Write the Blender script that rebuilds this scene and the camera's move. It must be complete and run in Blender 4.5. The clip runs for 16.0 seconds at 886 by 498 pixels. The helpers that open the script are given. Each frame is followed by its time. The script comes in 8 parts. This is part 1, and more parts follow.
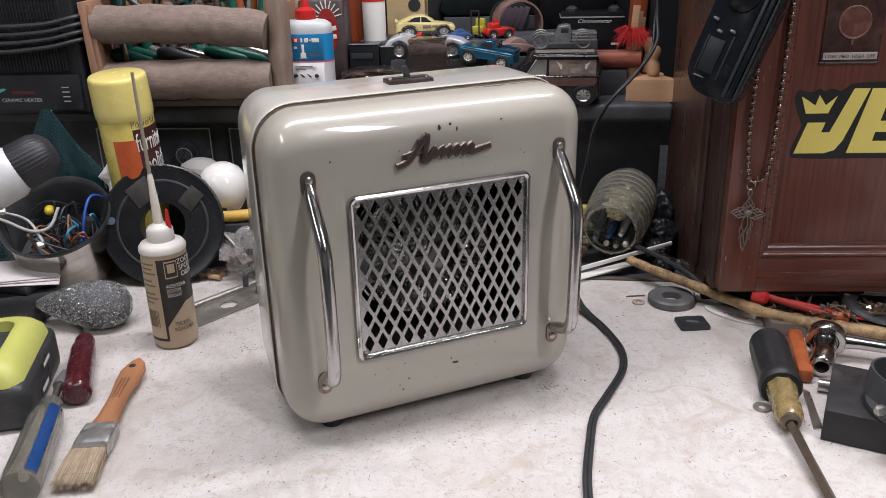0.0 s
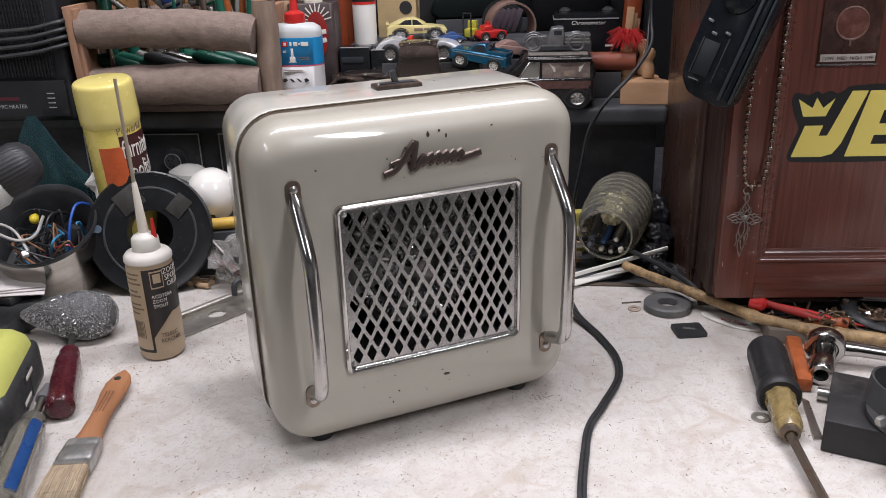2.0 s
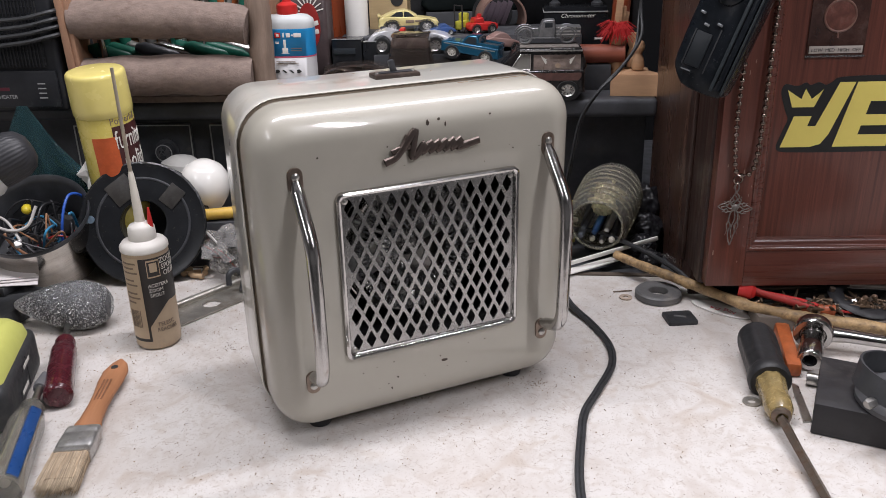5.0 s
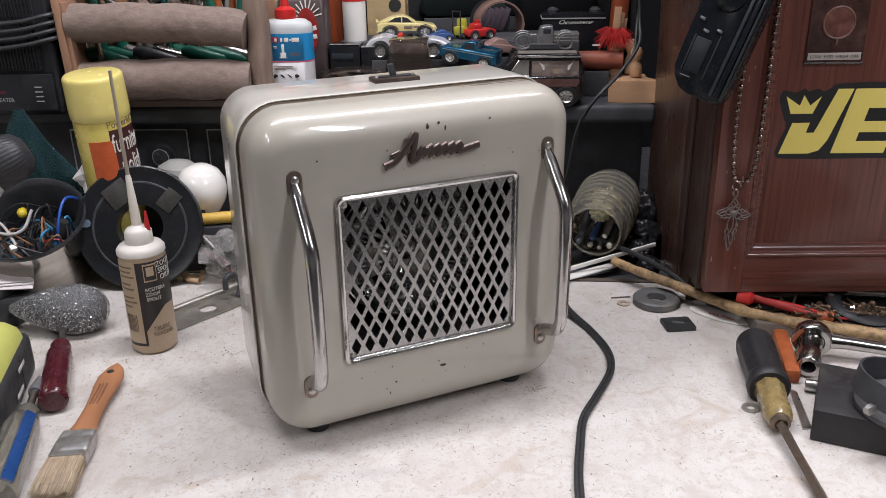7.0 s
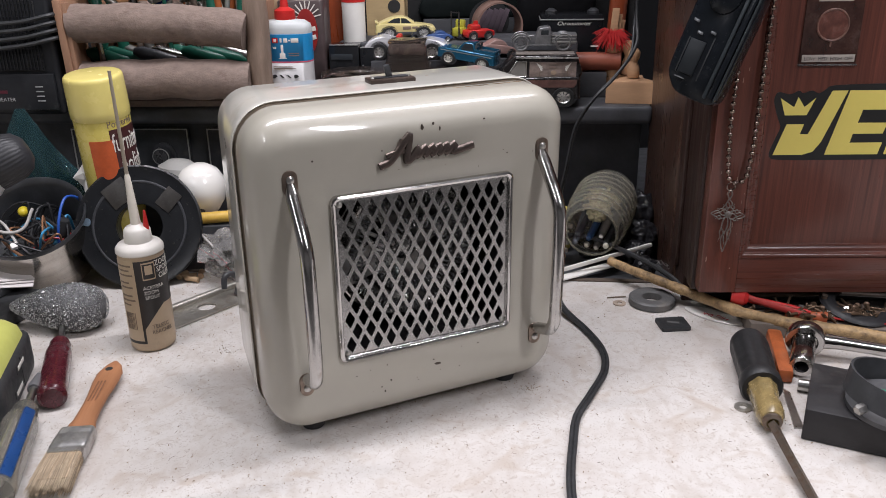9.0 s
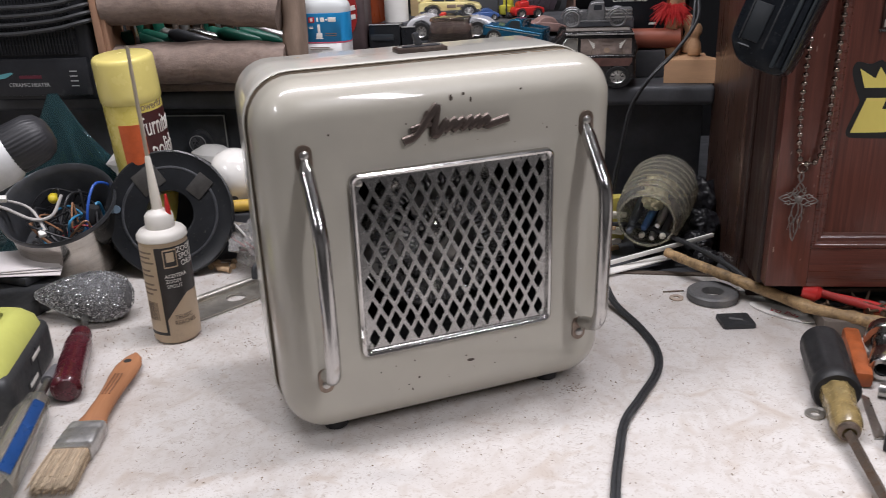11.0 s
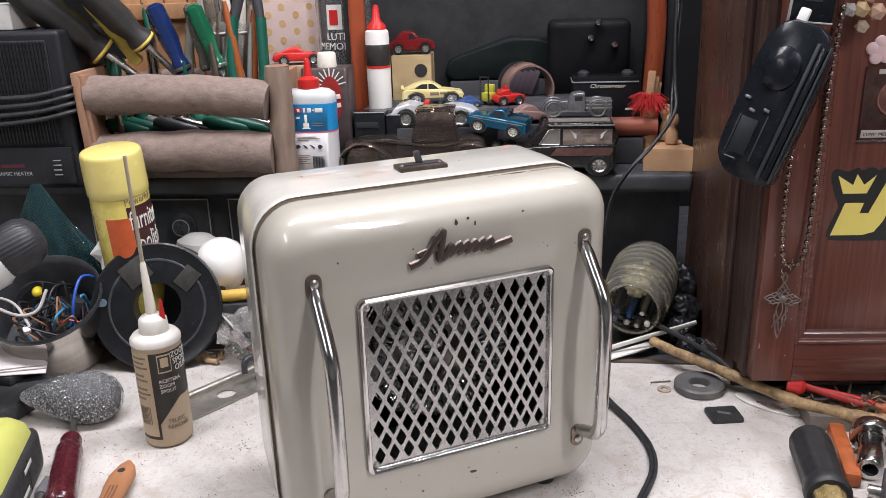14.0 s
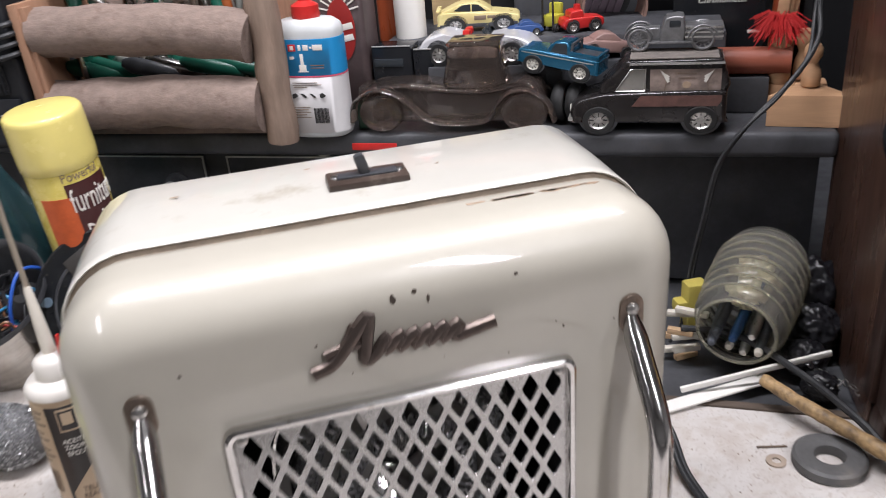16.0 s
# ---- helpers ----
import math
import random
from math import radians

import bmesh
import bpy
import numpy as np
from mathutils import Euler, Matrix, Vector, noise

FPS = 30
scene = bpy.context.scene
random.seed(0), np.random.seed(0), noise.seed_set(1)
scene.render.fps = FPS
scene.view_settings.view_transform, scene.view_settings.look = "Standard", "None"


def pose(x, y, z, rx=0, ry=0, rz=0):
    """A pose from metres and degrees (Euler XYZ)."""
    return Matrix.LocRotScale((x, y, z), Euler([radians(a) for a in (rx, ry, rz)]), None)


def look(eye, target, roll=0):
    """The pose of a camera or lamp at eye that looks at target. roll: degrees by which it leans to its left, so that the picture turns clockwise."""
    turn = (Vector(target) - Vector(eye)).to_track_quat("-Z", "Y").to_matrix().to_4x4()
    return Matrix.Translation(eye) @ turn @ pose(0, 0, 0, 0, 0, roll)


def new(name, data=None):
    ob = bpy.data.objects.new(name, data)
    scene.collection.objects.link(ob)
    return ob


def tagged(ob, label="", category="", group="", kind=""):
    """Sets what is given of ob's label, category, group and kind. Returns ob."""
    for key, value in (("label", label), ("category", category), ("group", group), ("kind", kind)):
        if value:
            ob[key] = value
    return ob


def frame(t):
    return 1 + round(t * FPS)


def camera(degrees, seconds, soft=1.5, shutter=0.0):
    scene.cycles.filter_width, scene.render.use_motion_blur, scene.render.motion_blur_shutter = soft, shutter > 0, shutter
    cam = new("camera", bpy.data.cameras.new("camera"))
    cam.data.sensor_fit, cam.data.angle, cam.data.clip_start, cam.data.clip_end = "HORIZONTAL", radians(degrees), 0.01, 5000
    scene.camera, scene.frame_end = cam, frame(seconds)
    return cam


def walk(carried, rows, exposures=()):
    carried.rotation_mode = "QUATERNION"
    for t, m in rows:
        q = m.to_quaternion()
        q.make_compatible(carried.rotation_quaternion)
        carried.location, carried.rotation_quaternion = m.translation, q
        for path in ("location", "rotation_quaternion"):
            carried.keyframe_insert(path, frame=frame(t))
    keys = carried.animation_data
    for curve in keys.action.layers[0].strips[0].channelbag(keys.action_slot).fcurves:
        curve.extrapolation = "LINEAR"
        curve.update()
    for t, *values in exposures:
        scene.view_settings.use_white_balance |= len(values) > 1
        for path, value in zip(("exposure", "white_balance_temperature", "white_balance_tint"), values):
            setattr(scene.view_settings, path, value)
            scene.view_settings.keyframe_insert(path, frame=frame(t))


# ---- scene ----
cam = camera(55.3, 16.0, soft=0.6, shutter=0.4)
PATH = [
    (0, (0.052, 0.021, 0.416), (0.021, 1.879, -0.325), -1.5),
    (0.5, (0.053, 0.026, 0.414), (0.021, 1.884, -0.327), -1.6),
    (1, (0.048, 0.033, 0.416), (0.017, 1.891, -0.323), -1.5),
    (1.5, (0.053, 0.036, 0.415), (0.025, 1.894, -0.324), -1.7),
    (2, (0.058, 0.039, 0.416), (0.033, 1.897, -0.323), -1.8),
    (2.5, (0.049, 0.045, 0.413), (0.026, 1.902, -0.328), -1.7),
    (3, (0.047, 0.039, 0.414), (0.031, 1.894, -0.334), -1.8),
    (3.5, (0.049, 0.037, 0.412), (0.045, 1.89, -0.338), -1.8),
    (4, (0.045, 0.031, 0.414), (0.053, 1.883, -0.341), -1.7),
    (6.5, (0.043, 0.028, 0.411), (0.07, 1.888, -0.324), -1.1),
    (7, (0.04, 0.03, 0.41), (0.072, 1.89, -0.323), -1.0),
    (7.5, (0.038, 0.029, 0.408), (0.078, 1.888, -0.329), -0.8),
    (8, (0.032, 0.021, 0.412), (0.075, 1.88, -0.324), -0.6),
    (8.5, (0.035, 0.015, 0.414), (0.081, 1.875, -0.32), -0.7),
    (10.8, (0.096, 0.087, 0.381), (-0.031, 1.945, -0.349), -2.3),
    (11, (0.07, 0.079, 0.378), (-0.053, 1.936, -0.353), -2.3),
    (11.5, (0.053, 0.077, 0.384), (-0.041, 1.937, -0.346), -2.1),
    (12, (0.054, 0.078, 0.385), (-0.016, 1.939, -0.345), -1.9),
    (12.5, (0.053, 0.083, 0.385), (-0.004, 1.943, -0.345), -1.8),
    (13, (0.048, 0.084, 0.388), (0.0, 1.945, -0.343), -1.7),
    (13.5, (0.041, 0.079, 0.398), (0.0, 1.953, -0.298), -1.9),
    (14, (0.039, 0.089, 0.439), (0.012, 1.98, -0.211), -1.8),
    (14.5, (0.036, 0.079, 0.426), (-0.006, 1.96, -0.253), -1.4),
    (15, (0.071, 0.132, 0.41), (-0.068, 1.989, -0.321), -1.5),
    (15.5, (0.129, 0.239, 0.425), (-0.179, 2.055, -0.354), -2.5),
    (16, (0.119, 0.37, 0.428), (-0.211, 2.143, -0.436), -4.9),
]
EXPOSURES = [(0, 0.0), (13.0, 0.0), (13.5, 0.02), (14.0, 0.40), (14.5, 0.50), (15.0, 0.20), (15.5, 0.3), (16.0, 0.4)]
walk(cam, [(t, look(eye, target, roll)) for t, eye, target, roll in PATH], EXPOSURES)

# ---- world and lamps ----
world = bpy.data.worlds.new("world")
scene.world = world
world.use_nodes = True
world.node_tree.nodes["Background"].inputs[0].default_value = (0.75, 0.85, 1.0, 1)
world.node_tree.nodes["Background"].inputs[1].default_value = 0.02
# the third lamp is an added fill that brightens the shelf and left side
LAMPS = [((0.22, 0.815, 1.53), 1.85, 0.10, 36.0, 14), ((1.12, -0.50, 1.53), 1.2, 0.10, 27.5, -47), ((-1.2, -0.6, 1.53), 1.2, 0.12, 13.0, 90)]
for place, lx, ly, watts, turn in LAMPS:
    light = bpy.data.lights.new("tube_light", "AREA")
    light.shape, light.size, light.size_y, light.energy, light.color = "RECTANGLE", lx, ly, watts, (0.955, 0.935, 1.0)
    lamp = new("tube_light", light)
    lamp.matrix_world = pose(*place, 0, 0, turn)

# ---- small tools ----
def thing(name, m, label, category, group="", kind=""):
    ob = new(name)
    ob.matrix_basis = m
    ob.empty_display_size = 0.02
    return tagged(ob, label, category, group, kind)


def finish(name, bm, material, sharp=40, bev=0):
    bmesh.ops.recalc_face_normals(bm, faces=bm.faces)
    me = bpy.data.meshes.new(name)
    bm.to_mesh(me)
    bm.free()
    for m in material if isinstance(material, (list, tuple)) else [material]:
        me.materials.append(m)
    me.shade_smooth()
    me.set_sharp_from_angle(angle=radians(sharp))
    return me


def part(name, bm, material, parent=None, label="", m=None, sharp=40):
    ob = new(name, finish(name, bm, material, sharp))
    ob.parent = parent
    if m is not None:
        ob.matrix_basis = m
    if label:
        tagged(ob, label)
    return ob


def solo(name, bm, material, m, label, category, group="", kind="", sharp=40):
    return tagged(part(name, bm, material, None, "", m, sharp), label, category, group, kind)


def merge(bm, tmp, m=None, mi=0):
    me = bpy.data.meshes.new("tmp")
    for f in tmp.faces:
        f.material_index = mi
    tmp.to_mesh(me)
    tmp.free()
    if m is not None:
        me.transform(m)
    bm.from_mesh(me)
    bpy.data.meshes.remove(me)
    return bm


def box(sx, sy, sz, bev=0.0, at=(0, 0, 0), rot=(0, 0, 0), bm=None, mi=0, seg=2):
    t = bmesh.new()
    bmesh.ops.create_cube(t, size=1, matrix=Matrix.Diagonal((sx, sy, sz, 1)))
    if bev:
        bmesh.ops.bevel(t, geom=t.edges[:], offset=bev, segments=seg, profile=0.6, affect="EDGES")
    return merge(bm if bm else bmesh.new(), t, pose(*at, *rot), mi)


def lathe(profile, seg=32, bm=None, m=None, mi=0):
    """Turns (r, z) points round z; ends with r 0 close."""
    t = bmesh.new()
    rings = []
    for r, z in profile:
        if r < 1e-6:
            rings.append([t.verts.new((0, 0, z))])
        else:
            rings.append([t.verts.new((r * math.cos(2 * math.pi * i / seg), r * math.sin(2 * math.pi * i / seg), z)) for i in range(seg)])
    for a, b in zip(rings, rings[1:]):
        for i in range(seg):
            j = (i + 1) % seg
            q = [a[i % len(a)], a[j % len(a)], b[j % len(b)], b[i % len(b)]]
            q = [v for k, v in enumerate(q) if v not in q[:k]]
            if len(q) > 2:
                t.faces.new(q)
    return merge(bm if bm else bmesh.new(), t, m, mi)


def spline(pts, n=8):
    """A smooth line through the points."""
    p = [Vector(q) for q in pts]
    p = [2 * p[0] - p[1]] + p + [2 * p[-1] - p[-2]]
    out = []
    for i in range(1, len(p) - 2):
        for k in range(n):
            t = k / n
            out.append(0.5 * (2 * p[i] + (p[i + 1] - p[i - 1]) * t + (2 * p[i - 1] - 5 * p[i] + 4 * p[i + 1] - p[i + 2]) * t * t + (3 * p[i] - p[i - 1] - 3 * p[i + 1] + p[i + 2]) * t ** 3))
    return out + [p[-2]]


def sweep(pts, r, seg=10, bm=None, flat=1.0, mi=0, closed=False, twist=None):
    """A round or flat rod along the points; r is a number or one for each point."""
    t = bmesh.new()
    pts = [Vector(q) for q in pts]
    n = len(pts)
    rr = r if isinstance(r, (list, tuple)) else [r] * n
    side = None
    rings = []
    for i, p in enumerate(pts):
        d = (pts[(i + 1) % n] - pts[i - 1]) if closed else (pts[min(i + 1, n - 1)] - pts[max(i - 1, 0)])
        d.normalize()
        if side is None:
            side = d.cross(Vector((0, 0, 1)) if abs(d.z) < 0.9 else Vector((1, 0, 0))).normalized()
        side = (side - d * side.dot(d)).normalized()
        up = side.cross(d)
        rings.append([t.verts.new(p + side * math.cos(a) * rr[i] + up * math.sin(a) * rr[i] * flat) for a in (2 * math.pi * k / seg for k in range(seg))])
    for a, b in zip(rings, rings[1:] + (rings[:1] if closed else [])):
        for k in range(seg):
            t.faces.new((a[k], a[(k + 1) % seg], b[(k + 1) % seg], b[k]))
    if not closed:
        t.faces.new(rings[0][::-1])
        t.faces.new(rings[-1])
    return merge(bm if bm else bmesh.new(), t, None, mi)


def prism(poly, z0, z1, bev=0.0, bm=None, m=None, mi=0):
    """A plate with the outline poly."""
    t = bmesh.new()
    f = t.faces.new([t.verts.new((x, y, z0)) for x, y in poly])
    e = bmesh.ops.extrude_face_region(t, geom=[f])
    bmesh.ops.translate(t, verts=[v for v in e["geom"] if isinstance(v, bmesh.types.BMVert)], vec=(0, 0, z1 - z0))
    if bev:
        top = [g for g in t.edges if all(abs(v.co.z - z1) < 1e-7 for v in g.verts)]
        bmesh.ops.bevel(t, geom=top, offset=bev, segments=2, profile=0.6, affect="EDGES")
    return merge(bm if bm else bmesh.new(), t, m, mi)


def rounded(hw, hh, r, nc=6, ne=6):
    """Points of a rounded rectangle, always as many."""
    out = []
    for k, (cx, cy) in enumerate(((hw - r, hh - r), (-hw + r, hh - r), (-hw + r, -hh + r), (hw - r, -hh + r))):
        arc = [(cx + r * math.cos(math.pi / 2 * (k + i / nc)), cy + r * math.sin(math.pi / 2 * (k + i / nc))) for i in range(nc + 1)]
        out += arc
        nx, ny = ((-hw + r, hh), (-hw, -hh + r), (hw - r, -hh), (hw, hh - r))[k]
        ax, ay = arc[-1]
        out += [(ax + (nx - ax) * i / ne, ay + (ny - ay) * i / ne) for i in range(1, ne)]
    return out


def loft(rings, bm=None, cap0=False, cap1=False, m=None, mi=0):
    t = bmesh.new()
    vs = [[t.verts.new(p) for p in ring] for ring in rings]
    for a, b in zip(vs, vs[1:]):
        n = len(a)
        for k in range(n):
            t.faces.new((a[k], a[(k + 1) % n], b[(k + 1) % n], b[k]))
    if cap0:
        t.faces.new(vs[0][::-1])
    if cap1:
        t.faces.new(vs[-1])
    return merge(bm if bm else bmesh.new(), t, m, mi)


def axis(p, q, roll=0):
    """A pose at p whose z runs to q."""
    return Matrix.Translation(p) @ (Vector(q) - Vector(p)).to_track_quat("Z", "Y").to_matrix().to_4x4() @ pose(0, 0, 0, 0, 0, roll)


def letters(body, size, material, parent, m, bend=0.0, depth=0.0003, align="CENTER", shear=0.0, label="", narrow=1.0):
    """Printed words; bend: the radius of the round body that they lie on (x along, y up, z out)."""
    cu = bpy.data.curves.new("print", "FONT")
    cu.body, cu.size, cu.extrude, cu.align_x, cu.shear, cu.resolution_u = body, size, depth, align, shear, 2
    tmp = bpy.data.objects.new("tmp", cu)
    scene.collection.objects.link(tmp)
    bpy.context.view_layer.update()
    me = bpy.data.meshes.new_from_object(tmp.evaluated_get(bpy.context.evaluated_depsgraph_get()))
    bpy.data.objects.remove(tmp)
    for v in me.vertices:
        v.co.x *= narrow
    if bend:
        for v in me.vertices:
            a, rad = v.co.x / bend, bend + v.co.z
            v.co = (rad * math.sin(a), v.co.y, rad * math.cos(a) - bend)
    me.name = "lettering"
    me.materials.clear()
    me.materials.append(material)
    ob = new("lettering", me)
    ob.parent = parent
    ob.matrix_basis = m
    if label:
        tagged(ob, label)
    return ob


# ---- materials ----
def mk(name, col, rough=0.5, metal=0.0, var=0.15, scale=30.0, bump=0.0, bscale=300.0, coat=0.0, trans=0.0, ior=1.45,
       dirt=None, amount=0.0, dscale=12.0, stretch=(1, 1, 1), spec=0.5, rvar=0.1, emit=0.0, island=0.0, gloss=0.12):
    """A surface with grain at two sizes, dirt in patches and fine relief."""
    m = bpy.data.materials.new(name)
    m.use_nodes = True
    nt = m.node_tree
    N, L = nt.nodes, nt.links
    b = N["Principled BSDF"]
    tc = N.new("ShaderNodeTexCoord")
    mp = N.new("ShaderNodeMapping")
    mp.inputs["Scale"].default_value = stretch
    L.new(tc.outputs["Object"], mp.inputs[0])

    def noise_tex(s, detail=4.0, rgh=0.6):
        n = N.new("ShaderNodeTexNoise")
        n.inputs["Scale"].default_value, n.inputs["Detail"].default_value, n.inputs["Roughness"].default_value = s, detail, rgh
        L.new(mp.outputs[0], n.inputs["Vector"])
        return n.outputs["Fac"]

    def ramp(fac, lo, hi, a, c):
        r = N.new("ShaderNodeMapRange")
        r.inputs["From Min"].default_value, r.inputs["From Max"].default_value = lo, hi
        r.inputs["To Min"].default_value, r.inputs["To Max"].default_value = a, c
        L.new(fac, r.inputs["Value"])
        return r.outputs[0]

    def mix(fac, a, c):
        x = N.new("ShaderNodeMix")
        x.data_type = "RGBA"
        L.new(fac, x.inputs[0])
        for k, v in ((6, a), (7, c)):
            if isinstance(v, tuple):
                x.inputs[k].default_value = (*v[:3], 1)
            else:
                L.new(v, x.inputs[k])
        return x.outputs[2]

    lo = tuple(max(0, c * (1 - var)) for c in col)
    hi = tuple(min(1, c * (1 + var)) for c in col)
    big = noise_tex(scale)
    fine = noise_tex(scale * 9)
    out = mix(ramp(big, 0.3, 0.7, 0, 1), lo, hi)
    out = mix(ramp(fine, 0.35, 0.75, 0, 0.5), out, tuple(c * (1 - 0.8 * var) for c in col))
    if island:
        g = N.new("ShaderNodeNewGeometry")
        out = mix(ramp(g.outputs["Random Per Island"], 0, 1, 0, island), out, tuple(c * 0.35 for c in col))
    if dirt:
        out = mix(ramp(noise_tex(dscale, 8.0, 0.7), 0.62 - 0.3 * amount, 0.78 - 0.2 * amount, 0, 0.85), out, dirt)
    L.new(out, b.inputs["Base Color"])
    b.inputs["Metallic"].default_value = metal
    b.inputs["Coat Weight"].default_value = coat
    b.inputs["Coat Roughness"].default_value = gloss
    b.inputs["Transmission Weight"].default_value = trans
    b.inputs["IOR"].default_value = ior
    b.inputs["Specular IOR Level"].default_value = spec
    L.new(ramp(noise_tex(scale * 2.3), 0.3, 0.7, max(0.02, rough - rvar * rough * 2), min(1, rough + rvar * rough * 2)), b.inputs["Roughness"])
    if bump:
        bp = N.new("ShaderNodeBump")
        bp.inputs["Strength"].default_value, bp.inputs["Distance"].default_value = min(1.0, bump), 0.001
        L.new(noise_tex(bscale, 5.0), bp.inputs["Height"])
        L.new(bp.outputs[0], b.inputs["Normal"])
    if emit:
        b.inputs["Emission Color"].default_value = (*col, 1)
        b.inputs["Emission Strength"].default_value = emit
    return m


DUST = (0.30, 0.25, 0.20)
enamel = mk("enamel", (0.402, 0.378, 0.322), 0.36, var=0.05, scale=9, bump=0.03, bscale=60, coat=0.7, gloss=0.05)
# same beige enamel, made paler: the light on the heater's top is in the colour
enamel_back_lit = mk("enamel_back_lit", (0.508, 0.493, 0.446), 0.34, var=0.06, scale=9, bump=0.04, bscale=70, coat=0.7, gloss=0.06, dirt=(0.30, 0.25, 0.18), amount=0.14, dscale=18)
chrome = mk("chrome", (0.47, 0.46, 0.45), 0.17, 1.0, var=0.12, scale=60, bump=0.03, dirt=(0.25, 0.20, 0.15), amount=0.12, dscale=70)
worn_chrome = mk("worn_chrome", (0.38, 0.376, 0.37), 0.25, 1.0, var=0.12, scale=90, bump=0.08, bscale=700, dirt=(0.17, 0.145, 0.13), amount=0.20, dscale=380)
steel = mk("steel", (0.50, 0.49, 0.47), 0.32, 1.0, var=0.2, scale=60, bump=0.08, dirt=(0.16, 0.12, 0.09), amount=0.2, dscale=50)
rusty = mk("rusty_steel", (0.20, 0.16, 0.13), 0.5, 0.8, var=0.35, scale=90, bump=0.2, dirt=(0.12, 0.06, 0.03), amount=0.5, dscale=90)
black_metal = mk("black_metal", (0.044, 0.046, 0.050), 0.45, 0.0, var=0.3, scale=50, bump=0.05, dirt=(0.10, 0.09, 0.08), amount=0.12, dscale=30)
black_plastic = mk("black_plastic", (0.048, 0.050, 0.055), 0.36, var=0.3, scale=50, bump=0.05, dirt=(0.11, 0.10, 0.09), amount=0.1, dscale=40)
black_dusty = mk("black_dusty", (0.060, 0.062, 0.068), 0.5, var=0.3, scale=25, bump=0.15, dirt=(0.075, 0.070, 0.066), amount=0.15, dscale=28)
rubber = mk("rubber", (0.026, 0.027, 0.029), 0.5, var=0.3, scale=80, bump=0.05)
# near black for recesses and backings: the shade in them is put into the colour
dark = mk("recess_shade", (0.034, 0.034, 0.035), 0.8, var=0.3, scale=30, spec=0.15)
white_plastic = mk("white_plastic", (0.74, 0.72, 0.68), 0.4, var=0.05, scale=30, dirt=DUST, amount=0.06)
red_plastic = mk("red_plastic", (0.50, 0.022, 0.02), 0.35, var=0.15, scale=40, coat=0.2)

# ---- the room ----
def laminate():
    """White bench top with short scratches, brown crumbs ground in, and grime."""
    m = mk("bench_laminate", (0.565, 0.537, 0.512), 0.5, var=0.06, scale=5, bump=0.12, bscale=160, dirt=(0.42, 0.35, 0.28), amount=0.08, dscale=7)
    nt = m.node_tree
    N, L = nt.nodes, nt.links
    b = N["Principled BSDF"]
    base = b.inputs["Base Color"].links[0].from_socket
    tc = N.new("ShaderNodeTexCoord")
    for turn, sc, lo, hi, col, warp in (
            (25, (80, 80, 60), 0.615, 0.655, (0.33, 0.27, 0.22), 4.0), (-50, (135, 135, 60), 0.620, 0.665, (0.30, 0.25, 0.20), 4.0), (70, (300, 300, 60), 0.675, 0.71, (0.27, 0.21, 0.165), 2.0), (15, (14, 16, 10), 0.60, 0.72, (0.38, 0.29, 0.215), 2.0),
            (10, (75, 60, 10), 0.50, 0.72, (0.42, 0.36, 0.310), 1.0), (40, (26, 20, 10), 0.50, 0.74, (0.40, 0.34, 0.295), 1.5), (60, (9, 10, 10), 0.48, 0.74, (0.43, 0.37, 0.325), 1.0)):
        mp = N.new("ShaderNodeMapping")
        mp.inputs["Rotation"].default_value[2] = radians(turn)
        mp.inputs["Scale"].default_value = sc
        L.new(tc.outputs["Object"], mp.inputs[0])
        n = N.new("ShaderNodeTexNoise")
        n.inputs["Scale"].default_value, n.inputs["Detail"].default_value = 1.0, 2.5
        n.inputs["Distortion"].default_value = warp
        L.new(mp.outputs[0], n.inputs["Vector"])
        r = N.new("ShaderNodeMapRange")
        r.inputs["From Min"].default_value, r.inputs["From Max"].default_value, r.inputs["To Max"].default_value = lo, hi, 0.45
        L.new(n.outputs["Fac"], r.inputs["Value"])
        x = N.new("ShaderNodeMix")
        x.data_type = "RGBA"
        L.new(r.outputs[0], x.inputs[0])
        L.new(base, x.inputs[6])
        x.inputs[7].default_value = (*col, 1)
        base = x.outputs[2]
    L.new(base, b.inputs["Base Color"])
    return m


def wood(name, a, rough=0.45, coat=0.0, grain=(60, 60, 4), var=0.35, dirt=None, amount=0.0, bump=0.1):
    return mk(name, a, rough, var=var, scale=1.0, stretch=grain, bump=bump, bscale=4.0, coat=coat, dirt=dirt, amount=amount, dscale=0.5)


cherry = wood("cherry_wood", (0.128, 0.040, 0.027), 0.34, 0.3, (190, 90, 5), 0.55, (0.045, 0.016, 0.011), 0.3)
cherry_rail = wood("cherry_rail", (0.112, 0.036, 0.025), 0.30, 0.4, (5, 90, 190), 0.5, (0.045, 0.016, 0.011), 0.3)
cherry_dark = wood("cherry_side", (0.040, 0.019, 0.014), 0.48, 0.08, (70, 70, 5), 0.5, (0.14, 0.09, 0.06), 0.1)
# north wall coloured near black to keep the background behind the shelf dark
north_dark = mk("dark_wall", (0.009, 0.009, 0.010), 0.8, var=0.3, scale=3, bump=0.1, spec=0.15)
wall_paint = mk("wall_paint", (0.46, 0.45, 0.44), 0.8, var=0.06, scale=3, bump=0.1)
concrete = mk("concrete", (0.16, 0.155, 0.15), 0.85, var=0.2, scale=4, bump=0.2)
lam = laminate()
raw_board = wood("raw_board", (0.095, 0.072, 0.055), 0.8, 0, (4, 60, 60), 0.3, (0.06, 0.05, 0.04), 0.3)

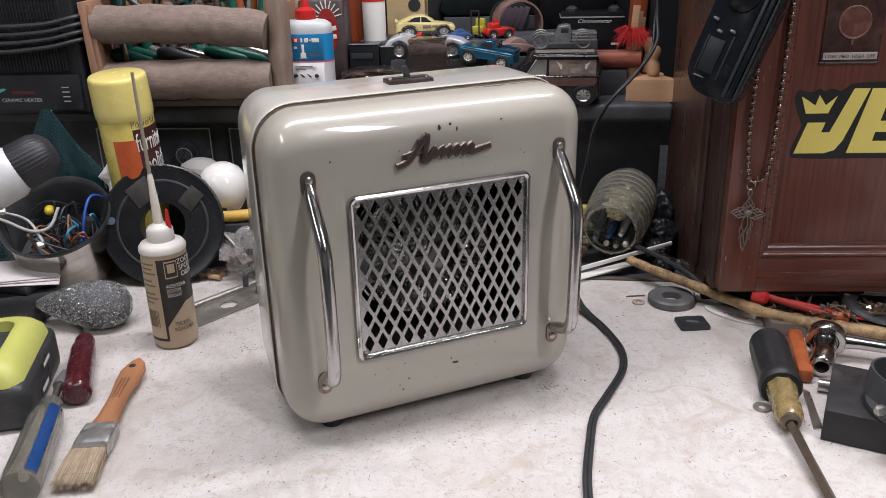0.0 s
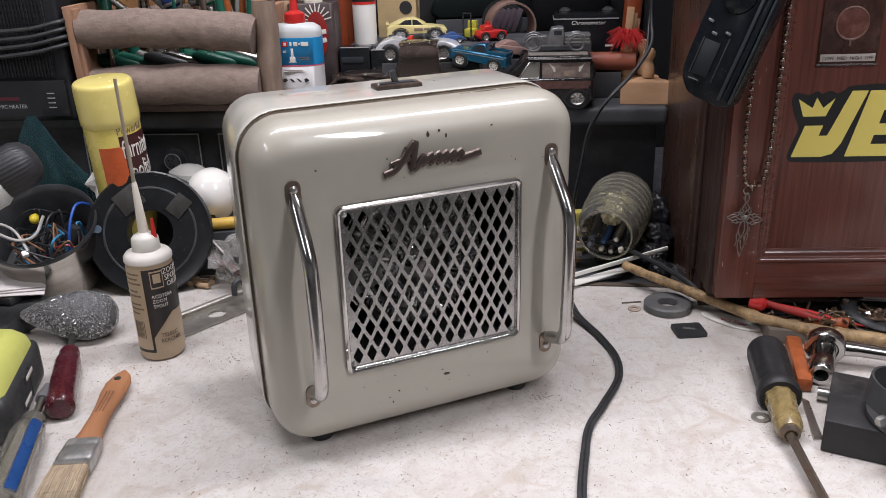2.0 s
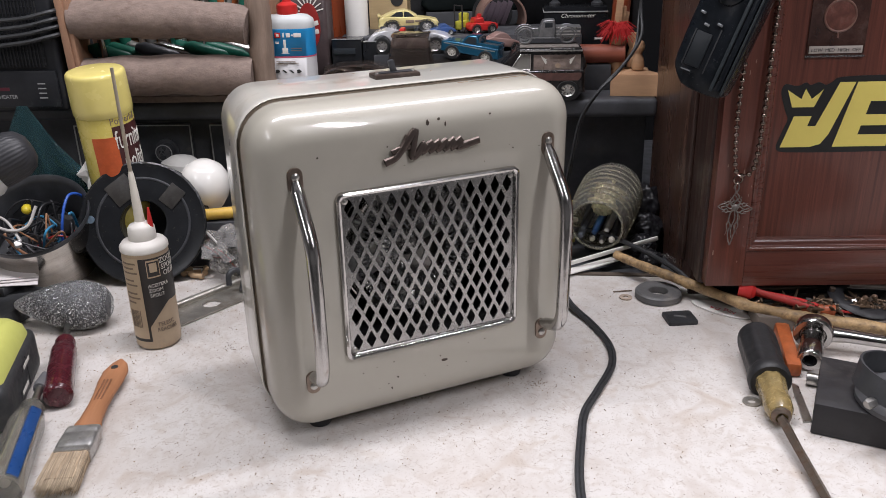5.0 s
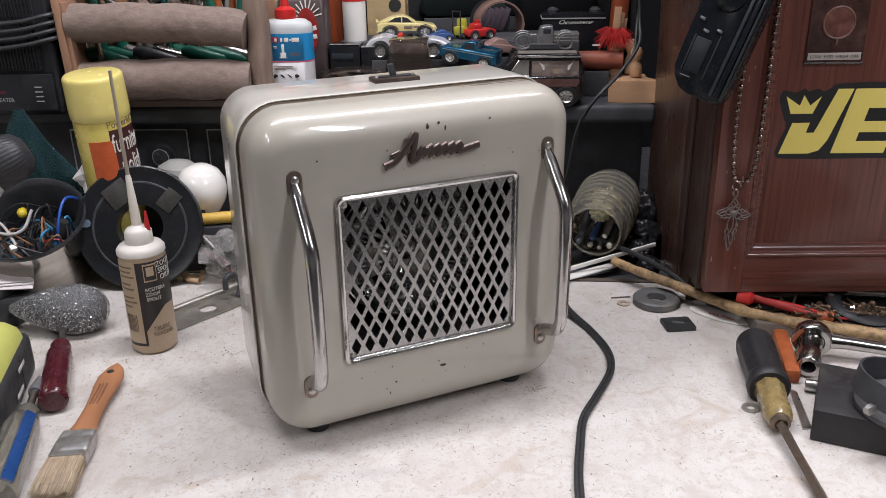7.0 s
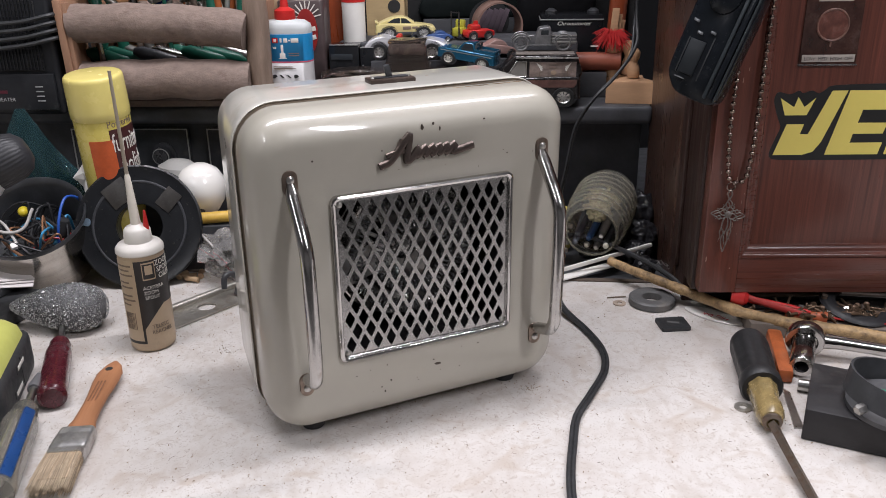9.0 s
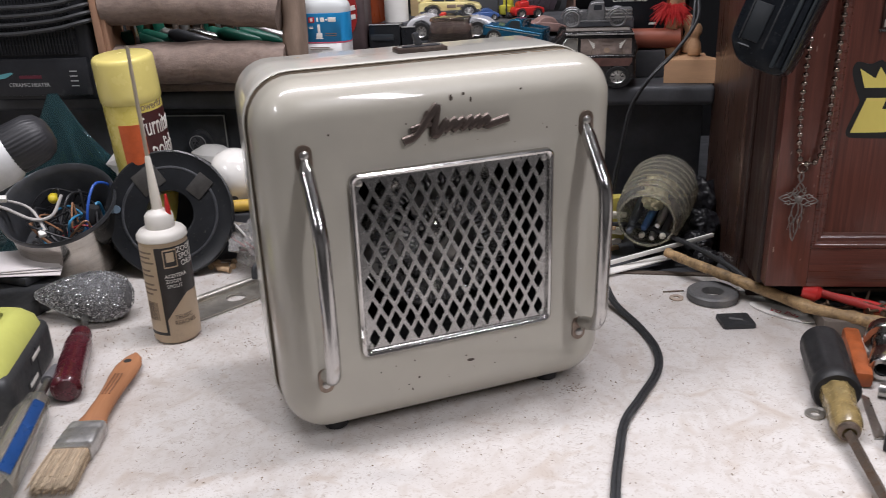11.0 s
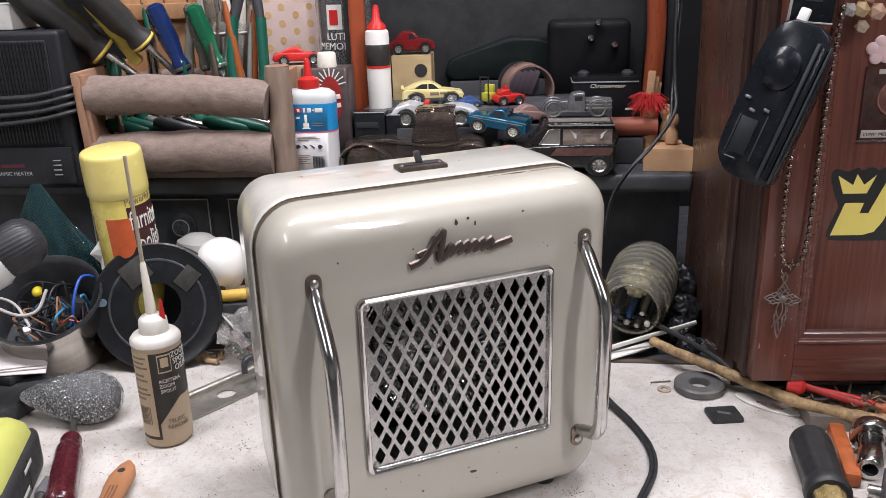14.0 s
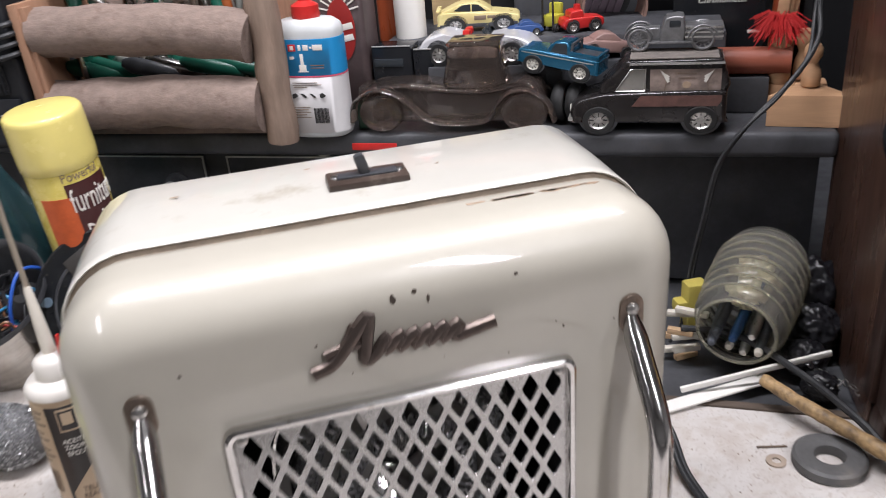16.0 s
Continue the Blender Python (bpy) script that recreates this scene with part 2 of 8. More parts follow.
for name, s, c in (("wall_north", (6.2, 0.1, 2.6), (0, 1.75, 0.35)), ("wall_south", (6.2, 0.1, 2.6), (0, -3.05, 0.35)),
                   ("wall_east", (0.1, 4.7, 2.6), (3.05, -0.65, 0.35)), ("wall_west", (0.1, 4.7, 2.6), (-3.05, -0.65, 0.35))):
    tagged(part(name, box(*s, at=c), north_dark if name == "wall_north" else wall_paint), "plain painted workshop wall", "wall", kind="structure")
tagged(part("floor", box(6.2, 4.9, 0.1, at=(0, -0.65, -0.96)), concrete), "grey concrete workshop floor", "floor", kind="structure")
tagged(part("ceiling", box(6.2, 4.9, 0.1, at=(0, -0.65, 1.70)), wall_paint), "plain workshop ceiling", "ceiling", kind="structure")

tube_glow = mk("tube_glow", (1.0, 0.97, 0.92), 0.5, var=0.0, emit=1.5)
# unseen housings for all the lamps, the added fill lamp included
for place, lx, ly, watts, turn in LAMPS:
    fx = thing("ceiling_light", pose(place[0], place[1], 1.65, 0, 0, turn), "unseen white fluorescent strip light on the ceiling", "lamp", "strip lights")
    part("housing", box(lx + 0.06, 0.16, 0.06, 0.004, (0, 0, -0.03)), white_plastic, fx)
    for y in (-0.035, 0.035):
        part("tube", sweep([(-lx / 2, y, -0.078), (lx / 2, y, -0.078)], 0.013), tube_glow, fx)

bench = thing("workbench", pose(0, 0, 0), "workbench with a scratched white laminate top", "workbench")
part("benchtop", prism([(-1.3, 0.385), (1.3, 0.385), (1.3, 0.8281), (-1.3, 1.1313)], -0.03, 0.0, 0.001), lam, bench)
part("back_board", box(2.6, 0.82, 0.03, 0.001, (0, 1.172, -0.0185)), black_dusty, bench, "dusty dark board behind the top")
part("edge_strip", box(2.6, 0.008, 0.006, 0.001, (0, 0.9842, -0.0015), (0, 0, -6.65)), raw_board, bench, "raw wooden edge strip")
part("apron", box(2.5, 0.03, 0.10, 0.002, (0, 0.44, -0.08)), raw_board, bench)
for x in (-1.2, 1.2):
    for y in (0.55, 1.5):
        part("leg", box(0.09, 0.09, 0.88, 0.003, (x, y, -0.47)), raw_board, bench)

# dark shelf unit at the back of the bench
SH = pose(0.337, 1.106, 0, 0, 0, -4.8)
shelf = thing("stereo_shelf", SH, "black dusty stereo cabinet used as a shelf", "shelf")
part("top", box(1.2, 0.42, 0.024, 0.007, (-0.6, 0.21, 0.166), seg=3), black_dusty, shelf, "dusty black top with a rounded front edge")
part("body", box(1.19, 0.36, 0.149, 0.002, (-0.6, 0.232, 0.0775)), black_dusty, shelf)
silver = mk("silver_trim", (0.50, 0.50, 0.49), 0.38, 0.45, var=0.15, scale=50)
for sx, cx in ((0.17, -0.725), (0.165, -0.530)):
    panel = part("control_panel", box(sx, 0.006, 0.10, 0.001, (0, 0, 0)), black_plastic, shelf, "black control panel with a thin silver outline", pose(cx, 0.05, 0.088))
    for s, c in (((sx, 0.0015, 0.0016), (0, -0.0035, 0.048)), ((0.0016, 0.0015, 0.096), (sx / 2 - 0.001, -0.0035, 0)), ((0.0016, 0.0015, 0.096), (-sx / 2 + 0.001, -0.0035, 0))):
        part("outline", box(*s, at=c), silver, panel)
    k = part("knob", lathe([(0, 0), (0.017, 0), (0.017, 0.003), (0.0125, 0.004), (0.0115, 0.016), (0.010, 0.018), (0, 0.018)], 32), [black_plastic], panel, "round black knob with a silver ring", pose(0.048, -0.003, 0.012, 90))
    part("cap", lathe([(0, 0.0186), (0.0092, 0.0185), (0.0096, 0.0178)], 28), mk("knob_face", (0.16, 0.16, 0.165), 0.3, 0.7, var=0.15), panel, "dull silver knob face", pose(0.048, -0.003, 0.012, 90))
    part("ring", sweep([(0.0115 * math.cos(a), 0.0115 * math.sin(a), 0.0165) for a in np.linspace(0, 6.283, 33)[:-1]], 0.0008, 6, closed=True), silver, panel, "", pose(0.048, -0.003, 0.012, 90))

# dark cherry cabinet
CB = pose(0.327, 0.852, 0.032, 0, 0, -2.5)
cab = thing("cabinet", CB, "dark cherry wooden cabinet with a panelled door", "cabinet")
H = 0.78
part("plinth", box(0.56, 0.20, 0.030, 0, (0.30, 0.14, -0.016)), black_dusty, cab)
part("side", box(0.016, 0.056, H, 0.001, (0.008, 0.050, H / 2)), cherry_dark, cab, "dark brown side with a worn edge")
part("side", box(0.016, 0.194, H + 0.0315, 0.001, (0.007, 0.175, H / 2 - 0.01575)), wood("walnut_side", (0.085, 0.044, 0.031), 0.30, 0.25, (60, 60, 5), 0.35, (0.05, 0.026, 0.019), 0.15), cab, "glossy mid-brown rear part of the side")
part("side_foot", box(0.0155, 0.037, 0.0315, 0.001, (0.008, 0.0595, -0.01575)), cherry_dark, cab, "dark foot of the side")
part("face_frame", box(0.030, 0.020, H, 0.002, (0.013, 0.012, H / 2)), cherry_dark, cab)
part("side_trim", box(0.006, 0.018, H, 0.002, (-0.002, 0.075, H / 2)), cherry_dark, cab)
part("back", box(0.60, 0.012, H, 0.001, (0.316, 0.268, H / 2)), cherry_dark, cab)
part("side", box(0.016, 0.25, H, 0.001, (0.61, 0.147, H / 2)), cherry_dark, cab)
part("top", box(0.64, 0.29, 0.018, 0.003, (0.31, 0.135, H + 0.009)), cherry_dark, cab)
door = part("door", box(0.038, 0.018, H - 0.01, 0.0012, (0.020, -0.009, H / 2)), cherry, cab, "glossy red-brown panelled door")
for n, s, c in (("stile", (0.046, 0.018, H - 0.01), (0.57, -0.009, H / 2)), ("rail", (0.509, 0.018, 0.0395), (0.2935, -0.009, 0.02475)), ("rail", (0.509, 0.018, 0.05), (0.2935, -0.009, H - 0.03))):
    part(n, box(*s, 0.0006, c), cherry_rail if n == "rail" else cherry, door)
mould = []
for inset, y in ((-0.0015, -0.0170), (-0.0004, -0.0188), (0.0008, -0.0196), (0.0022, -0.0196), (0.0036, -0.0186), (0.0044, -0.0168), (0.0056, -0.0160), (0.0074, -0.0152), (0.0095, -0.0136), (0.0115, -0.0112), (0.0130, -0.0085), (0.0136, -0.006)):
    x0, x1, z0, z1 = 0.039 + inset, 0.548 - inset, 0.0450 + inset, H - 0.055 - inset
    mould.append([(x0, y, z0), (x1, y, z0), (x1, y, z1), (x0, y, z1)])
part("moulding", loft(mould), cherry_rail, door, "glossy rounded moulding")
part("panel", box(0.505, 0.006, H - 0.100, 0.001, (0.2935, -0.007, H / 2 - 0.004)), cherry, door)

# ---- fan heater ----
HT = pose(0.0425, 0.668, 0, 0, 0, 23.5)
heater = thing("fan_heater", HT, "vintage beige enamelled fan heater with chrome handles and grille", "heater")
CZ, HW, HH, CR = 0.1445, 0.1385, 0.1355, 0.034


def skew(x, z):
    """The case narrows a little to the foot of one side."""
    return x - 0.0055 * max(0.0, x / 0.1385) * (1.25 - min(z, 0.28) / 0.28) - 0.0010 * max(0.0, x / 0.1385)


def ring_at(inset, y, r=None):
    return [(skew(x, z + CZ), y, z + CZ) for x, z in rounded(HW - inset, HH - inset, r if r else max(CR - inset, 0.006), 8, 8)]


def rect_at(hw, hh, y, r=0.003, cx=0.0, cz=0.1438):
    return [(skew(x + cx, z + cz), y, z + cz) for x, z in rounded(hw, hh, r, 8, 8)]


F = 0.026
rings = [rect_at(0.0765, 0.067, 0.006), rect_at(0.0765, 0.067, 0.0005), rect_at(0.078, 0.0685, 0.0)]
rings += [ring_at(F + 0.006, 0.0, 0.014)]
rings += [ring_at(F * (1 - math.sin(a)), F * (1 - math.cos(a)) ** 1.0) for a in np.linspace(0.0, math.pi / 2, 9)]
rings += [ring_at(0, 0.0400), ring_at(0.0005, 0.0448), ring_at(0.0016, 0.0468), ring_at(0.0032, 0.0478), ring_at(0.0055, 0.0480), ring_at(0.0075, 0.046)]
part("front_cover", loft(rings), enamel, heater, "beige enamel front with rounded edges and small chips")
groove = [ring_at(0.0050, 0.0470), ring_at(0.0020, 0.0482), ring_at(0.0008, 0.0500), ring_at(-0.0008, 0.0512)]
part("seam", loft(groove), mk("seam_dirt", (0.25, 0.20, 0.15), 0.7, var=0.4, scale=60), heater, "dark dirty seam")
rings = [ring_at(-0.0004, 0.0516), ring_at(-0.0006, 0.0494), ring_at(-0.0014, 0.0486), ring_at(-0.0020, 0.0494), ring_at(-0.0020, 0.056), ring_at(-0.0010, 0.090, 0.032), ring_at(0.0006, 0.134, 0.029)]
rings += [ring_at(0.0012 + 0.014 * (1 - math.cos(a)), 0.134 + 0.014 * math.sin(a), 0.029 - 0.013 * (1 - math.cos(a))) for a in np.linspace(0.2, math.pi / 2, 6)]
rings = [[(x + 0.045 * max(0.0, y - 0.052), y, z) for x, y, z in ring] for ring in rings]
part("back_shell", loft(rings, cap1=True), enamel_back_lit, heater, "beige enamel back shell, coloured paler for the light on top")

# chips and rust spots
chip = mk("chip", (0.06, 0.045, 0.035), 0.7, var=0.3, scale=200)
rnd = random.Random(4)
spots = [(0.0075, 0.0505, 0.0032, 0.45), (-0.002, 0.268 - 0.008, 0.0014, 1.6), (0.0075, 0.262, 0.0011, 1.2), (0.013, 0.2575, 0.0009, 2.0), (-0.036, 0.045, 0.0009, 1), (0.052, 0.261, 0.0009, 1)]
spots += [(rnd.uniform(-0.10, 0.10), rnd.choice((rnd.uniform(0.035, 0.066), rnd.uniform(0.222, 0.25))), rnd.uniform(0.0003, 0.0008), rnd.uniform(0.6, 1.5)) for _ in range(22)]
bm = bmesh.new()
for x, z, r, asp in spots:
    pts = [(r * math.cos(a) * rnd.uniform(0.7, 1.2), r * asp * math.sin(a) * rnd.uniform(0.7, 1.2)) for a in np.linspace(0, 6.283, 10)[:-1]]
    prism(pts, 0, 0.00015, bm=bm, m=pose(x, -0.00002, z, 90))
tagged(part("paint_chips", bm, chip, heater, "dark paint chips"), kind="stuff")
rust = mk("rust_stain", (0.34, 0.235, 0.155), 0.7, var=0.4, scale=160, dirt=(0.42, 0.36, 0.28), amount=0.35, dscale=110)
bm = bmesh.new()
for k in range(44):
    x = rnd.gauss(0.072, 0.017)
    r = rnd.uniform(0.0006, 0.0030)
    pts = [(r * 1.6 * math.cos(a) * rnd.uniform(0.6, 1.2), r * 0.5 * math.sin(a) * rnd.uniform(0.6, 1.2)) for a in np.linspace(0, 6.283, 12)[:-1]]
    prism(pts, 0, 0.0002, bm=bm, m=pose(x, 0.0385 - r * 0.6, CZ + HH - 0.00005))
for k in range(5):
    r = rnd.uniform(0.0006, 0.0014)
    pts = [(r * 1.8 * math.cos(a) * rnd.uniform(0.6, 1.2), r * 0.6 * math.sin(a) * rnd.uniform(0.6, 1.2)) for a in np.linspace(0, 6.283, 12)[:-1]]
    prism(pts, 0, 0.0002, bm=bm, m=pose(rnd.uniform(-0.09, 0.1), rnd.uniform(0.06, 0.12), CZ + HH + 0.0012))
tagged(part("rust_marks", bm, rust, heater, "rusty worn patches along the seam"), kind="stuff")

# grille: a sheet of diamonds in a rolled frame
GX, GZ, GC = 0.0760, 0.0672, 0.1438
PX, PZ = 0.01156, 0.0230
bm = bmesh.new()


def cl(p):
    return (max(-GX, min(GX, p[0])), max(-GZ, min(GZ, p[1])))


cells = []
for j in range(-7, 8):
    for i in range(-9, 10):
        cells.append((i * PX + (0 if j % 2 else PX / 2), j * PZ / 2))
for cx, cz in cells:
    if abs(cx) > GX + PX / 2 or abs(cz) > GZ + PZ / 2:
        continue
    outer = [(cx + PX / 2, cz), (cx, cz + PZ / 2), (cx - PX / 2, cz), (cx, cz - PZ / 2)]
    whole = abs(cx) < GX - PX * 0.45 and abs(cz) < PZ * 2.6
    if whole:
        kx, kz, tip = 0.72, 0.67, 0.09
        far = [(cx + PX / 2 * kx, cz), (cx, cz + PZ / 2 * kz), (cx - PX / 2 * kx, cz), (cx, cz - PZ / 2 * kz)]
        inner = []
        for k in range(4):
            for o in (far[k - 1], far[(k + 1) % 4]):
                inner.append((far[k][0] * (1 - tip) + o[0] * tip, far[k][1] * (1 - tip) + o[1] * tip))
        o4 = [bm.verts.new((cl(p)[0], 0.0, cl(p)[1] + GC)) for p in outer]
        a = [[bm.verts.new((cx + (x - cx) * g, y, cz + (z - cz) * g + GC)) for x, z in inner] for g, y in ((1.06, 0.0), (1.0, 0.0005), (1.0, 0.0014))]
        for k in range(4):
            j = (k + 1) % 4
            bm.faces.new((o4[k], a[0][2 * k], a[0][2 * k + 1]))
            bm.faces.new((o4[k], a[0][2 * k + 1], a[0][2 * j], o4[j]))
        for r0, r1 in zip(a, a[1:]):
            for k in range(8):
                bm.faces.new((r0[k], r0[(k + 1) % 8], r1[(k + 1) % 8], r1[k]))
    else:
        q = []
        for p in outer:
            c = cl(p)
            if all((c[0] - o[0]) ** 2 + (c[1] - o[1]) ** 2 > 1e-9 for o in q):
                q.append(c)
        if len(q) > 2:
            try:
                bm.faces.new([bm.verts.new((x, 0.0, z + GC)) for x, z in q])
            except ValueError:
                pass
bmesh.ops.remove_doubles(bm, verts=bm.verts, dist=1e-5)
bmesh.ops.translate(bm, verts=bm.verts, vec=(0, -0.0008, 0))
for v in bm.verts:
    v.co.x = skew(v.co.x, v.co.z)
part("grille", bm, worn_chrome, heater, "worn chrome grille of diamond holes", sharp=20)
fr = [rect_at(GX - 0.0003, GZ - 0.0003, 0.0002, 0.004), rect_at(GX, GZ, -0.0030, 0.004), rect_at(GX + 0.0008, GZ + 0.0008, -0.0042, 0.004),
      rect_at(GX + 0.0024, GZ + 0.0024, -0.0046, 0.005), rect_at(GX + 0.0038, GZ + 0.0038, -0.0036, 0.006), rect_at(GX + 0.0043, GZ + 0.0043, 0.001, 0.006)]
part("grille_frame", loft(fr), mk("frame_chrome", (0.56, 0.55, 0.54), 0.16, 1.0, var=0.08, scale=60, dirt=(0.25, 0.21, 0.17), amount=0.10, dscale=160), heater, "worn chrome grille frame")
for x in (-1, 1):
    for z in (-1, 1):
        part("rivet", lathe([(0.0026, 0), (0.0024, 0.0008), (0.0015, 0.0015), (0, 0.0018)], 14), steel, heater, "", pose(skew(x * (GX - 0.0034), GC + z * (GZ - 0.0034)), -0.0007, GC + z * (GZ - 0.0034), 90))

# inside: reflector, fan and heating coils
part("cavity", loft([rect_at(0.077, 0.0675, 0.0065), rect_at(0.09, 0.08, 0.06), rect_at(0.09, 0.08, 0.118)], cap1=True), dark, heater, "heater cavity, coloured dark for the shade inside")
coil = mk("coil_wire", (0.45, 0.45, 0.46), 0.28, 0.9, var=0.3, scale=200)
for rad, y0 in ((0.030, 0.028), (0.050, 0.034)):
    pts = []
    turns = int(rad * 1500)
    for k in range(turns * 10):
        a = 2 * math.pi * k / (turns * 10)
        b = 2 * math.pi * k / 10
        rr = rad + 0.0055 * math.cos(b)
        pts.append((rr * math.cos(a), y0 + 0.0055 * math.sin(b), GC + rr * math.sin(a)))
    part("heating_coil", sweep(pts, 0.0008, 5, closed=True), coil, heater, "grey spiral heating coil")
hub = part("fan", lathe([(0, 0), (0.012, 0), (0.014, 0.004), (0.013, 0.012), (0.006, 0.018), (0, 0.019)], 24), chrome, heater, "shiny metal fan hub", pose(0, 0.065, GC, 90))
for k in range(4):
    part("blade", box(0.05, 0.024, 0.001, 0.0004, (0.034, 0, 0.006), (25, 0, 0)), steel, hub, "", pose(0, 0, 0, 0, 0, 90 * k + 20))
for a in (0.5, 2.6, 4.7):
    part("ceramic_post", sweep([(0.018 * math.cos(a), 0.036, GC + 0.018 * math.sin(a)), (0.062 * math.cos(a), 0.040, GC + 0.062 * math.sin(a))], 0.0018, 10), steel, heater, "grey coil holder")

part("reflector", lathe([(0.016, 0.094), (0.030, 0.090), (0.046, 0.080), (0.058, 0.066), (0.064, 0.052), (0.0655, 0.052), (0.060, 0.068), (0.047, 0.083), (0.030, 0.0935), (0.016, 0.097)], 40, m=pose(0, 0, 0, -90)), mk("reflector", (0.80, 0.79, 0.77), 0.10, 1.0, var=0.08, scale=60, bump=0.25, bscale=90), heater, "polished metal reflector behind the coils", pose(0, 0, GC))

# handles
tab_worn = mk("tab_worn", (0.24, 0.19, 0.155), 0.36, 0.9, var=0.3, scale=150, dirt=(0.10, 0.06, 0.04), amount=0.3, dscale=150)
for sx in (-1, 1):
    x = sx * 0.1080 - 0.001 + (0.0015 if sx > 0 else 0.0)
    zt, zb = 0.2265, (0.0615 if sx > 0 else 0.0625)
    pts = spline([(x, 0.000, zt + 0.002), (x, -0.004, zt - 0.004), (x, -0.013, zt - 0.015), (x, -0.025, zt - 0.029), (x, -0.0320, zt - 0.041), (x, -0.0340, zt - 0.056), (x, -0.0345, (zt + zb) / 2),
                  (x, -0.0340, zb + 0.034), (x, -0.0325, zb + 0.022), (x, -0.0270, zb + 0.013), (x, -0.0170, zb + 0.0085), (x, -0.0070, zb + 0.0050), (x, 0.000, zb + 0.0025)], 6)
    pts = [Vector((skew(p.x, p.z), p.y, p.z)) for p in pts]
    hr = [0.0054 * min(1.0, 0.62 + 0.05 * min(i, len(pts) - 1 - i)) for i in range(len(pts))]
    hd = part("handle", sweep(pts, hr, 16), chrome, heater, "bent chrome tube handle")
    for z, s in ((zt, 1), (zb, -1)):
        tab = part("tab", prism(rounded(0.0058, 0.010, 0.0056, 6, 2), 0, 0.0018, 0.0006), tab_worn, hd, "tarnished flat end tab", pose(skew(x, z), 0.0003, z + s * 0.003, 90))
        part("screw", lathe([(0.0032, 0), (0.0030, 0.0012), (0.0018, 0.002), (0, 0.0022)], 16), steel, hd, "", pose(skew(x, z), -0.0014, z + s * 0.006, 90))

# script ornament: a plain bent strip of metal
bronze = mk("dark_bronze", (0.11, 0.088, 0.078), 0.42, 0.85, var=0.3, scale=150, bump=0.1, dirt=(0.05, 0.03, 0.02), amount=0.3, dscale=150)
E0, EZ = 0.001, 0.2375
orn = [(-0.040, -0.004), (-0.030, 0.000), (-0.0165, 0.0165), (-0.0145, 0.0160), (-0.0175, -0.001), (-0.013, 0.000)]
orn += [(-0.010 + 0.0062 * (k // 2) + (0.0028 if k % 2 == 0 else 0.0012), 0.0068 if k % 2 == 0 else 0.0010) for k in range(12)] + [(0.030, 0.0022), (0.040, 0.0042)]
em = part("ornament", sweep(spline([(x + E0, -0.0022, z + EZ) for x, z in orn], 5), 0.0026, 8, flat=1.2), bronze, heater, "dark tarnished metal script ornament")
part("stroke", sweep(spline([(E0 - 0.034, -0.002, EZ + 0.0035), (E0 - 0.027, -0.0022, EZ + 0.0055), (E0 - 0.018, -0.0022, EZ + 0.0062)], 5), 0.0016, 8, flat=1.3), bronze, em)
part("stroke", sweep(spline([(E0 - 0.020, -0.002, EZ + 0.0150), (E0 - 0.023, -0.0022, EZ + 0.0090), (E0 - 0.029, -0.0022, EZ + 0.0005)], 5), 0.0021, 8, flat=1.3), bronze, em)

# switch on the top
sw = part("switch_plate", box(0.040, 0.0200, 0.005, 0.0015), mk("bakelite", (0.05, 0.035, 0.028), 0.35, var=0.25, scale=90, dirt=(0.18, 0.15, 0.12), amount=0.15, dscale=60), heater, "dark brown switch plate", pose(0.006, 0.086, CZ + HH + 0.0022, 0, 0, -2))
part("slot", box(0.030, 0.008, 0.0012, 0.0004, (0, 0, 0.0028)), black_plastic, sw)
part("lever", box(0.0055, 0.0055, 0.012, 0.0022, (-0.002, 0, 0.0075), (0, -16, 0)), black_plastic, sw, "black switch lever")
for x in (-0.016, 0.016):
    part("screw", lathe([(0.0022, 0), (0.0018, 0.001), (0, 0.0013)], 12), steel, sw, "", pose(x, 0, 0.0025))
for x in (-0.098, 0.090):
    for y in (0.032, 0.115):
        part("foot", lathe([(0, 0), (0.0095, 0), (0.0105, 0.004), (0.0095, 0.0100), (0, 0.0100)], 18), rubber, heater, "black rubber foot", pose(x, y, 0.0002))

# power cord
inv = HT.inverted()
world_pts = [(0.168, 0.905, 0.030), (0.190, 0.862, 0.008), (0.207, 0.820, 0.0035), (0.2155, 0.775, 0.003), (0.210, 0.735, 0.003), (0.188, 0.690, 0.003), (0.170, 0.655, 0.003), (0.160, 0.615, 0.003), (0.151, 0.570, 0.003), (0.147, 0.530, 0.003), (0.147, 0.475, 0.003), (0.150, 0.395, 0.0035), (0.151, 0.3785, -0.006), (0.152, 0.3750, -0.040), (0.154, 0.3750, -0.30)]
pts = [Vector((0.118, 0.143, 0.050))] + [inv @ Vector(p) for p in world_pts]
for d in (-0.0017, 0.0017):
    line = spline(pts, 8)
    off = []
    for i, p in enumerate(line):
        t = (line[min(i + 1, len(line) - 1)] - line[max(i - 1, 0)])
        s = Vector((-t.y, t.x, 0)).normalized()
        off.append(p + s * d)
    part("power_cord", sweep(off, 0.0021, 10), rubber, heater, "flat black two-wire power cord")

# ---- things on the bench ----
cream = mk("cream_plastic", (0.66, 0.62, 0.54), 0.42, var=0.06, scale=60, dirt=DUST, amount=0.08, dscale=40)
tan_label = mk("tan_label", (0.50, 0.385, 0.265), 0.4, var=0.08, scale=40, dirt=DUST, amount=0.05)
black_label = mk("black_label", (0.03, 0.027, 0.025), 0.35, var=0.2, scale=40)
ink_white = mk("ink_white", (0.70, 0.68, 0.63), 0.5, var=0.03, scale=40)
ink_black = mk("ink_black", (0.03, 0.03, 0.03), 0.5, var=0.1, scale=40)
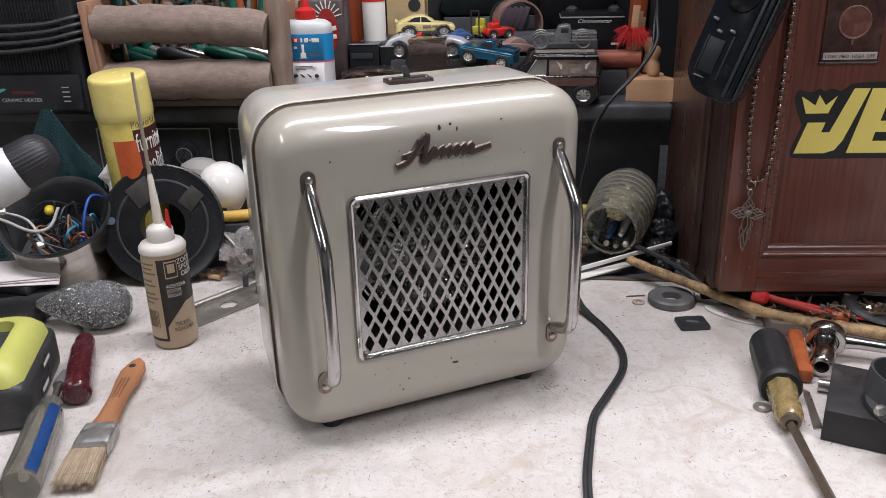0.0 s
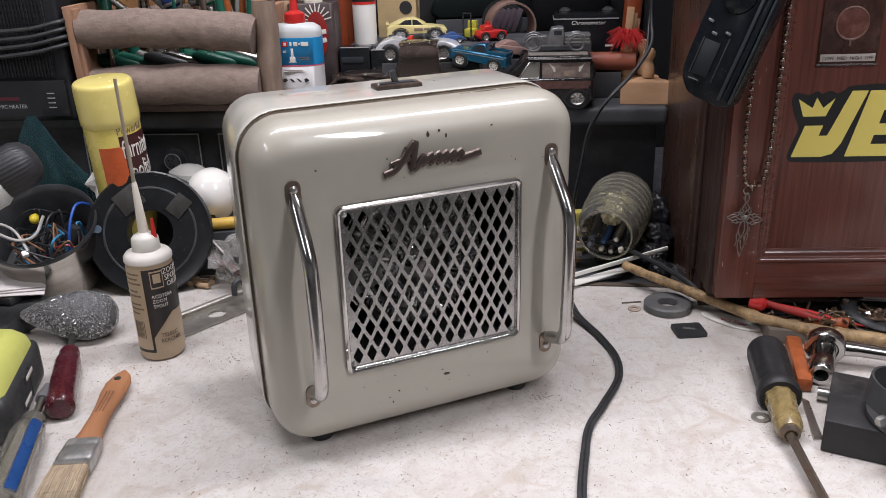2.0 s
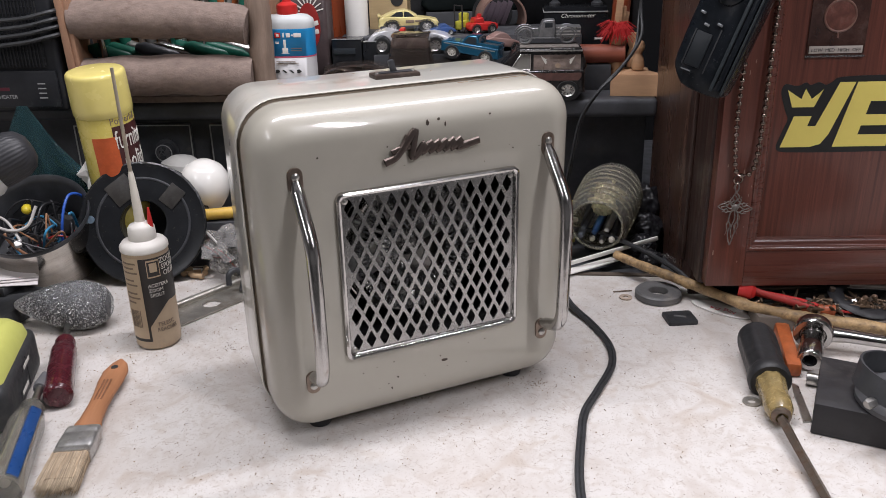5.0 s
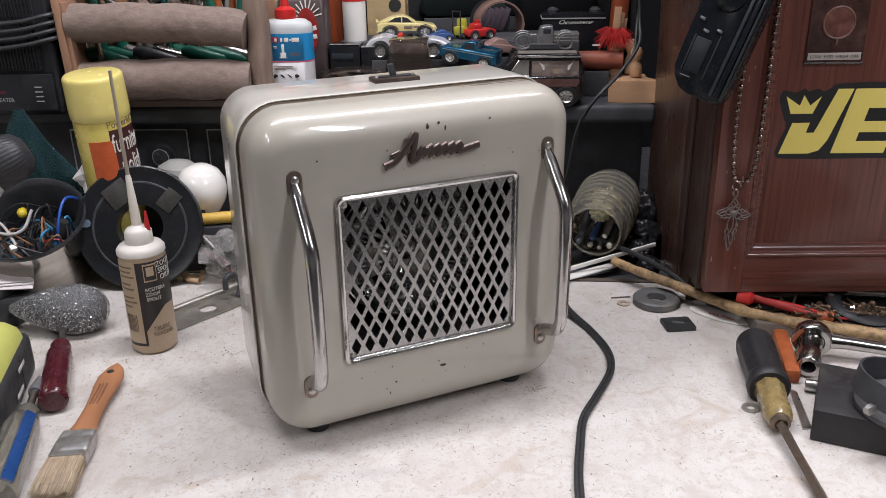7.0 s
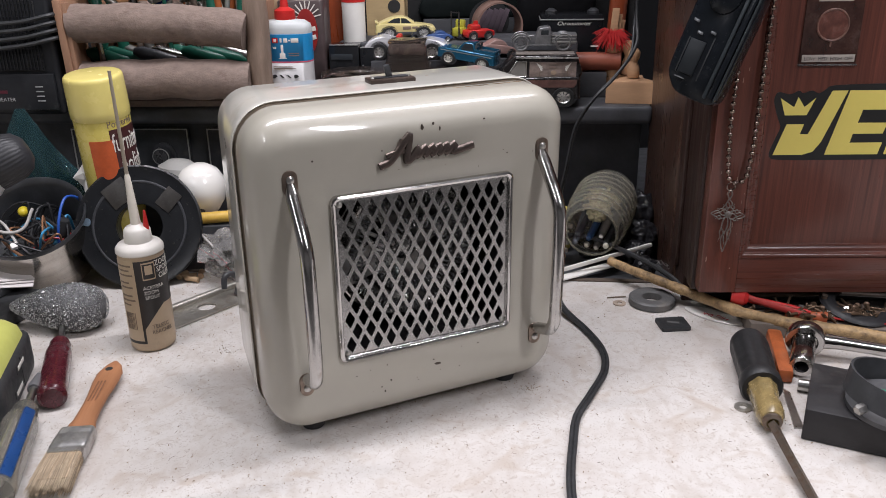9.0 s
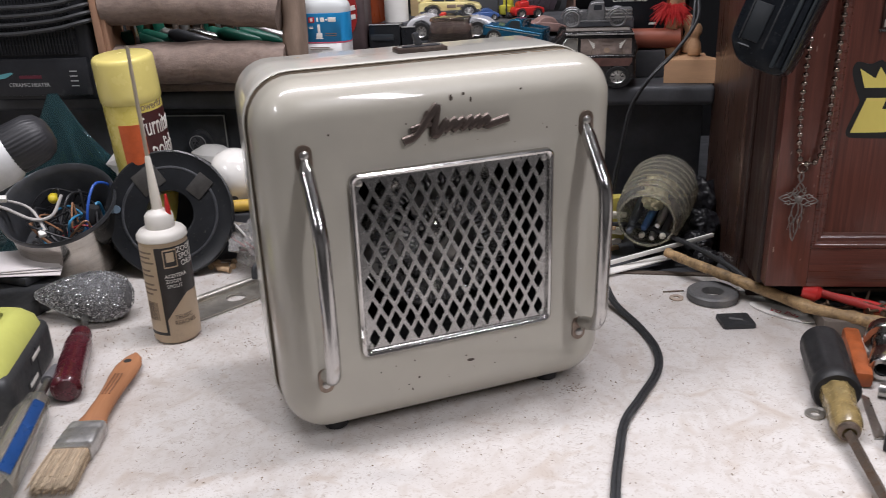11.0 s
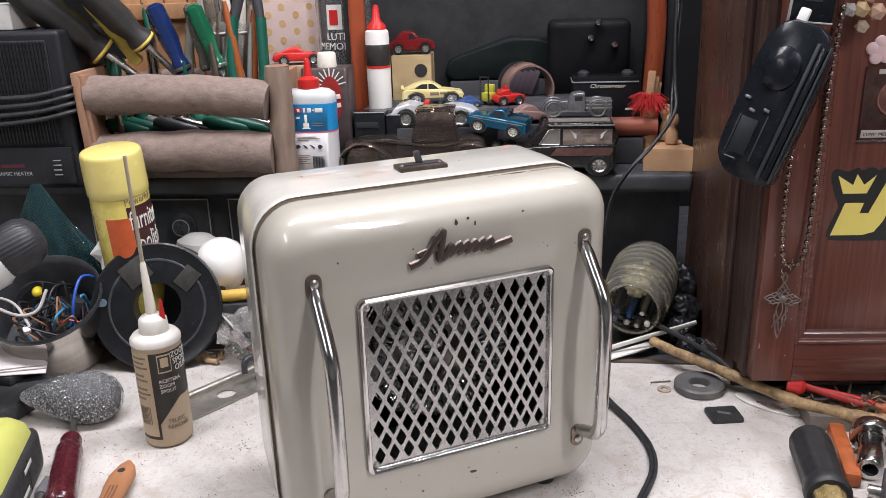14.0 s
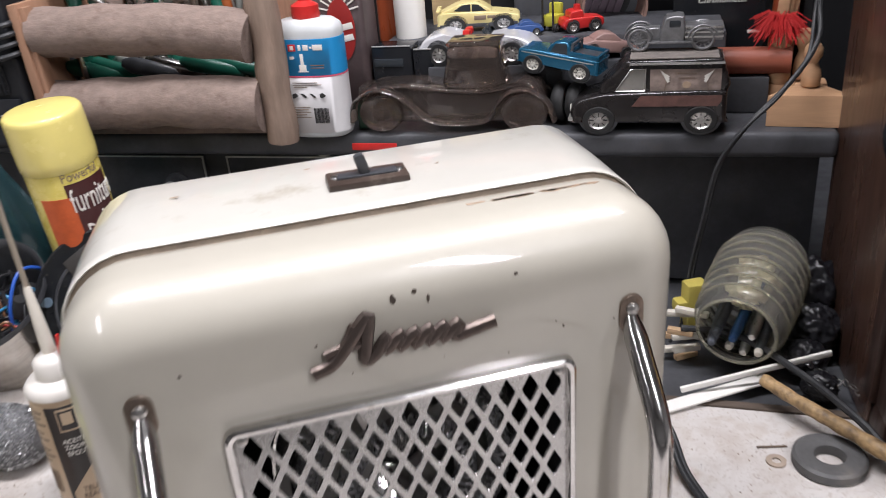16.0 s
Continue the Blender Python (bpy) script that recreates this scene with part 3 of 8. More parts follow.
ink_grey = mk("ink_grey", (0.20, 0.15, 0.11), 0.5, var=0.1, scale=40)


def patch(r, a0, a1, z0, z1, dr=0.0003, n=12, bm=None, mi=0):
    """A label laid round a bottle: angles in degrees from the front (-y)."""
    t = bmesh.new()
    cols = []
    for i in range(n + 1):
        a = radians(a0 + (a1 - a0) * i / n)
        cols.append([t.verts.new(((r + d) * math.sin(a), -(r + d) * math.cos(a), z)) for d, z in ((0, z0), (dr, z0), (dr, z1), (0, z1))])
    for p, q in zip(cols, cols[1:]):
        for k in range(4):
            t.faces.new((p[k], q[k], q[(k + 1) % 4], p[(k + 1) % 4]))
    t.faces.new(cols[0])
    t.faces.new(cols[-1][::-1])
    return merge(bm if bm else bmesh.new(), t, None, mi)


def on_can(r, deg, z):
    """Pose of print on a round can, deg from its front."""
    return pose(0, 0, z, 0, 0, deg) @ pose(0, -r, 0, 90)


# oil bottle with a long spout
milky = mk("milky_plastic", (0.70, 0.67, 0.62), 0.38, var=0.05, scale=60, trans=0.12)
bot = thing("oil_bottle", pose(-0.2465, 0.8180, 0, 0, 0, 14) @ Matrix.Diagonal((0.915, 0.915, 1, 1)), "oiler bottle with tan and black label and long thin spout", "bottle")
part("body", lathe([(0, 0.0005), (0.022, 0.0005), (0.0243, 0.003), (0.0245, 0.006), (0.0245, 0.104), (0.0252, 0.106), (0.0248, 0.108), (0.020, 0.111), (0.013, 0.1135), (0, 0.1135)], 48), tan_label, bot, "tan plastic body")
part("shoulder", lathe([(0.0246, 0.1045), (0.0256, 0.1055), (0.0254, 0.1095), (0.0225, 0.1130), (0.0160, 0.1150), (0.0140, 0.1155)], 48), milky, bot, "translucent white shoulder")
part("collar", lathe([(0.0148, 0.1140), (0.0150, 0.1150), (0.0142, 0.1270), (0.0115, 0.1300), (0.0075, 0.1315), (0.006, 0.133), (0, 0.133)], 36), milky, bot, "white screw collar")
part("spout", sweep([(0.0, 0, 0.130), (-0.0005, 0, 0.150), (-0.0012, 0, 0.181), (-0.0012, 0, 0.184)], [0.0056, 0.0048, 0.0030, 0.0022], 14), cream, bot, "cream tapered spout")
part("spout_tube", sweep([(-0.0012, 0, 0.181), (-0.0020, 0, 0.230), (-0.0028, 0.001, 0.283)], [0.0021, 0.0019, 0.0017], 10), mk("clear_tube", (0.42, 0.36, 0.28), 0.35, var=0.1, scale=60, trans=0.3), bot, "thin clear telescoping tube")
part("tip_cap", sweep([(0.0105, -0.004, 0.127), (0.0105, -0.004, 0.135), (0.0107, -0.004, 0.147)], [0.0030, 0.0026, 0.0012], 12), red_plastic, bot, "small red tip cap")
lab = part("label", patch(0.0246, -78, 95, 0.010, 0.101, n=24), tan_label, bot, "tan paper label")
part("label_panel", patch(0.0249, -10, 95, 0.052, 0.1005, n=16), black_label, lab, "black label panel")
part("label_panel", patch(0.0249, -16, -10, 0.012, 0.1005, n=3), black_label, lab)
part("label_panel", patch(0.0249, -70, -10, 0.0105, 0.0135, n=10), black_label, lab)
bmx = bmesh.new()
cols = []
for k in range(29):
    a = radians(-10 + 2.1 * k)
    zl = 0.0525 - 0.026 * (1 - k / 28.5) ** 1.3
    cols.append([bmx.verts.new((r * math.sin(a), -r * math.cos(a), z)) for r, z in ((0.0249, zl), (0.0252, zl), (0.0252, 0.0525), (0.0249, 0.0525))])
for p, q in zip(cols, cols[1:]):
    for k in range(4):
        bmx.faces.new((p[k], q[k], q[(k + 1) % 4], p[(k + 1) % 4]))
part("label_panel", bmx, black_label, lab)
for dz, a0, a1 in ((0.096, -66, -24), (0.091, -66, -30), (0.086, -66, -22), (0.078, -66, -34), (0.073, -66, -26), (0.064, -66, -30), (0.059, -66, -24), (0.054, -66, -38)):
    part("print_bar", patch(0.0250, a0, a1, dz - 0.0012, dz + 0.0006, 0.0002, 6), ink_grey, lab)
for k in range(9):
    part("print_bar", patch(0.0250, -64 + k * 4, -64 + k * 4 + rnd.choice((1.2, 2.0, 2.6)), 0.026, 0.045, 0.0002, 1), ink_grey, lab)
part("badge", patch(0.0251, 2, 34, 0.080, 0.0985, 0.0003, 8), tan_label, lab, "tan badge")
part("badge", patch(0.0254, 4, 32, 0.0815, 0.097, 0.0002, 8), black_label, lab)
part("badge", patch(0.0256, 9, 27, 0.086, 0.0955, 0.0002, 6), tan_label, lab)
for words, z, s, d, mt in (("ACEITERA", 0.0700, 0.0052, 26, ink_white), ("ZOOM", 0.0648, 0.0052, 18, ink_white), ("SPOUT", 0.0595, 0.0052, 20, ink_white), ("TELESC", 0.0270, 0.0060, 30, ink_grey), ("REACHES", 0.0210, 0.0058, 33, ink_grey)):
    letters(words, s, mt, lab, on_can(0.0252, d, z), 0.0252)
letters("ZOOM", 0.008, ink_white, lab, on_can(0.0252, 62, 0.0935), 0.0252)
letters("SPOUT", 0.008, ink_white, lab, on_can(0.0252, 66, 0.0865), 0.0252)
letters("OILER", 0.008, ink_white, lab, on_can(0.0252, 66, 0.0795), 0.0252)

# paint brush
br = thing("paint_brush", axis((-0.2545, 0.605, 0.0075), (-0.2665, 0.765, 0.0085)) @ pose(0, 0, 0, 0, 0, 0), "flat paint brush with bare wooden handle and worn bristles", "brush")
# its own frame: z along the handle, x across, y through
U0 = br.matrix_basis.to_3x3() @ Vector((0, 1, 0))
brush_wood = wood("brush_wood", (0.36, 0.16, 0.075), 0.55, 0.0, (60, 60, 6), 0.25, (0.22, 0.13, 0.08), 0.2)
flatx = 1 if abs(U0.z) > 0.5 else 0


def bp(x, y, z):
    return (x, y, z) if flatx else (y, x, z)


prof = [(0.034, 0.0138, 0.0045), (0.040, 0.0130, 0.005), (0.052, 0.0100, 0.0058), (0.075, 0.0088, 0.006), (0.095, 0.0095, 0.0056), (0.118, 0.0118, 0.0048), (0.136, 0.0118, 0.0040), (0.150, 0.0075, 0.0032), (0.157, 0.0022, 0.0022)]
rg = []
for z, hw, hd in prof:
    rg.append([bp(hw * math.cos(a), hd * math.sin(a), z) for a in np.linspace(0, 2 * math.pi, 25)[:-1]])
part("handle", loft(rg, cap0=True, cap1=True), brush_wood, br, "worn orange-brown wooden handle", sharp=60)
part("hole", lathe([(0.0034, -0.0042), (0.0034, 0.0042)], 18, m=(pose(0, 0, 0, 90) if flatx else pose(0, 0, 0, 0, 90))), dark, br, "", pose(*bp(0.001, 0, 0.138)))
part("hole_shade", lathe([(0, 0.00415), (0.0034, 0.0042)], 18, m=(pose(0, 0, 0, 90) if flatx else pose(0, 0, 0, 0, 90))), ink_black, br, "", pose(*bp(0.001, 0, 0.138)))
part("hole_shade", lathe([(0, -0.00415), (0.0034, -0.0042)], 18, m=(pose(0, 0, 0, 90) if flatx else pose(0, 0, 0, 0, 90))), ink_black, br, "", pose(*bp(0.001, 0, 0.138)))
rg = [[bp(x, y, z) for x, y in rounded(hw, hd, 0.003, 3, 2)] for z, hw, hd in ((0.0, 0.0148, 0.0068), (0.004, 0.0150, 0.0070), (0.005, 0.0146, 0.0066), (0.008, 0.0146, 0.0066), (0.009, 0.0150, 0.0070), (0.025, 0.0148, 0.0068), (0.026, 0.0144, 0.0064), (0.029, 0.0144, 0.0064), (0.030, 0.0147, 0.0066), (0.037, 0.0142, 0.0062))]
part("ferrule", loft(rg, cap0=True, cap1=True), mk("ferrule_tin", (0.55, 0.54, 0.53), 0.42, 0.9, var=0.25, scale=90, dirt=(0.25, 0.17, 0.11), amount=0.3, dscale=60), br, "dull tin ferrule")
rg = [[bp(x, y, z) for x, y in rounded(hw, hd, 0.002, 3, 2)] for z, hw, hd in ((0.001, 0.0138, 0.0058), (-0.016, 0.0142, 0.0050), (-0.031, 0.0146, 0.0036))]
part("bristle_core", loft(rg, cap0=True, cap1=True), mk("bristle_core", (0.40, 0.30, 0.20), 0.8, var=0.5, scale=1.0, stretch=(900, 900, 30)), br, "packed tan bristles")
bm = bmesh.new()
for k in range(760):
    x, y = rnd.uniform(-0.0138, 0.0138), rnd.uniform(-0.006, 0.006)
    ln = 0.040 + rnd.uniform(-0.007, 0.005)
    sp = rnd.gauss(0, 0.0012)
    p = [bp(x, y, 0.002), bp(x * 1.08 + sp * 0.4, y * 0.95, -ln * 0.5), bp(x * 1.16 + sp, y * 0.75 - 0.001, -ln)]
    sweep(p, [0.00045, 0.0004, 0.00022], 3, bm)
tagged(part("bristles", bm, mk("bristle", (0.50, 0.39, 0.27), 0.7, var=0.3, scale=120, island=0.8), br, "tan natural bristles"), kind="stuff")

for k in range(3):
    part("print_bar", box(*bp(0.0012, 0.0004, 0.034), 0, bp(-0.003 + 0.003 * k, 0.0060, 0.095)) if flatx else box(0.0004, 0.0012, 0.034, 0, (0.0060, -0.003 + 0.003 * k, 0.095)), mk("faded_print", (0.22, 0.10, 0.055), 0.6, var=0.3, scale=200), br, "faded dark print")

# red handled screwdriver
acet_red = mk("red_acetate", (0.085, 0.011, 0.019), 0.26, var=0.25, scale=60, coat=0.3, trans=0.25, dirt=(0.10, 0.05, 0.05), amount=0.05)


def fluted(prof, n=8, depth=0.12, seg=48, bm=None):
    """Turned handle with flutes; profile (r, z, flute)."""
    rings = [[(r * (1 - depth * fl * (0.5 + 0.5 * math.cos(n * a))) * math.cos(a), r * (1 - depth * fl * (0.5 + 0.5 * math.cos(n * a))) * math.sin(a), z) for a in np.linspace(0, 2 * math.pi, seg + 1)[:-1]] for r, z, fl in prof]
    return loft(rings, bm, True, True)


rs = thing("screwdriver", axis((-0.2985, 0.690, 0.0135), (-0.337, 0.806, 0.0125)), "screwdriver with dark red translucent handle on the bench", "screwdriver", "screwdrivers on the bench")
part("handle", fluted([(0.0105, 0, 0), (0.0128, 0.002, 0.2), (0.0132, 0.008, 0.3), (0.0130, 0.020, 1), (0.0125, 0.085, 1), (0.0118, 0.092, 0.3), (0.0085, 0.098, 0), (0.0085, 0.103, 0), (0.0100, 0.108, 0), (0.0088, 0.113, 0)], 6, 0.05), acet_red, rs, "dark red handle")
part("end_cap", lathe([(0, -0.002), (0.0095, -0.0018), (0.0105, 0.0002)], 30), acet_red, rs, "domed butt")
part("shaft", sweep([(0, 0, 0.112), (0, 0, 0.20)], 0.0035, 12), steel, rs, "steel shaft")

# clear handled screwdriver with blue stripe
cs = thing("screwdriver", axis((-0.2830, 0.545, 0.0165), (-0.3120, 0.672, 0.0165)), "screwdriver with clear and blue handle on the bench", "screwdriver", "screwdrivers on the bench")
clear_acet = mk("clear_acetate", (0.52, 0.50, 0.44), 0.16, var=0.2, scale=50, coat=0.4, trans=0.85, ior=1.35, dirt=(0.22, 0.20, 0.16), amount=0.12, dscale=40)
part("handle", fluted([(0.0105, 0, 0), (0.0150, 0.003, 0), (0.0160, 0.012, 0.4), (0.0155, 0.030, 1), (0.0150, 0.080, 1), (0.0150, 0.098, 0.4), (0.0130, 0.108, 0), (0.0090, 0.116, 0), (0.0105, 0.123, 0), (0.0080, 0.128, 0)], 6), clear_acet, cs, "clear scuffed handle")
sv = cs.matrix_basis.to_3x3().inverted() @ Vector((0.62, 0.14, 0.78))
part("stripe", box(0.0045, 0.010, 0.096, 0.002, (sv.x * 0.0136, sv.y * 0.0136, 0.056), (0, 0, math.degrees(math.atan2(sv.y, sv.x)))), mk("blue_stripe", (0.012, 0.050, 0.17), 0.3, var=0.15, scale=50), cs, "blue insert stripe")
part("shaft", sweep([(0, 0, 0.02), (0, 0, 0.128), (0, 0, 0.155), (0, 0, 0.160)], [0.0034, 0.0034, 0.0034, 0.0040], 12), steel, cs, "steel shaft")
part("tip", sweep([(0, 0, 0.158), (0, 0, 0.164), (0, 0, 0.185)], [0.0058, 0.0062, 0.003], 12), mk("grey_sleeve", (0.20, 0.20, 0.21), 0.4, 0.4, var=0.2), cs, "grey metal bit sleeve")

# cordless drill
lime = mk("lime_plastic", (0.48, 0.49, 0.13), 0.42, var=0.06, scale=40, dirt=(0.30, 0.30, 0.14), amount=0.1, dscale=30)
grey_pl = mk("grey_plastic", (0.035, 0.036, 0.038), 0.5, var=0.2, scale=50, dirt=(0.12, 0.11, 0.10), amount=0.12)
dr = thing("cordless_drill", pose(-0.392, 0.700, 0, 0, 0, 12), "cordless drill, lime green and black, standing on its battery", "drill")
bat = part("battery", box(0.115, 0.125, 0.044, 0.010, (0, 0, 0.0225), seg=3), grey_pl, dr, "black battery pack")
part("seam", box(0.1155, 0.002, 0.030, 0.0003, (0, 0.012, 0.022)), dark, bat)
for z in (0.031, 0.014):
    part("label_bar", box(0.0006, 0.030, 0.008, 0.0002, (0.0576, -0.02 + z, z)), ink_black, bat)
    part("label_bar", box(0.0006, 0.022, 0.004, 0.0002, (0.0579, -0.02 + z, z)), ink_white, bat)
rg = []
for z, hw, hh in ((0.043, 0.054, 0.060), (0.052, 0.052, 0.058), (0.060, 0.046, 0.052), (0.064, 0.040, 0.046)):
    rg.append([(x, y, z) for x, y in rounded(hw, hh, 0.014, 5, 3)])
for z, hw, hh in ((0.0645, 0.034, 0.040), (0.0635, 0.032, 0.038), (0.052, 0.030, 0.036)):
    rg.append([(x, y, z) for x, y in rounded(hw, hh, 0.012, 5, 3)])
part("base_shell", loft(rg, cap1=True), lime, dr, "lime green base shell")
part("recess", box(0.056, 0.068, 0.002, 0.0004, (0, 0, 0.0535)), grey_pl, dr, "dark recess in the shell")
part("grip", sweep(spline([(-0.02, -0.005, 0.055), (-0.018, 0.005, 0.10), (-0.03, 0.02, 0.15), (-0.045, 0.03, 0.18)], 6), 0.021, 20), grey_pl, dr, "black rubber grip")
CHK = dr.matrix_basis.inverted() @ axis((-0.470, 0.810, 0.148), (-0.363, 0.865, 0.198))
part("motor_body", lathe([(0, -0.11), (0.024, -0.108), (0.031, -0.09), (0.032, 0.01), (0.034, 0.03), (0.030, 0.046), (0.020, 0.048)], 36), lime, dr, "lime green motor housing", CHK)
ck = part("chuck", lathe([(0.018, 0.046), (0.0265, 0.050), (0.0285, 0.058), (0.0280, 0.086), (0.0240, 0.093)], 36), mk("chuck_grey", (0.58, 0.58, 0.58), 0.45, 0.1, var=0.12, scale=60), dr, "light grey chuck ring", CHK)
part("sleeve", fluted([(0.0225, 0.090, 0), (0.0250, 0.094, 0.5), (0.0246, 0.118, 0.6), (0.0205, 0.127, 0), (0.012, 0.133, 0), (0.005, 0.134, 0)], 36, 0.05, 144), mk("chuck_dark", (0.026, 0.026, 0.029), 0.5, var=0.2, scale=60), ck, "dark ribbed chuck sleeve")

# silver glitter ornament
gl = thing("glitter_ornament", pose(-0.3610, 0.858, 0, 0, 0, -4) @ Matrix.Diagonal((1, 0.92, 0.92, 1)), "silver glittery egg-shaped ornament lying on the bench", "ornament")
egg = []
for t in np.linspace(0, 1, 15):
    x = -0.052 + 0.108 * t
    r = 0.0275 * max(0.0, math.sin(math.pi * (1 - (1 - t) ** 0.6))) ** 0.75 if 0 < t < 1 else 0.0
    egg.append((r, x))
part("core", lathe(egg, 24), mk("glitter_core", (0.16, 0.16, 0.165), 0.8, 0.0, var=0.5, scale=400, bump=1.0, bscale=1200), gl, "dark silver core", pose(0, 0, 0.0275, 0, 90))
bm = bmesh.new()
for k in range(10500):
    t = rnd.uniform(0.02, 0.98)
    x = -0.052 + 0.108 * t
    r = 0.0275 * max(0.0, math.sin(math.pi * (1 - (1 - t) ** 0.6))) ** 0.75 + rnd.uniform(-0.0002, 0.0014)
    a = rnd.uniform(0, 6.283)
    s = rnd.uniform(0.00035, 0.0009)
    c = Vector((x, r * math.cos(a), 0.0275 + r * math.sin(a)))
    q = Euler((rnd.uniform(0, 6), rnd.uniform(0, 6), rnd.uniform(0, 6))).to_matrix()
    bm.faces.new([bm.verts.new(c + q @ Vector(v) * s) for v in ((-1, -0.6, 0), (1, -0.6, 0.1), (1.1, 0.6, 0), (-1, 0.6, -0.1))])
tagged(part("glitter", bm, mk("glitter", (0.86, 0.87, 0.88), 0.38, 1.0, var=0.15, scale=60, island=0.9), gl, "silver glitter flakes"), kind="stuff")

# steel can full of wires
A0 = Vector((-0.425, 0.966, 0.093))
AX = Vector((0.05, -0.46, 0.88)).normalized()
canm = axis(A0 - AX * 0.082, A0)
can = thing("steel_can", canm, "stainless steel can tipped forward and full of loose wires", "can")
brushed = mk("stainless", (0.50, 0.47, 0.43), 0.16, 1.0, var=0.2, scale=20, stretch=(1, 1, 8), dirt=(0.14, 0.10, 0.07), amount=0.3, dscale=5)
part("wall", lathe([(0, 0.0), (0.052, 0.0), (0.0585, 0.004), (0.060, 0.010), (0.060, 0.073), (0.0615, 0.0745), (0.0615, 0.077)], 56), brushed, can, "brushed steel wall")
part("rim", lathe([(0.0615, 0.0755), (0.0640, 0.0765), (0.0645, 0.081), (0.0638, 0.083), (0.0625, 0.082), (0.0590, 0.074), (0.0570, 0.020), (0, 0.012)], 56), black_plastic, can, "black inner bowl and rim")
wire_cols = [(0.02, 0.02, 0.022), (0.02, 0.02, 0.022), (0.42, 0.40, 0.38), (0.02, 0.08, 0.36), (0.35, 0.02, 0.02), (0.02, 0.02, 0.022), (0.60, 0.58, 0.55), (0.30, 0.15, 0.08), (0.02, 0.02, 0.02), (0.05, 0.25, 0.45)]
wmats = [mk("wire_%s" % n, c, 0.4, var=0.15, scale=80) for n, c in (("black", wire_cols[0]), ("white", wire_cols[2]), ("blue", wire_cols[3]), ("red", wire_cols[4]), ("brown", wire_cols[7]), ("teal", wire_cols[9]))]
wr = random.Random(11)
for k in range(34):
    a, b = wr.uniform(0, 6.28), wr.uniform(0, 6.28)
    r1, r2 = wr.uniform(0.015, 0.052), wr.uniform(0.015, 0.052)
    z0 = wr.uniform(0.025, 0.062)
    pts = [(r1 * math.cos(a), r1 * math.sin(a), z0 - 0.01), ((r1 * math.cos(a) + r2 * math.cos(b)) / 2 + wr.uniform(-0.02, 0.02), (r1 * math.sin(a) + r2 * math.sin(b)) / 2 + wr.uniform(-0.02, 0.02), z0 + wr.uniform(0.008, 0.022)), (r2 * math.cos(b), r2 * math.sin(b), z0 - 0.005), (r2 * math.cos(b + 0.7) * 0.7, r2 * math.sin(b + 0.7) * 0.7, z0 - 0.02)]
    solo("loose_wire", sweep(spline(pts, 7), wr.choice((0.0011, 0.0014, 0.0018)), 7), wmats[wr.choice((0, 0, 0, 0, 0, 0, 1, 2, 3, 4, 5))], canm, "short loose insulated wire inside the steel can", "wire", "wires in the can")
# the blue loop and white lead that stand out, and plugs
solo("loose_wire", sweep(spline([(0.030, -0.030, 0.040), (0.034, -0.010, 0.075), (0.040, 0.020, 0.088), (0.050, 0.034, 0.070), (0.048, 0.030, 0.040)], 8), 0.0017, 8), wmats[2], canm, "thick blue wire bent in a loop in the can", "wire", "wires in the can")
solo("loose_wire", sweep(spline([(-0.085, -0.004, 0.094), (-0.055, -0.010, 0.088), (-0.025, -0.018, 0.075), (-0.004, -0.014, 0.076), (0.006, 0.006, 0.088)], 8), 0.0019, 8), wmats[1], canm, "white lead hanging over the can's rim", "wire", "wires in the can")
solo("loose_wire", sweep(spline([(-0.085, 0.002, 0.092), (-0.055, 0.002, 0.087), (-0.030, -0.004, 0.078), (-0.012, -0.028, 0.066)], 8), 0.0016, 8), wmats[1], canm, "white lead hanging over the can's rim", "wire", "wires in the can")
solo("wire_connector", box(0.014, 0.007, 0.006, 0.0015, (-0.058, -0.002, 0.094), (0, 10, 8)), white_plastic, canm, "white plastic wire connector on the can", "connector", "connectors")
solo("wire_connector", box(0.008, 0.007, 0.007, 0.002, (-0.012, -0.036, 0.070), (20, 10, 30)), white_plastic, canm, "white plastic wire connector in the can", "connector", "connectors")
solo("wire_nut", lathe([(0.0015, 0), (0.006, 0), (0.0065, 0.004), (0.0045, 0.014), (0.002, 0.016), (0, 0.016)], 14), mk("yellow_nut", (0.55, 0.43, 0.03), 0.4, var=0.1), canm @ pose(-0.014, 0.024, 0.066, 50, 20, 0), "yellow wire nut among the wires", "wire nut")
solo("wire_nut", lathe([(0.0015, 0), (0.009, 0), (0.010, 0.006), (0.006, 0.018), (0, 0.018)], 18), rubber, canm @ pose(0.030, -0.002, 0.052, -20, 20, 0), "black rubber cap among the wires", "wire cap")

# black reel leaning back
RN = Vector((0.10, -0.93, 0.33)).normalized()
RC = Vector((-0.304, 0.985, 0.0705))
rm = axis(RC, RC + RN, 0)
reel = thing("cable_reel", rm, "empty black plastic cable reel leaning upright", "reel")
part("front_flange", lathe([(0.027, -0.003), (0.027, 0.001), (0.030, 0.0015), (0.055, 0.0005), (0.066, 0.0015), (0.0715, 0.003), (0.0735, 0.002), (0.0735, -0.003), (0.070, -0.004), (0.027, -0.004)], 72), mk("reel_black", (0.009, 0.010, 0.012), 0.34, var=0.3, scale=60, dirt=(0.07, 0.07, 0.07), amount=0.05, dscale=200), reel, "black front flange with a hole")
part("hub", lathe([(0.031, -0.005), (0.031, -0.040), (0.0275, -0.040), (0.0275, -0.004)], 48), black_plastic, reel)
part("back_flange", lathe([(0.0265, -0.041), (0.0265, -0.038), (0.070, -0.038), (0.0725, -0.040), (0.070, -0.043), (0, -0.043)], 64), dark, reel)
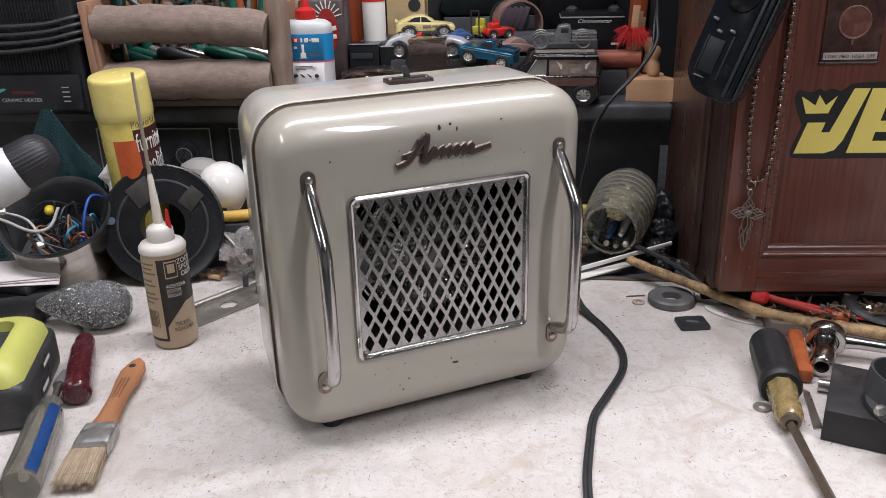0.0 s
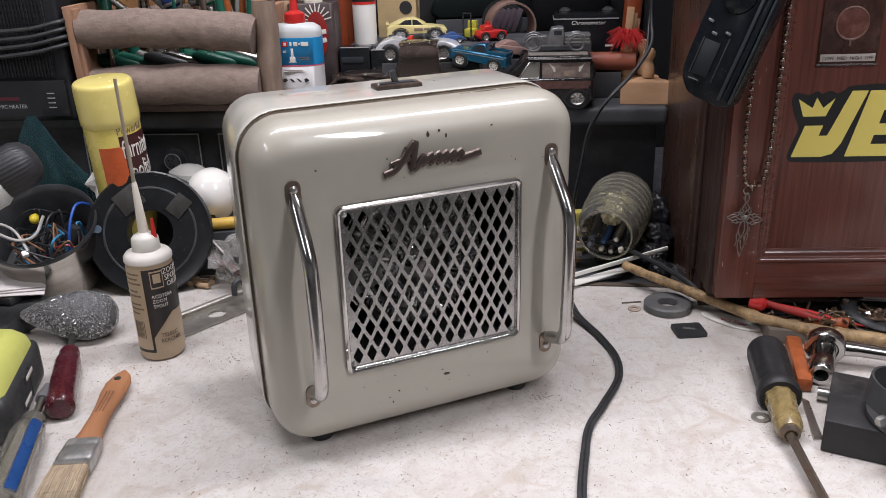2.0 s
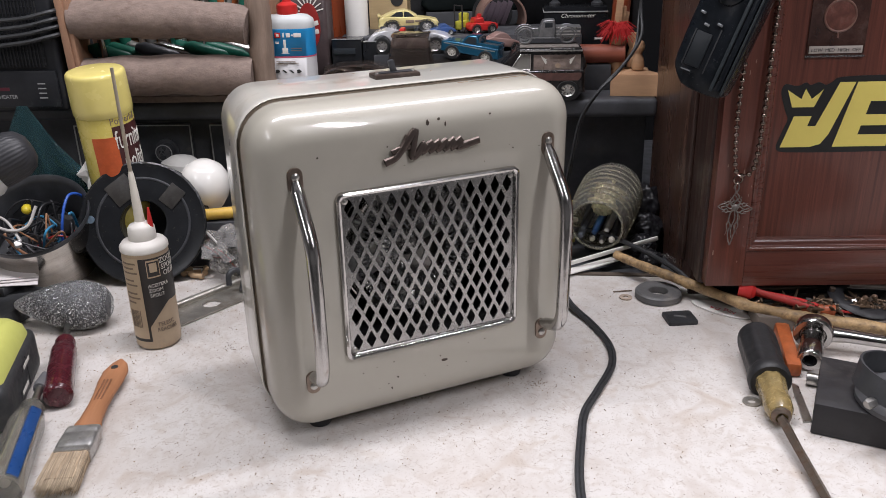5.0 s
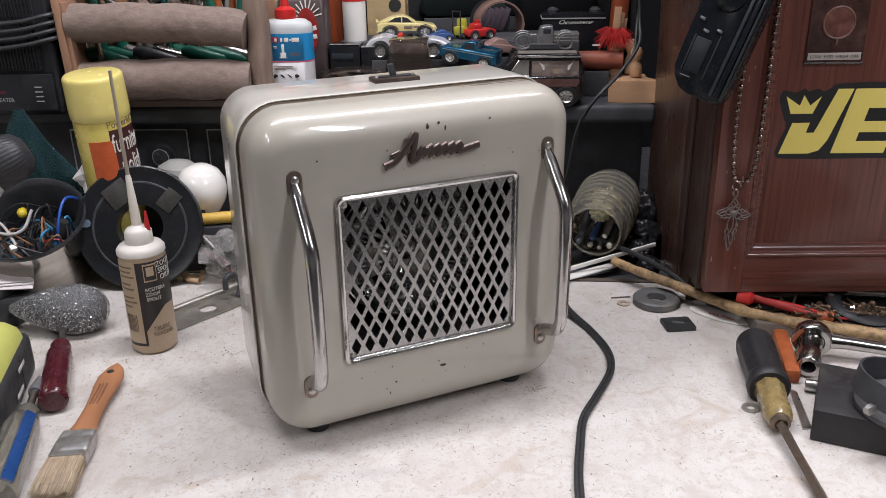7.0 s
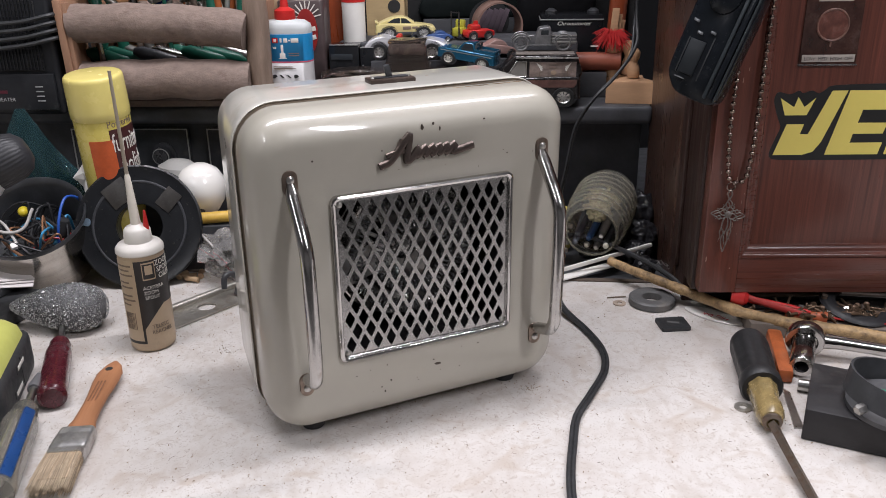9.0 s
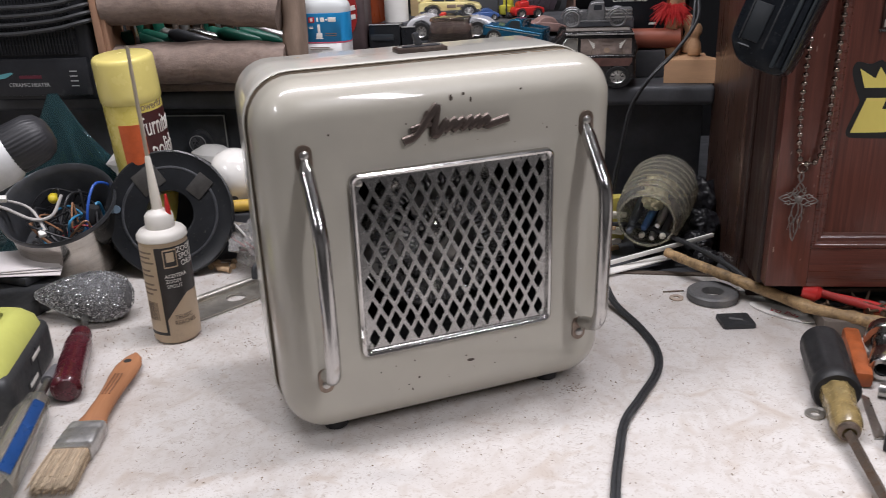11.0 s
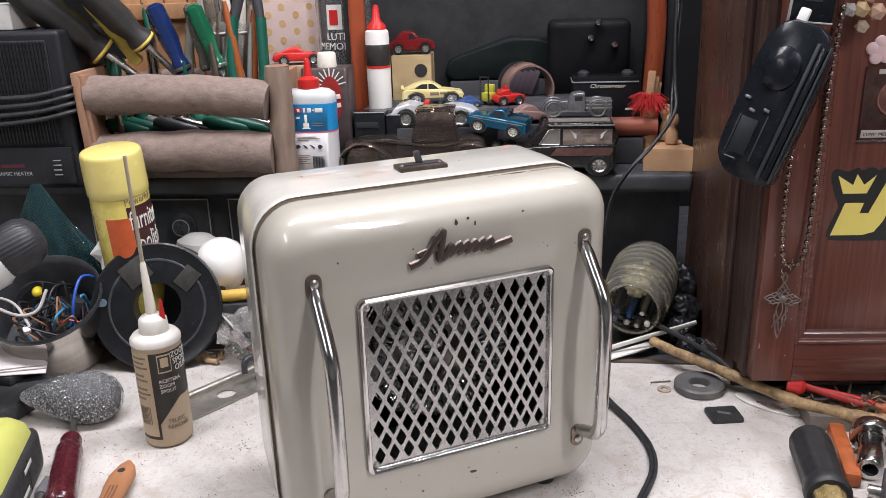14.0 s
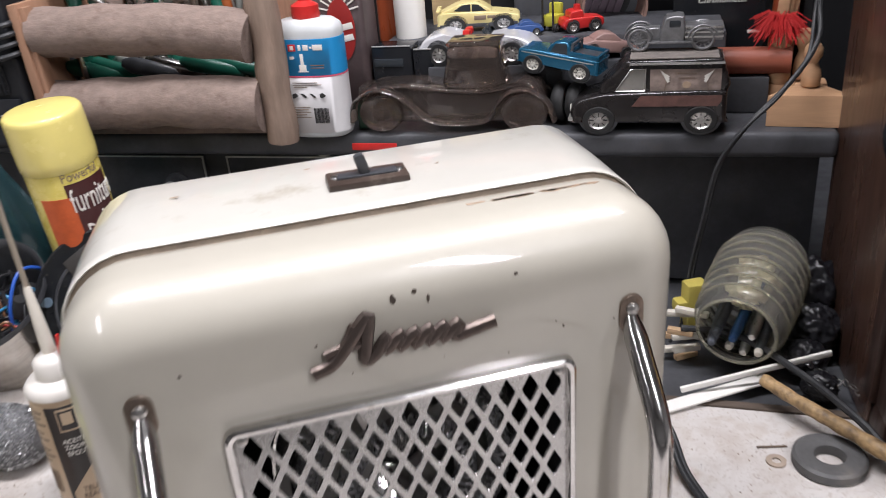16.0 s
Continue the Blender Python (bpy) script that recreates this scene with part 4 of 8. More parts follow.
tape_grey = mk("tape_grey", (0.033, 0.030, 0.027), 0.5, var=0.45, scale=80, dirt=(0.05, 0.05, 0.05), amount=0.3, dscale=60)
for deg, rr, s in ((118, 0.046, (0.028, 0.030)), (40, 0.047, (0.026, 0.020))):
    part("tape_patch", box(s[0], s[1], 0.0012, 0.0004, (rr * math.cos(radians(deg)), rr * math.sin(radians(deg)), 0.0022), (0, 0, deg + 8)), tape_grey, reel, "square of grey tape")
part("raised_ring", lathe([(0.0520, 0.0004), (0.0530, 0.0016), (0.0545, 0.0016), (0.0555, 0.0004)], 72), black_plastic, reel, "low raised ring")
rr_ = random.Random(17)
bmx = bmesh.new()
for k in range(150):
    a, r = rr_.uniform(0, 6.283), rr_.choice((0.0722, 0.0722, rr_.uniform(0.035, 0.070)))
    w = rr_.uniform(0.0002, 0.0007)
    prism([(-w, -w * 2.2), (w, -w * 1.6), (w * 0.7, w * 2), (-w, w * 1.8)], 0, 0.0002, bm=bmx, m=pose(r * math.cos(a), r * math.sin(a), 0.0031 if r > 0.071 else 0.0022, 0, 0, rr_.uniform(0, 180)))
tagged(part("scuffs", bmx, tape_grey, reel, "pale scuffs and specks"), kind="stuff")
part("sticker", lathe([(0, 0.0032), (0.0045, 0.003), (0.0048, 0.002)], 20), mk("blue_grey", (0.12, 0.17, 0.22), 0.5), reel, "small grey-blue dot", pose(-0.060, 0.008, 0))

# furniture polish
yel = mk("yellow_can", (0.64, 0.53, 0.13), 0.28, var=0.05, scale=40, coat=0.4, dirt=(0.45, 0.36, 0.12), amount=0.08)
yel_cap = mk("yellow_cap", (0.72, 0.61, 0.20), 0.24, var=0.05, scale=30, coat=0.3, dirt=(0.5, 0.42, 0.15), amount=0.08)
sc = thing("spray_can", axis((-0.341, 1.043, 0.0040), (-0.3445, 1.020, 0.25), 0), "yellow furniture polish spray can leaning to one side", "spray can")
front = sc.matrix_basis.to_3x3().inverted() @ Vector((0.33, -0.95, 0))
sc.matrix_basis = sc.matrix_basis @ pose(0, 0, 0, 0, 0, math.degrees(math.atan2(front.x, -front.y)))
CRAD = 0.0325
part("body", lathe([(0, 0.002), (0.026, 0.0), (0.031, 0.001), (CRAD, 0.004), (CRAD, 0.192), (0.0318, 0.196), (0.030, 0.199)], 56), yel, sc, "yellow printed can")
part("cap", lathe([(0.0328, 0.194), (0.0338, 0.1955), (0.0341, 0.204), (0.0336, 0.239), (0.0331, 0.2425), (0.0315, 0.2444), (0.029, 0.2450), (0, 0.2453)], 56), yel_cap, sc, "yellow plastic cap")
part("label_block", patch(CRAD, -34, 16, 0.122, 0.172, 0.0003, 14), mk("orange_red", (0.52, 0.10, 0.03), 0.4, var=0.2, scale=60), sc, "orange-red label block")
part("label_block", patch(CRAD, 10, 88, 0.100, 0.184, 0.0002, 16), mk("maroon", (0.06, 0.018, 0.018), 0.4, var=0.15), sc, "dark maroon label block")
letters("Powerful", 0.0125, ink_grey, sc, on_can(CRAD + 0.0002, 40, 0.1865), CRAD, narrow=0.8, label="dark brown printed word")
letters("furniture", 0.032, ink_white, sc, on_can(CRAD + 0.0004, 58, 0.157), CRAD, 0.0004, narrow=0.46, label="white printed word")
letters("polish", 0.032, ink_white, sc, on_can(CRAD + 0.0004, 56, 0.129), CRAD, 0.0004, narrow=0.50, label="white printed word")

# light bulb and odds behind the reel
bulb_white = mk("opal_glass", (0.74, 0.72, 0.68), 0.18, var=0.03, scale=20, coat=0.4)
card = mk("cardboard", (0.34, 0.24, 0.15), 0.8, var=0.15, scale=40, dirt=DUST, amount=0.1)
solo("cardboard_box", box(0.075, 0.055, 0.052, 0.002, (0, 0, 0.026)), card, pose(-0.238, 1.066, 0, 0, 0, 8), "small brown cardboard box under the light bulb", "box")
lb = thing("light_bulb", axis((-0.250, 1.064, 0.0535), (-0.240, 1.052, 0.150)) @ Matrix.Scale(0.98, 4), "white opal globe light bulb resting on a box", "light bulb")
part("globe", lathe([(0.012, 0.0), (0.016, 0.006), (0.024, 0.016), (0.0305, 0.030), (0.0325, 0.042), (0.030, 0.056), (0.0225, 0.067), (0.012, 0.0735), (0, 0.075)], 40), bulb_white, lb, "white opal globe")
part("screw_base", lathe([(0, -0.002), (0.011, 0.0), (0.0125, 0.002), (0.0118, 0.004)], 24), steel, lb)
solo("plastic_cup", lathe([(0.027, 0), (0.028, 0.03), (0.024, 0.050), (0.012, 0.058), (0, 0.059)], 32), mk("grey_dome", (0.30, 0.295, 0.28), 0.4, var=0.1), pose(-0.283, 1.078, 0.0615, -6, 6, 0) @ Matrix.Scale(1.1, 4), "pale grey upturned plastic cup behind the reel", "cup")
solo("cardboard_box", box(0.04, 0.04, 0.062, 0.002, (0, 0, 0.031)), black_dusty, pose(-0.284, 1.085, 0, 0, 0, 5), "small dark box behind the reel", "box")
ypl = thing("pencil_stub", axis((-0.262, 1.020, 0.0655), (-0.175, 1.030, 0.0675)), "yellow wooden rod lying across the box", "rod")
part("rod", sweep([(0, 0, 0), (0, 0, 0.085)], 0.0072, 16), mk("ochre", (0.60, 0.38, 0.07), 0.5, var=0.15, scale=60), ypl)
solo("cardboard_box", box(0.09, 0.022, 0.058, 0.002, (0, 0, 0.029)), black_dusty, pose(-0.222, 1.026, 0, 0, 0, 5), "small dark box under a yellow rod", "box")


def crumple(r, seed, squash=0.6, amp=0.35, sub=3):
    t = bmesh.new()
    bmesh.ops.create_icosphere(t, subdivisions=sub, radius=r)
    for v in t.verts:
        d = v.co.normalized()
        v.co *= 1 + amp * noise.noise(d * 2.2 + Vector((seed, seed, 0))) + amp * 0.6 * noise.noise(d * 6 + Vector((0, seed, 3)))
        v.co.z *= squash
    lo = min(v.co.z for v in t.verts)
    bmesh.ops.translate(t, verts=t.verts, vec=(0, 0, -lo))
    return t


film = mk("clear_film", (0.62, 0.60, 0.58), 0.25, var=0.1, scale=60, trans=0.75, ior=1.3, bump=0.5, bscale=200)
solo("plastic_bag", crumple(0.030, 3.1, 0.9, 0.5), film, pose(-0.205, 0.992, 0.0, 0, 0, 20), "crumpled clear plastic bag on the bench", "bag", sharp=20)


def draped(apex, foot, n=120, rows=40, folds=(7, 11, 19), seed=1.0):
    """A thin bag hanging in folds from its apex; foot: centre and half widths on the bench."""
    ax, fc = Vector(apex), Vector((foot[0], foot[1], 0.0))
    rings = []
    for j in range(rows + 1):
        v = j / rows
        c = ax.lerp(fc, v)
        c.z = ax.z * (1 - v) + 0.0008
        grow = 0.05 + 0.95 * v ** 1.1
        ring = []
        for i in range(n):
            a = 2 * math.pi * i / n
            wav = sum(0.16 / (k + 1) * math.sin(f * a + seed * (k + 2) + 2.2 * v * (k + 1)) for k, f in enumerate(folds)) * min(1.0, 0.25 + v)
            crease = 0.10 * noise.noise(Vector((math.cos(a) * 3, math.sin(a) * 3, v * 7 + seed)))
            q = grow * (1 + wav + crease)
            ring.append((c.x + foot[2] * q * math.cos(a), c.y + foot[3] * q * math.sin(a), max(c.z + 0.006 * wav * (1 - v), 0.0006)))
        rings.append(ring)
    return loft(rings, cap0=True)


teal = mk("teal_film", (0.085, 0.215, 0.240), 0.10, var=0.6, scale=26, trans=0.86, ior=1.10, bump=1.0, bscale=34, coat=0.9, gloss=0.10, stretch=(1.6, 1, 0.5), dirt=(0.060, 0.170, 0.190), amount=0.22, dscale=22)
solo("plastic_bag", draped((-0.466, 1.082, 0.194), (-0.456, 1.074, 0.128, 0.031), 150, 44, (5, 9, 17), 2.0), teal, pose(0, 0, 0), "dark teal thin plastic bag hanging in folds", "bag", sharp=80)
solo("plastic_bag", draped((-0.398, 1.052, 0.108), (-0.388, 1.050, 0.030, 0.022), 80, 24, (5, 9, 14), 3.0), teal, pose(0, 0, 0), "teal plastic wrap behind the can", "bag", sharp=80)
solo("paper_scrap", crumple(0.022, 9.3, 1.0, 0.5, 2), white_plastic, pose(-0.384, 1.078, 0.086, 10, 5, 0), "crumpled white tissue behind the can", "paper", sharp=15)
solo("cardboard_box", box(0.05, 0.045, 0.082, 0.002, (0, 0, 0.041)), black_dusty, pose(-0.378, 1.085, 0, 0, 0, 5), "dark box holding up a paper scrap", "box")
for k, (s, c, r) in enumerate((((0.070, 0.075, 0.0012), (-0.452, 0.932, 0.032), 20), ((0.068, 0.072, 0.0012), (-0.455, 0.935, 0.034), 26), ((0.066, 0.07, 0.0012), (-0.458, 0.935, 0.036), 31))):
    solo("paper_sheet", box(*s, 0.0004), mk("paper_pale", (0.62, 0.58, 0.57), 0.7, var=0.06), pose(*c, 0, 7, r), "folded off-white paper sheet on a tray", "paper", "papers")
solo("tray", box(0.13, 0.09, 0.020, 0.005, (0, 0, 0.010)), grey_pl, pose(-0.470, 0.895, 0, 0, 0, -18), "dark grey plastic tray on the bench", "tray")
solo("plastic_block", box(0.07, 0.06, 0.010, 0.003, (0, 0, 0.005)), grey_pl, pose(-0.462, 0.932, 0.0205, 0, 0, -18), "dark plastic block under papers", "block")
solo("rubber_ring", sweep([(0.0125 * math.cos(a), 0.0125 * math.sin(a), 0.004) for a in np.linspace(0, 6.283, 33)[:-1]], 0.0038, 10, closed=True), rubber, pose(-0.228, 1.022, 0.0), "black rubber ring on the bench", "ring")
for x, y, a in ((-0.252, 0.985, 20), (-0.240, 0.992, 100), (-0.246, 0.976, 160), (-0.262, 0.990, 70)):
    solo("wood_peg", sweep([(-0.008, 0, 0.004), (0, 0.001, 0.0045), (0.008, 0, 0.004)], [0.0038, 0.0028, 0.0036], 10), mk("pale_wood", (0.50, 0.34, 0.20), 0.6, var=0.15, scale=60), pose(x, y, 0, 0, 0, a), "small turned pale wooden peg", "peg", "wooden pegs")
solo("loose_wire", sweep(spline([(-0.250, 1.012, 0.062), (-0.225, 0.985, 0.050), (-0.205, 0.975, 0.030), (-0.190, 0.985, 0.004), (-0.16, 0.99, 0.003)], 8), 0.0014, 7), wmats[1], pose(0, 0, 0), "thin white wire trailing over the bench", "wire", "wires on the bench")
solo("loose_wire", sweep(spline([(-0.255, 1.010, 0.050), (-0.235, 0.990, 0.034), (-0.21, 0.972, 0.030), (-0.18, 0.968, 0.003), (-0.15, 0.98, 0.003)], 8), 0.0012, 7), wmats[3], pose(0, 0, 0), "thin red wire trailing over the bench", "wire", "wires on the bench")

# steel strap with a hole
SP = pose(-0.211, 0.899, 0.001, 0, 0, 48)
strap = thing("steel_strap", SP, "grey steel mounting strap with a round hole and raised rib", "bracket")
out = rounded(0.075, 0.0195, 0.001, 1, 8)
order = sorted(range(len(out)), key=lambda k: math.atan2(out[k][1], out[k][0]))
o2 = [out[k] for k in order]
h2 = [(0.0105 * math.cos(math.atan2(y, x)), 0.0105 * math.sin(math.atan2(y, x))) for x, y in o2]
galv = mk("galvanised", (0.42, 0.40, 0.36), 0.42, 0.85, var=0.2, scale=40, dirt=(0.25, 0.20, 0.15), amount=0.3, dscale=30)
part("plate", loft([[(x, y, 0.002) for x, y in h2], [(x, y, 0.002) for x, y in o2], [(x, y, 0.0) for x, y in o2], [(x, y, 0.0) for x, y in h2], [(x, y, 0.002) for x, y in h2]]), galv, strap)
part("rib", sweep([(-0.075, 0.0215, 0.004), (0.075, 0.0215, 0.004)], 0.0045, 12), galv, strap, "rolled rib along the edge")
part("hook", sweep(spline([(0.040, -0.002, 0.003), (0.046, 0.000, 0.018), (0.040, 0.004, 0.028), (0.030, 0.004, 0.026), (0.027, 0.002, 0.014)], 6), 0.0034, 10), black_plastic, strap, "black plastic hook")

# ring magnet, washers and tab
solo("ring_magnet", lathe([(0.0105, 0), (0.0245, 0), (0.0258, 0.001), (0.0256, 0.0070), (0.0235, 0.0088), (0.0125, 0.0088), (0.0108, 0.0078), (0.0100, 0.001), (0.0105, 0)], 44), mk("ferrite", (0.105, 0.104, 0.104), 0.55, 0.1, var=0.2, scale=60, dirt=(0.22, 0.19, 0.16), amount=0.2), pose(0.2935, 0.888, 0.0005), "grey ring magnet lying flat on the bench", "magnet")


def washer(r, m, mt, label):
    return solo("washer", lathe([(r * 0.45, 0), (r, 0), (r, 0.0014), (r * 0.45, 0.0014), (r * 0.45, 0)], 28), mt, m, label, "washer", "washers on the bench")


washer(0.0078, pose(0.3205, 0.6675, 0.0003), galv, "steel washer lying flat on the bench")
washer(0.0072, pose(0.257, 0.888, 0.0003), mk("tan_fibre", (0.36, 0.29, 0.23), 0.6, var=0.2), "tan fibre washer lying on the bench")
tab = thing("rubber_tab", pose(0.3020, 0.8305, 0.0003, 0, 0, 4) @ Matrix.Diagonal((0.9, 0.9, 1, 1)), "small black rubber tab with a slot", "tab")
part("pad", prism(rounded(0.0175, 0.0150, 0.003, 4, 2), 0, 0.0042, 0.0012), rubber, tab)
part("slot", box(0.0045, 0.014, 0.0006, 0.0002, (0, 0, 0.0043), (0, 0, 70)), mk("slot_grey", (0.10, 0.10, 0.10), 0.7), tab)
solo("nail", sweep([(0, 0, 0.001), (0.022, 0.002, 0.001)], 0.0008, 8), rusty, pose(0.246, 0.903, 0.0003), "thin rusty nail on the bench", "nail")

# branch stick and thin dark rod
bark = mk("stick_wood", (0.40, 0.265, 0.130), 0.5, var=0.5, scale=55, bump=0.5, bscale=160, dirt=(0.050, 0.030, 0.020), amount=0.55, dscale=62)
sp = spline([(0.2590, 0.9590, 0.0240), (0.2770, 0.9370, 0.0220), (0.3060, 0.9040, 0.0200), (0.3320, 0.8720, 0.0190), (0.3710, 0.8240, 0.0180), (0.4010, 0.8050, 0.0170), (0.4320, 0.7910, 0.0160), (0.4820, 0.7740, 0.0140), (0.60, 0.715, 0.0105)], 8)
solo("wooden_stick", sweep(sp, [0.0050 + 0.0020 * (i / len(sp)) + 0.0004 * math.sin(i * 1.3) + 0.0007 * (i % 9 == 4) for i in range(len(sp))], 14), bark, pose(0, 0, 0), "knotty light brown wooden stick across clutter", "stick")
solo("black_cable", sweep(spline([(0.200, 1.010, 0.040), (0.245, 1.006, 0.036), (0.286, 0.958, 0.031), (0.316, 0.906, 0.026), (0.338, 0.876, 0.012), (0.372, 0.868, 0.006), (0.43, 0.862, 0.004)], 8), 0.0030, 8), rubber, pose(0, 0, 0), "black cable lying along the stick", "cable")
wst = thing("white_strip", axis((0.196, 0.962, 0.010), (0.318, 0.985, 0.034)), "white plastic strip lying at a slant", "strip")
part("strip", box(0.0030, 0.0050, 0.124, 0.0008, (0, 0, 0.062)), white_plastic, wst)
solo("white_strip", box(0.100, 0.013, 0.002, 0.0006, (0, 0, 0.001)), white_plastic, pose(0.2230, 0.9640, 0.0048, 0, -3, 24), "flat white plastic strip at the bench edge", "strip")

# big screwdriver with rubber grip
bs = thing("screwdriver", axis((0.3543, 0.7575, 0.0180), (0.3245, 0.600, 0.0105)) @ Matrix.Diagonal((0.95, 0.95, 0.82, 1)), "large screwdriver with black rubber grip and amber handle", "screwdriver", "screwdrivers on the bench")
amber = mk("amber_acetate", (0.38, 0.28, 0.12), 0.25, var=0.35, scale=120, coat=0.3, trans=0.35, dirt=(0.22, 0.17, 0.09), amount=0.25, dscale=50)
part("grip", fluted([(0.0120, 0, 0), (0.0178, 0.003, 0), (0.0190, 0.010, 0.4), (0.0190, 0.020, 1), (0.0180, 0.078, 1), (0.0182, 0.084, 0), (0.0195, 0.087, 0), (0.0198, 0.098, 0), (0.0180, 0.101, 0), (0.0140, 0.101, 0)], 8, 0.10), mk("grip_rubber", (0.018, 0.018, 0.019), 0.5, var=0.25, scale=60, dirt=(0.10, 0.09, 0.08), amount=0.15), bs, "black rubber grip")
part("handle", fluted([(0.0130, 0.098, 0), (0.0142, 0.100, 0.8), (0.0130, 0.118, 1), (0.0118, 0.128, 0.3), (0.0128, 0.138, 0), (0.0122, 0.152, 0), (0.0095, 0.160, 0), (0.0070, 0.161, 0)], 8, 0.10), amber, bs, "chipped amber handle")
part("collar", lathe([(0.0055, 0.158), (0.0085, 0.160), (0.0085, 0.164), (0.0055, 0.166)], 24), rusty, bs)
shm = bs.matrix_basis.inverted()
part("shaft", sweep([shm @ Vector(p) for p in ((0.3290, 0.624, 0.0115), (0.3275, 0.590, 0.0092), (0.3255, 0.530, 0.0055), (0.3245, 0.48, 0.0035), (0.3240, 0.455, 0.0022))], [0.0045, 0.0042, 0.0042, 0.0042, 0.0030], 4), rusty, bs, "rusty square shaft")

owood = wood("orange_wood", (0.34, 0.085, 0.024), 0.5, 0, (60, 60, 8), 0.4, (0.16, 0.06, 0.03), 0.3)
solo("wood_piece", box(0.0145, 0.088, 0.014, 0.004, (0, 0, 0.007)), owood, pose(0.384, 0.750, 0.0003, 0, 0, -14), "orange-brown stained piece of wood", "wood piece")

# ratchet with socket
rt = thing("socket_wrench", pose(0.413, 0.757, 0.0, 0, 0, -16), "chrome ratchet wrench with a socket", "wrench")
RH = rt.matrix_basis.inverted() @ axis((0.4120, 0.7595, 0.0205), (0.3905, 0.7150, 0.0130))
part("head", lathe([(0, -0.007), (0.013, -0.0065), (0.0175, -0.004), (0.0185, 0.000), (0.0185, 0.006), (0.0170, 0.0085), (0.0125, 0.0090), (0.0112, 0.0075), (0, 0.0075)], 40), chrome, rt, "round chrome ratchet head", RH)
part("handle", sweep([(0.010, 0, 0.0200), (0.028, 0, 0.0195), (0.060, 0, 0.017), (0.13, 0, 0.012), (0.18, 0, 0.0095)], [0.0085, 0.0068, 0.0062, 0.0075, 0.0090], 16), chrome, rt, "polished chrome handle")
sk = part("socket", lathe([(0.0065, 0.0), (0.0105, 0.0), (0.0112, 0.001), (0.0112, 0.022), (0.0105, 0.024), (0.0105, 0.043), (0, 0.043)], 28), chrome, rt, "chrome socket", rt.matrix_basis.inverted() @ axis((0.3905, 0.7150, 0.0130), (0.4120, 0.7595, 0.0205)))
part("bore", lathe([(0.0066, 0.0005), (0.0064, 0.012), (0, 0.012)], 6), dark, sk)
solo("socket", lathe([(0.0038, 0), (0.0056, 0), (0.0058, 0.001), (0.0058, 0.017), (0.0038, 0.017), (0.0036, 0.001), (0.0038, 0)], 24), steel, axis((0.3960, 0.6890, 0.0060), (0.3820, 0.6950, 0.0060)), "small steel socket lying on its side", "socket")
solo("scraper", prism([(0, 0), (0.008, 0.002), (0.011, 0.060), (0.006, 0.064)], 0, 0.0015), steel, pose(0.352, 0.633, 0.0004, 0, 0, -8), "thin pointed steel scraper beside a screwdriver", "scraper")

# black block with a steel clamp ring
bk = thing("black_block", pose(0.3515, 0.618, 0.0005, 0, 0, -27), "flat black plastic block on the bench", "block")
part("slab", box(0.16, 0.086, 0.029, 0.0015, (0.08, 0.043, 0.0145)), mk("slab_black", (0.022, 0.021, 0.023), 0.5, var=0.2, scale=40, dirt=(0.08, 0.075, 0.07), amount=0.15), bk)
ringm = bk.matrix_basis @ pose(0.070, 0.030, 0.0300)
cl_ = thing("hose_clamp", ringm, "black steel clamp ring with a bolt and green wire", "clamp")
part("band", lathe([(0.044, 0), (0.046, 0), (0.046, 0.020), (0.044, 0.020), (0.044, 0)], 56), black_metal, cl_, "black steel band", pose(0, 0, 0.004, -8, 10, 0))
part("disc", lathe([(0, 0.001), (0.042, 0.0), (0.042, 0.004), (0.030, 0.006), (0, 0.005)], 48), mk("grey_disc", (0.10, 0.10, 0.105), 0.5, 0.3, var=0.2, scale=40), cl_, "dull grey disc inside")
part("bolt", lathe([(0, -0.002), (0.0045, -0.002), (0.0045, 0.004), (0.003, 0.006), (0, 0.006)], 6), steel, cl_, "", pose(-0.030, -0.036, 0.013, 90, 0, -40))
part("terminal", box(0.016, 0.006, 0.003, 0.001, (-0.028, 0.004, 0.012), (10, 0, -20)), chrome, cl_, "crimped metal terminal")
part("wire", sweep(spline([(-0.022, 0.002, 0.013), (-0.008, -0.006, 0.016), (0.012, -0.004, 0.020), (0.030, 0.010, 0.014)], 6), 0.0018, 8), mk("green_wire", (0.02, 0.30, 0.16), 0.4, var=0.1), cl_, "green wire")

# ribbed clear jar with bits
JM = axis((0.2400, 0.985, 0.0510), (0.2800, 1.083, 0.0660)) @ Matrix.Diagonal((0.90, 0.90, 1.06, 1))
jar = thing("plastic_jar", JM, "ribbed clear plastic jar lying open on its side", "jar")
jp = [(0.0345, 0.0), (0.0365, 0.002), (0.0365, 0.006)]
for k in range(7):
    z = 0.010 + k * 0.0115
    jp += [(0.0385 + 0.0012 * min(k, 3), z), (0.0412 + 0.0010 * min(k, 3), z + 0.004), (0.0412 + 0.0010 * min(k, 3), z + 0.007), (0.0388 + 0.0012 * min(k, 3), z + 0.0105)]
jp += [(0.0425, 0.094), (0.040, 0.103), (0.032, 0.110), (0.015, 0.112), (0, 0.1115)]
jar_rib = mk("jar_rib", (0.72, 0.69, 0.56), 0.16, var=0.08, scale=60, trans=0.80, ior=1.2)
jout = lathe(jp, 56)
inner = [(max(r - 0.0014, 0), z) for r, z in jp]
lathe([(0.0345, 0.0), (0.0330, 0.0004)] + inner[1:-1] + [(0, 0.1100)], 56, jout)
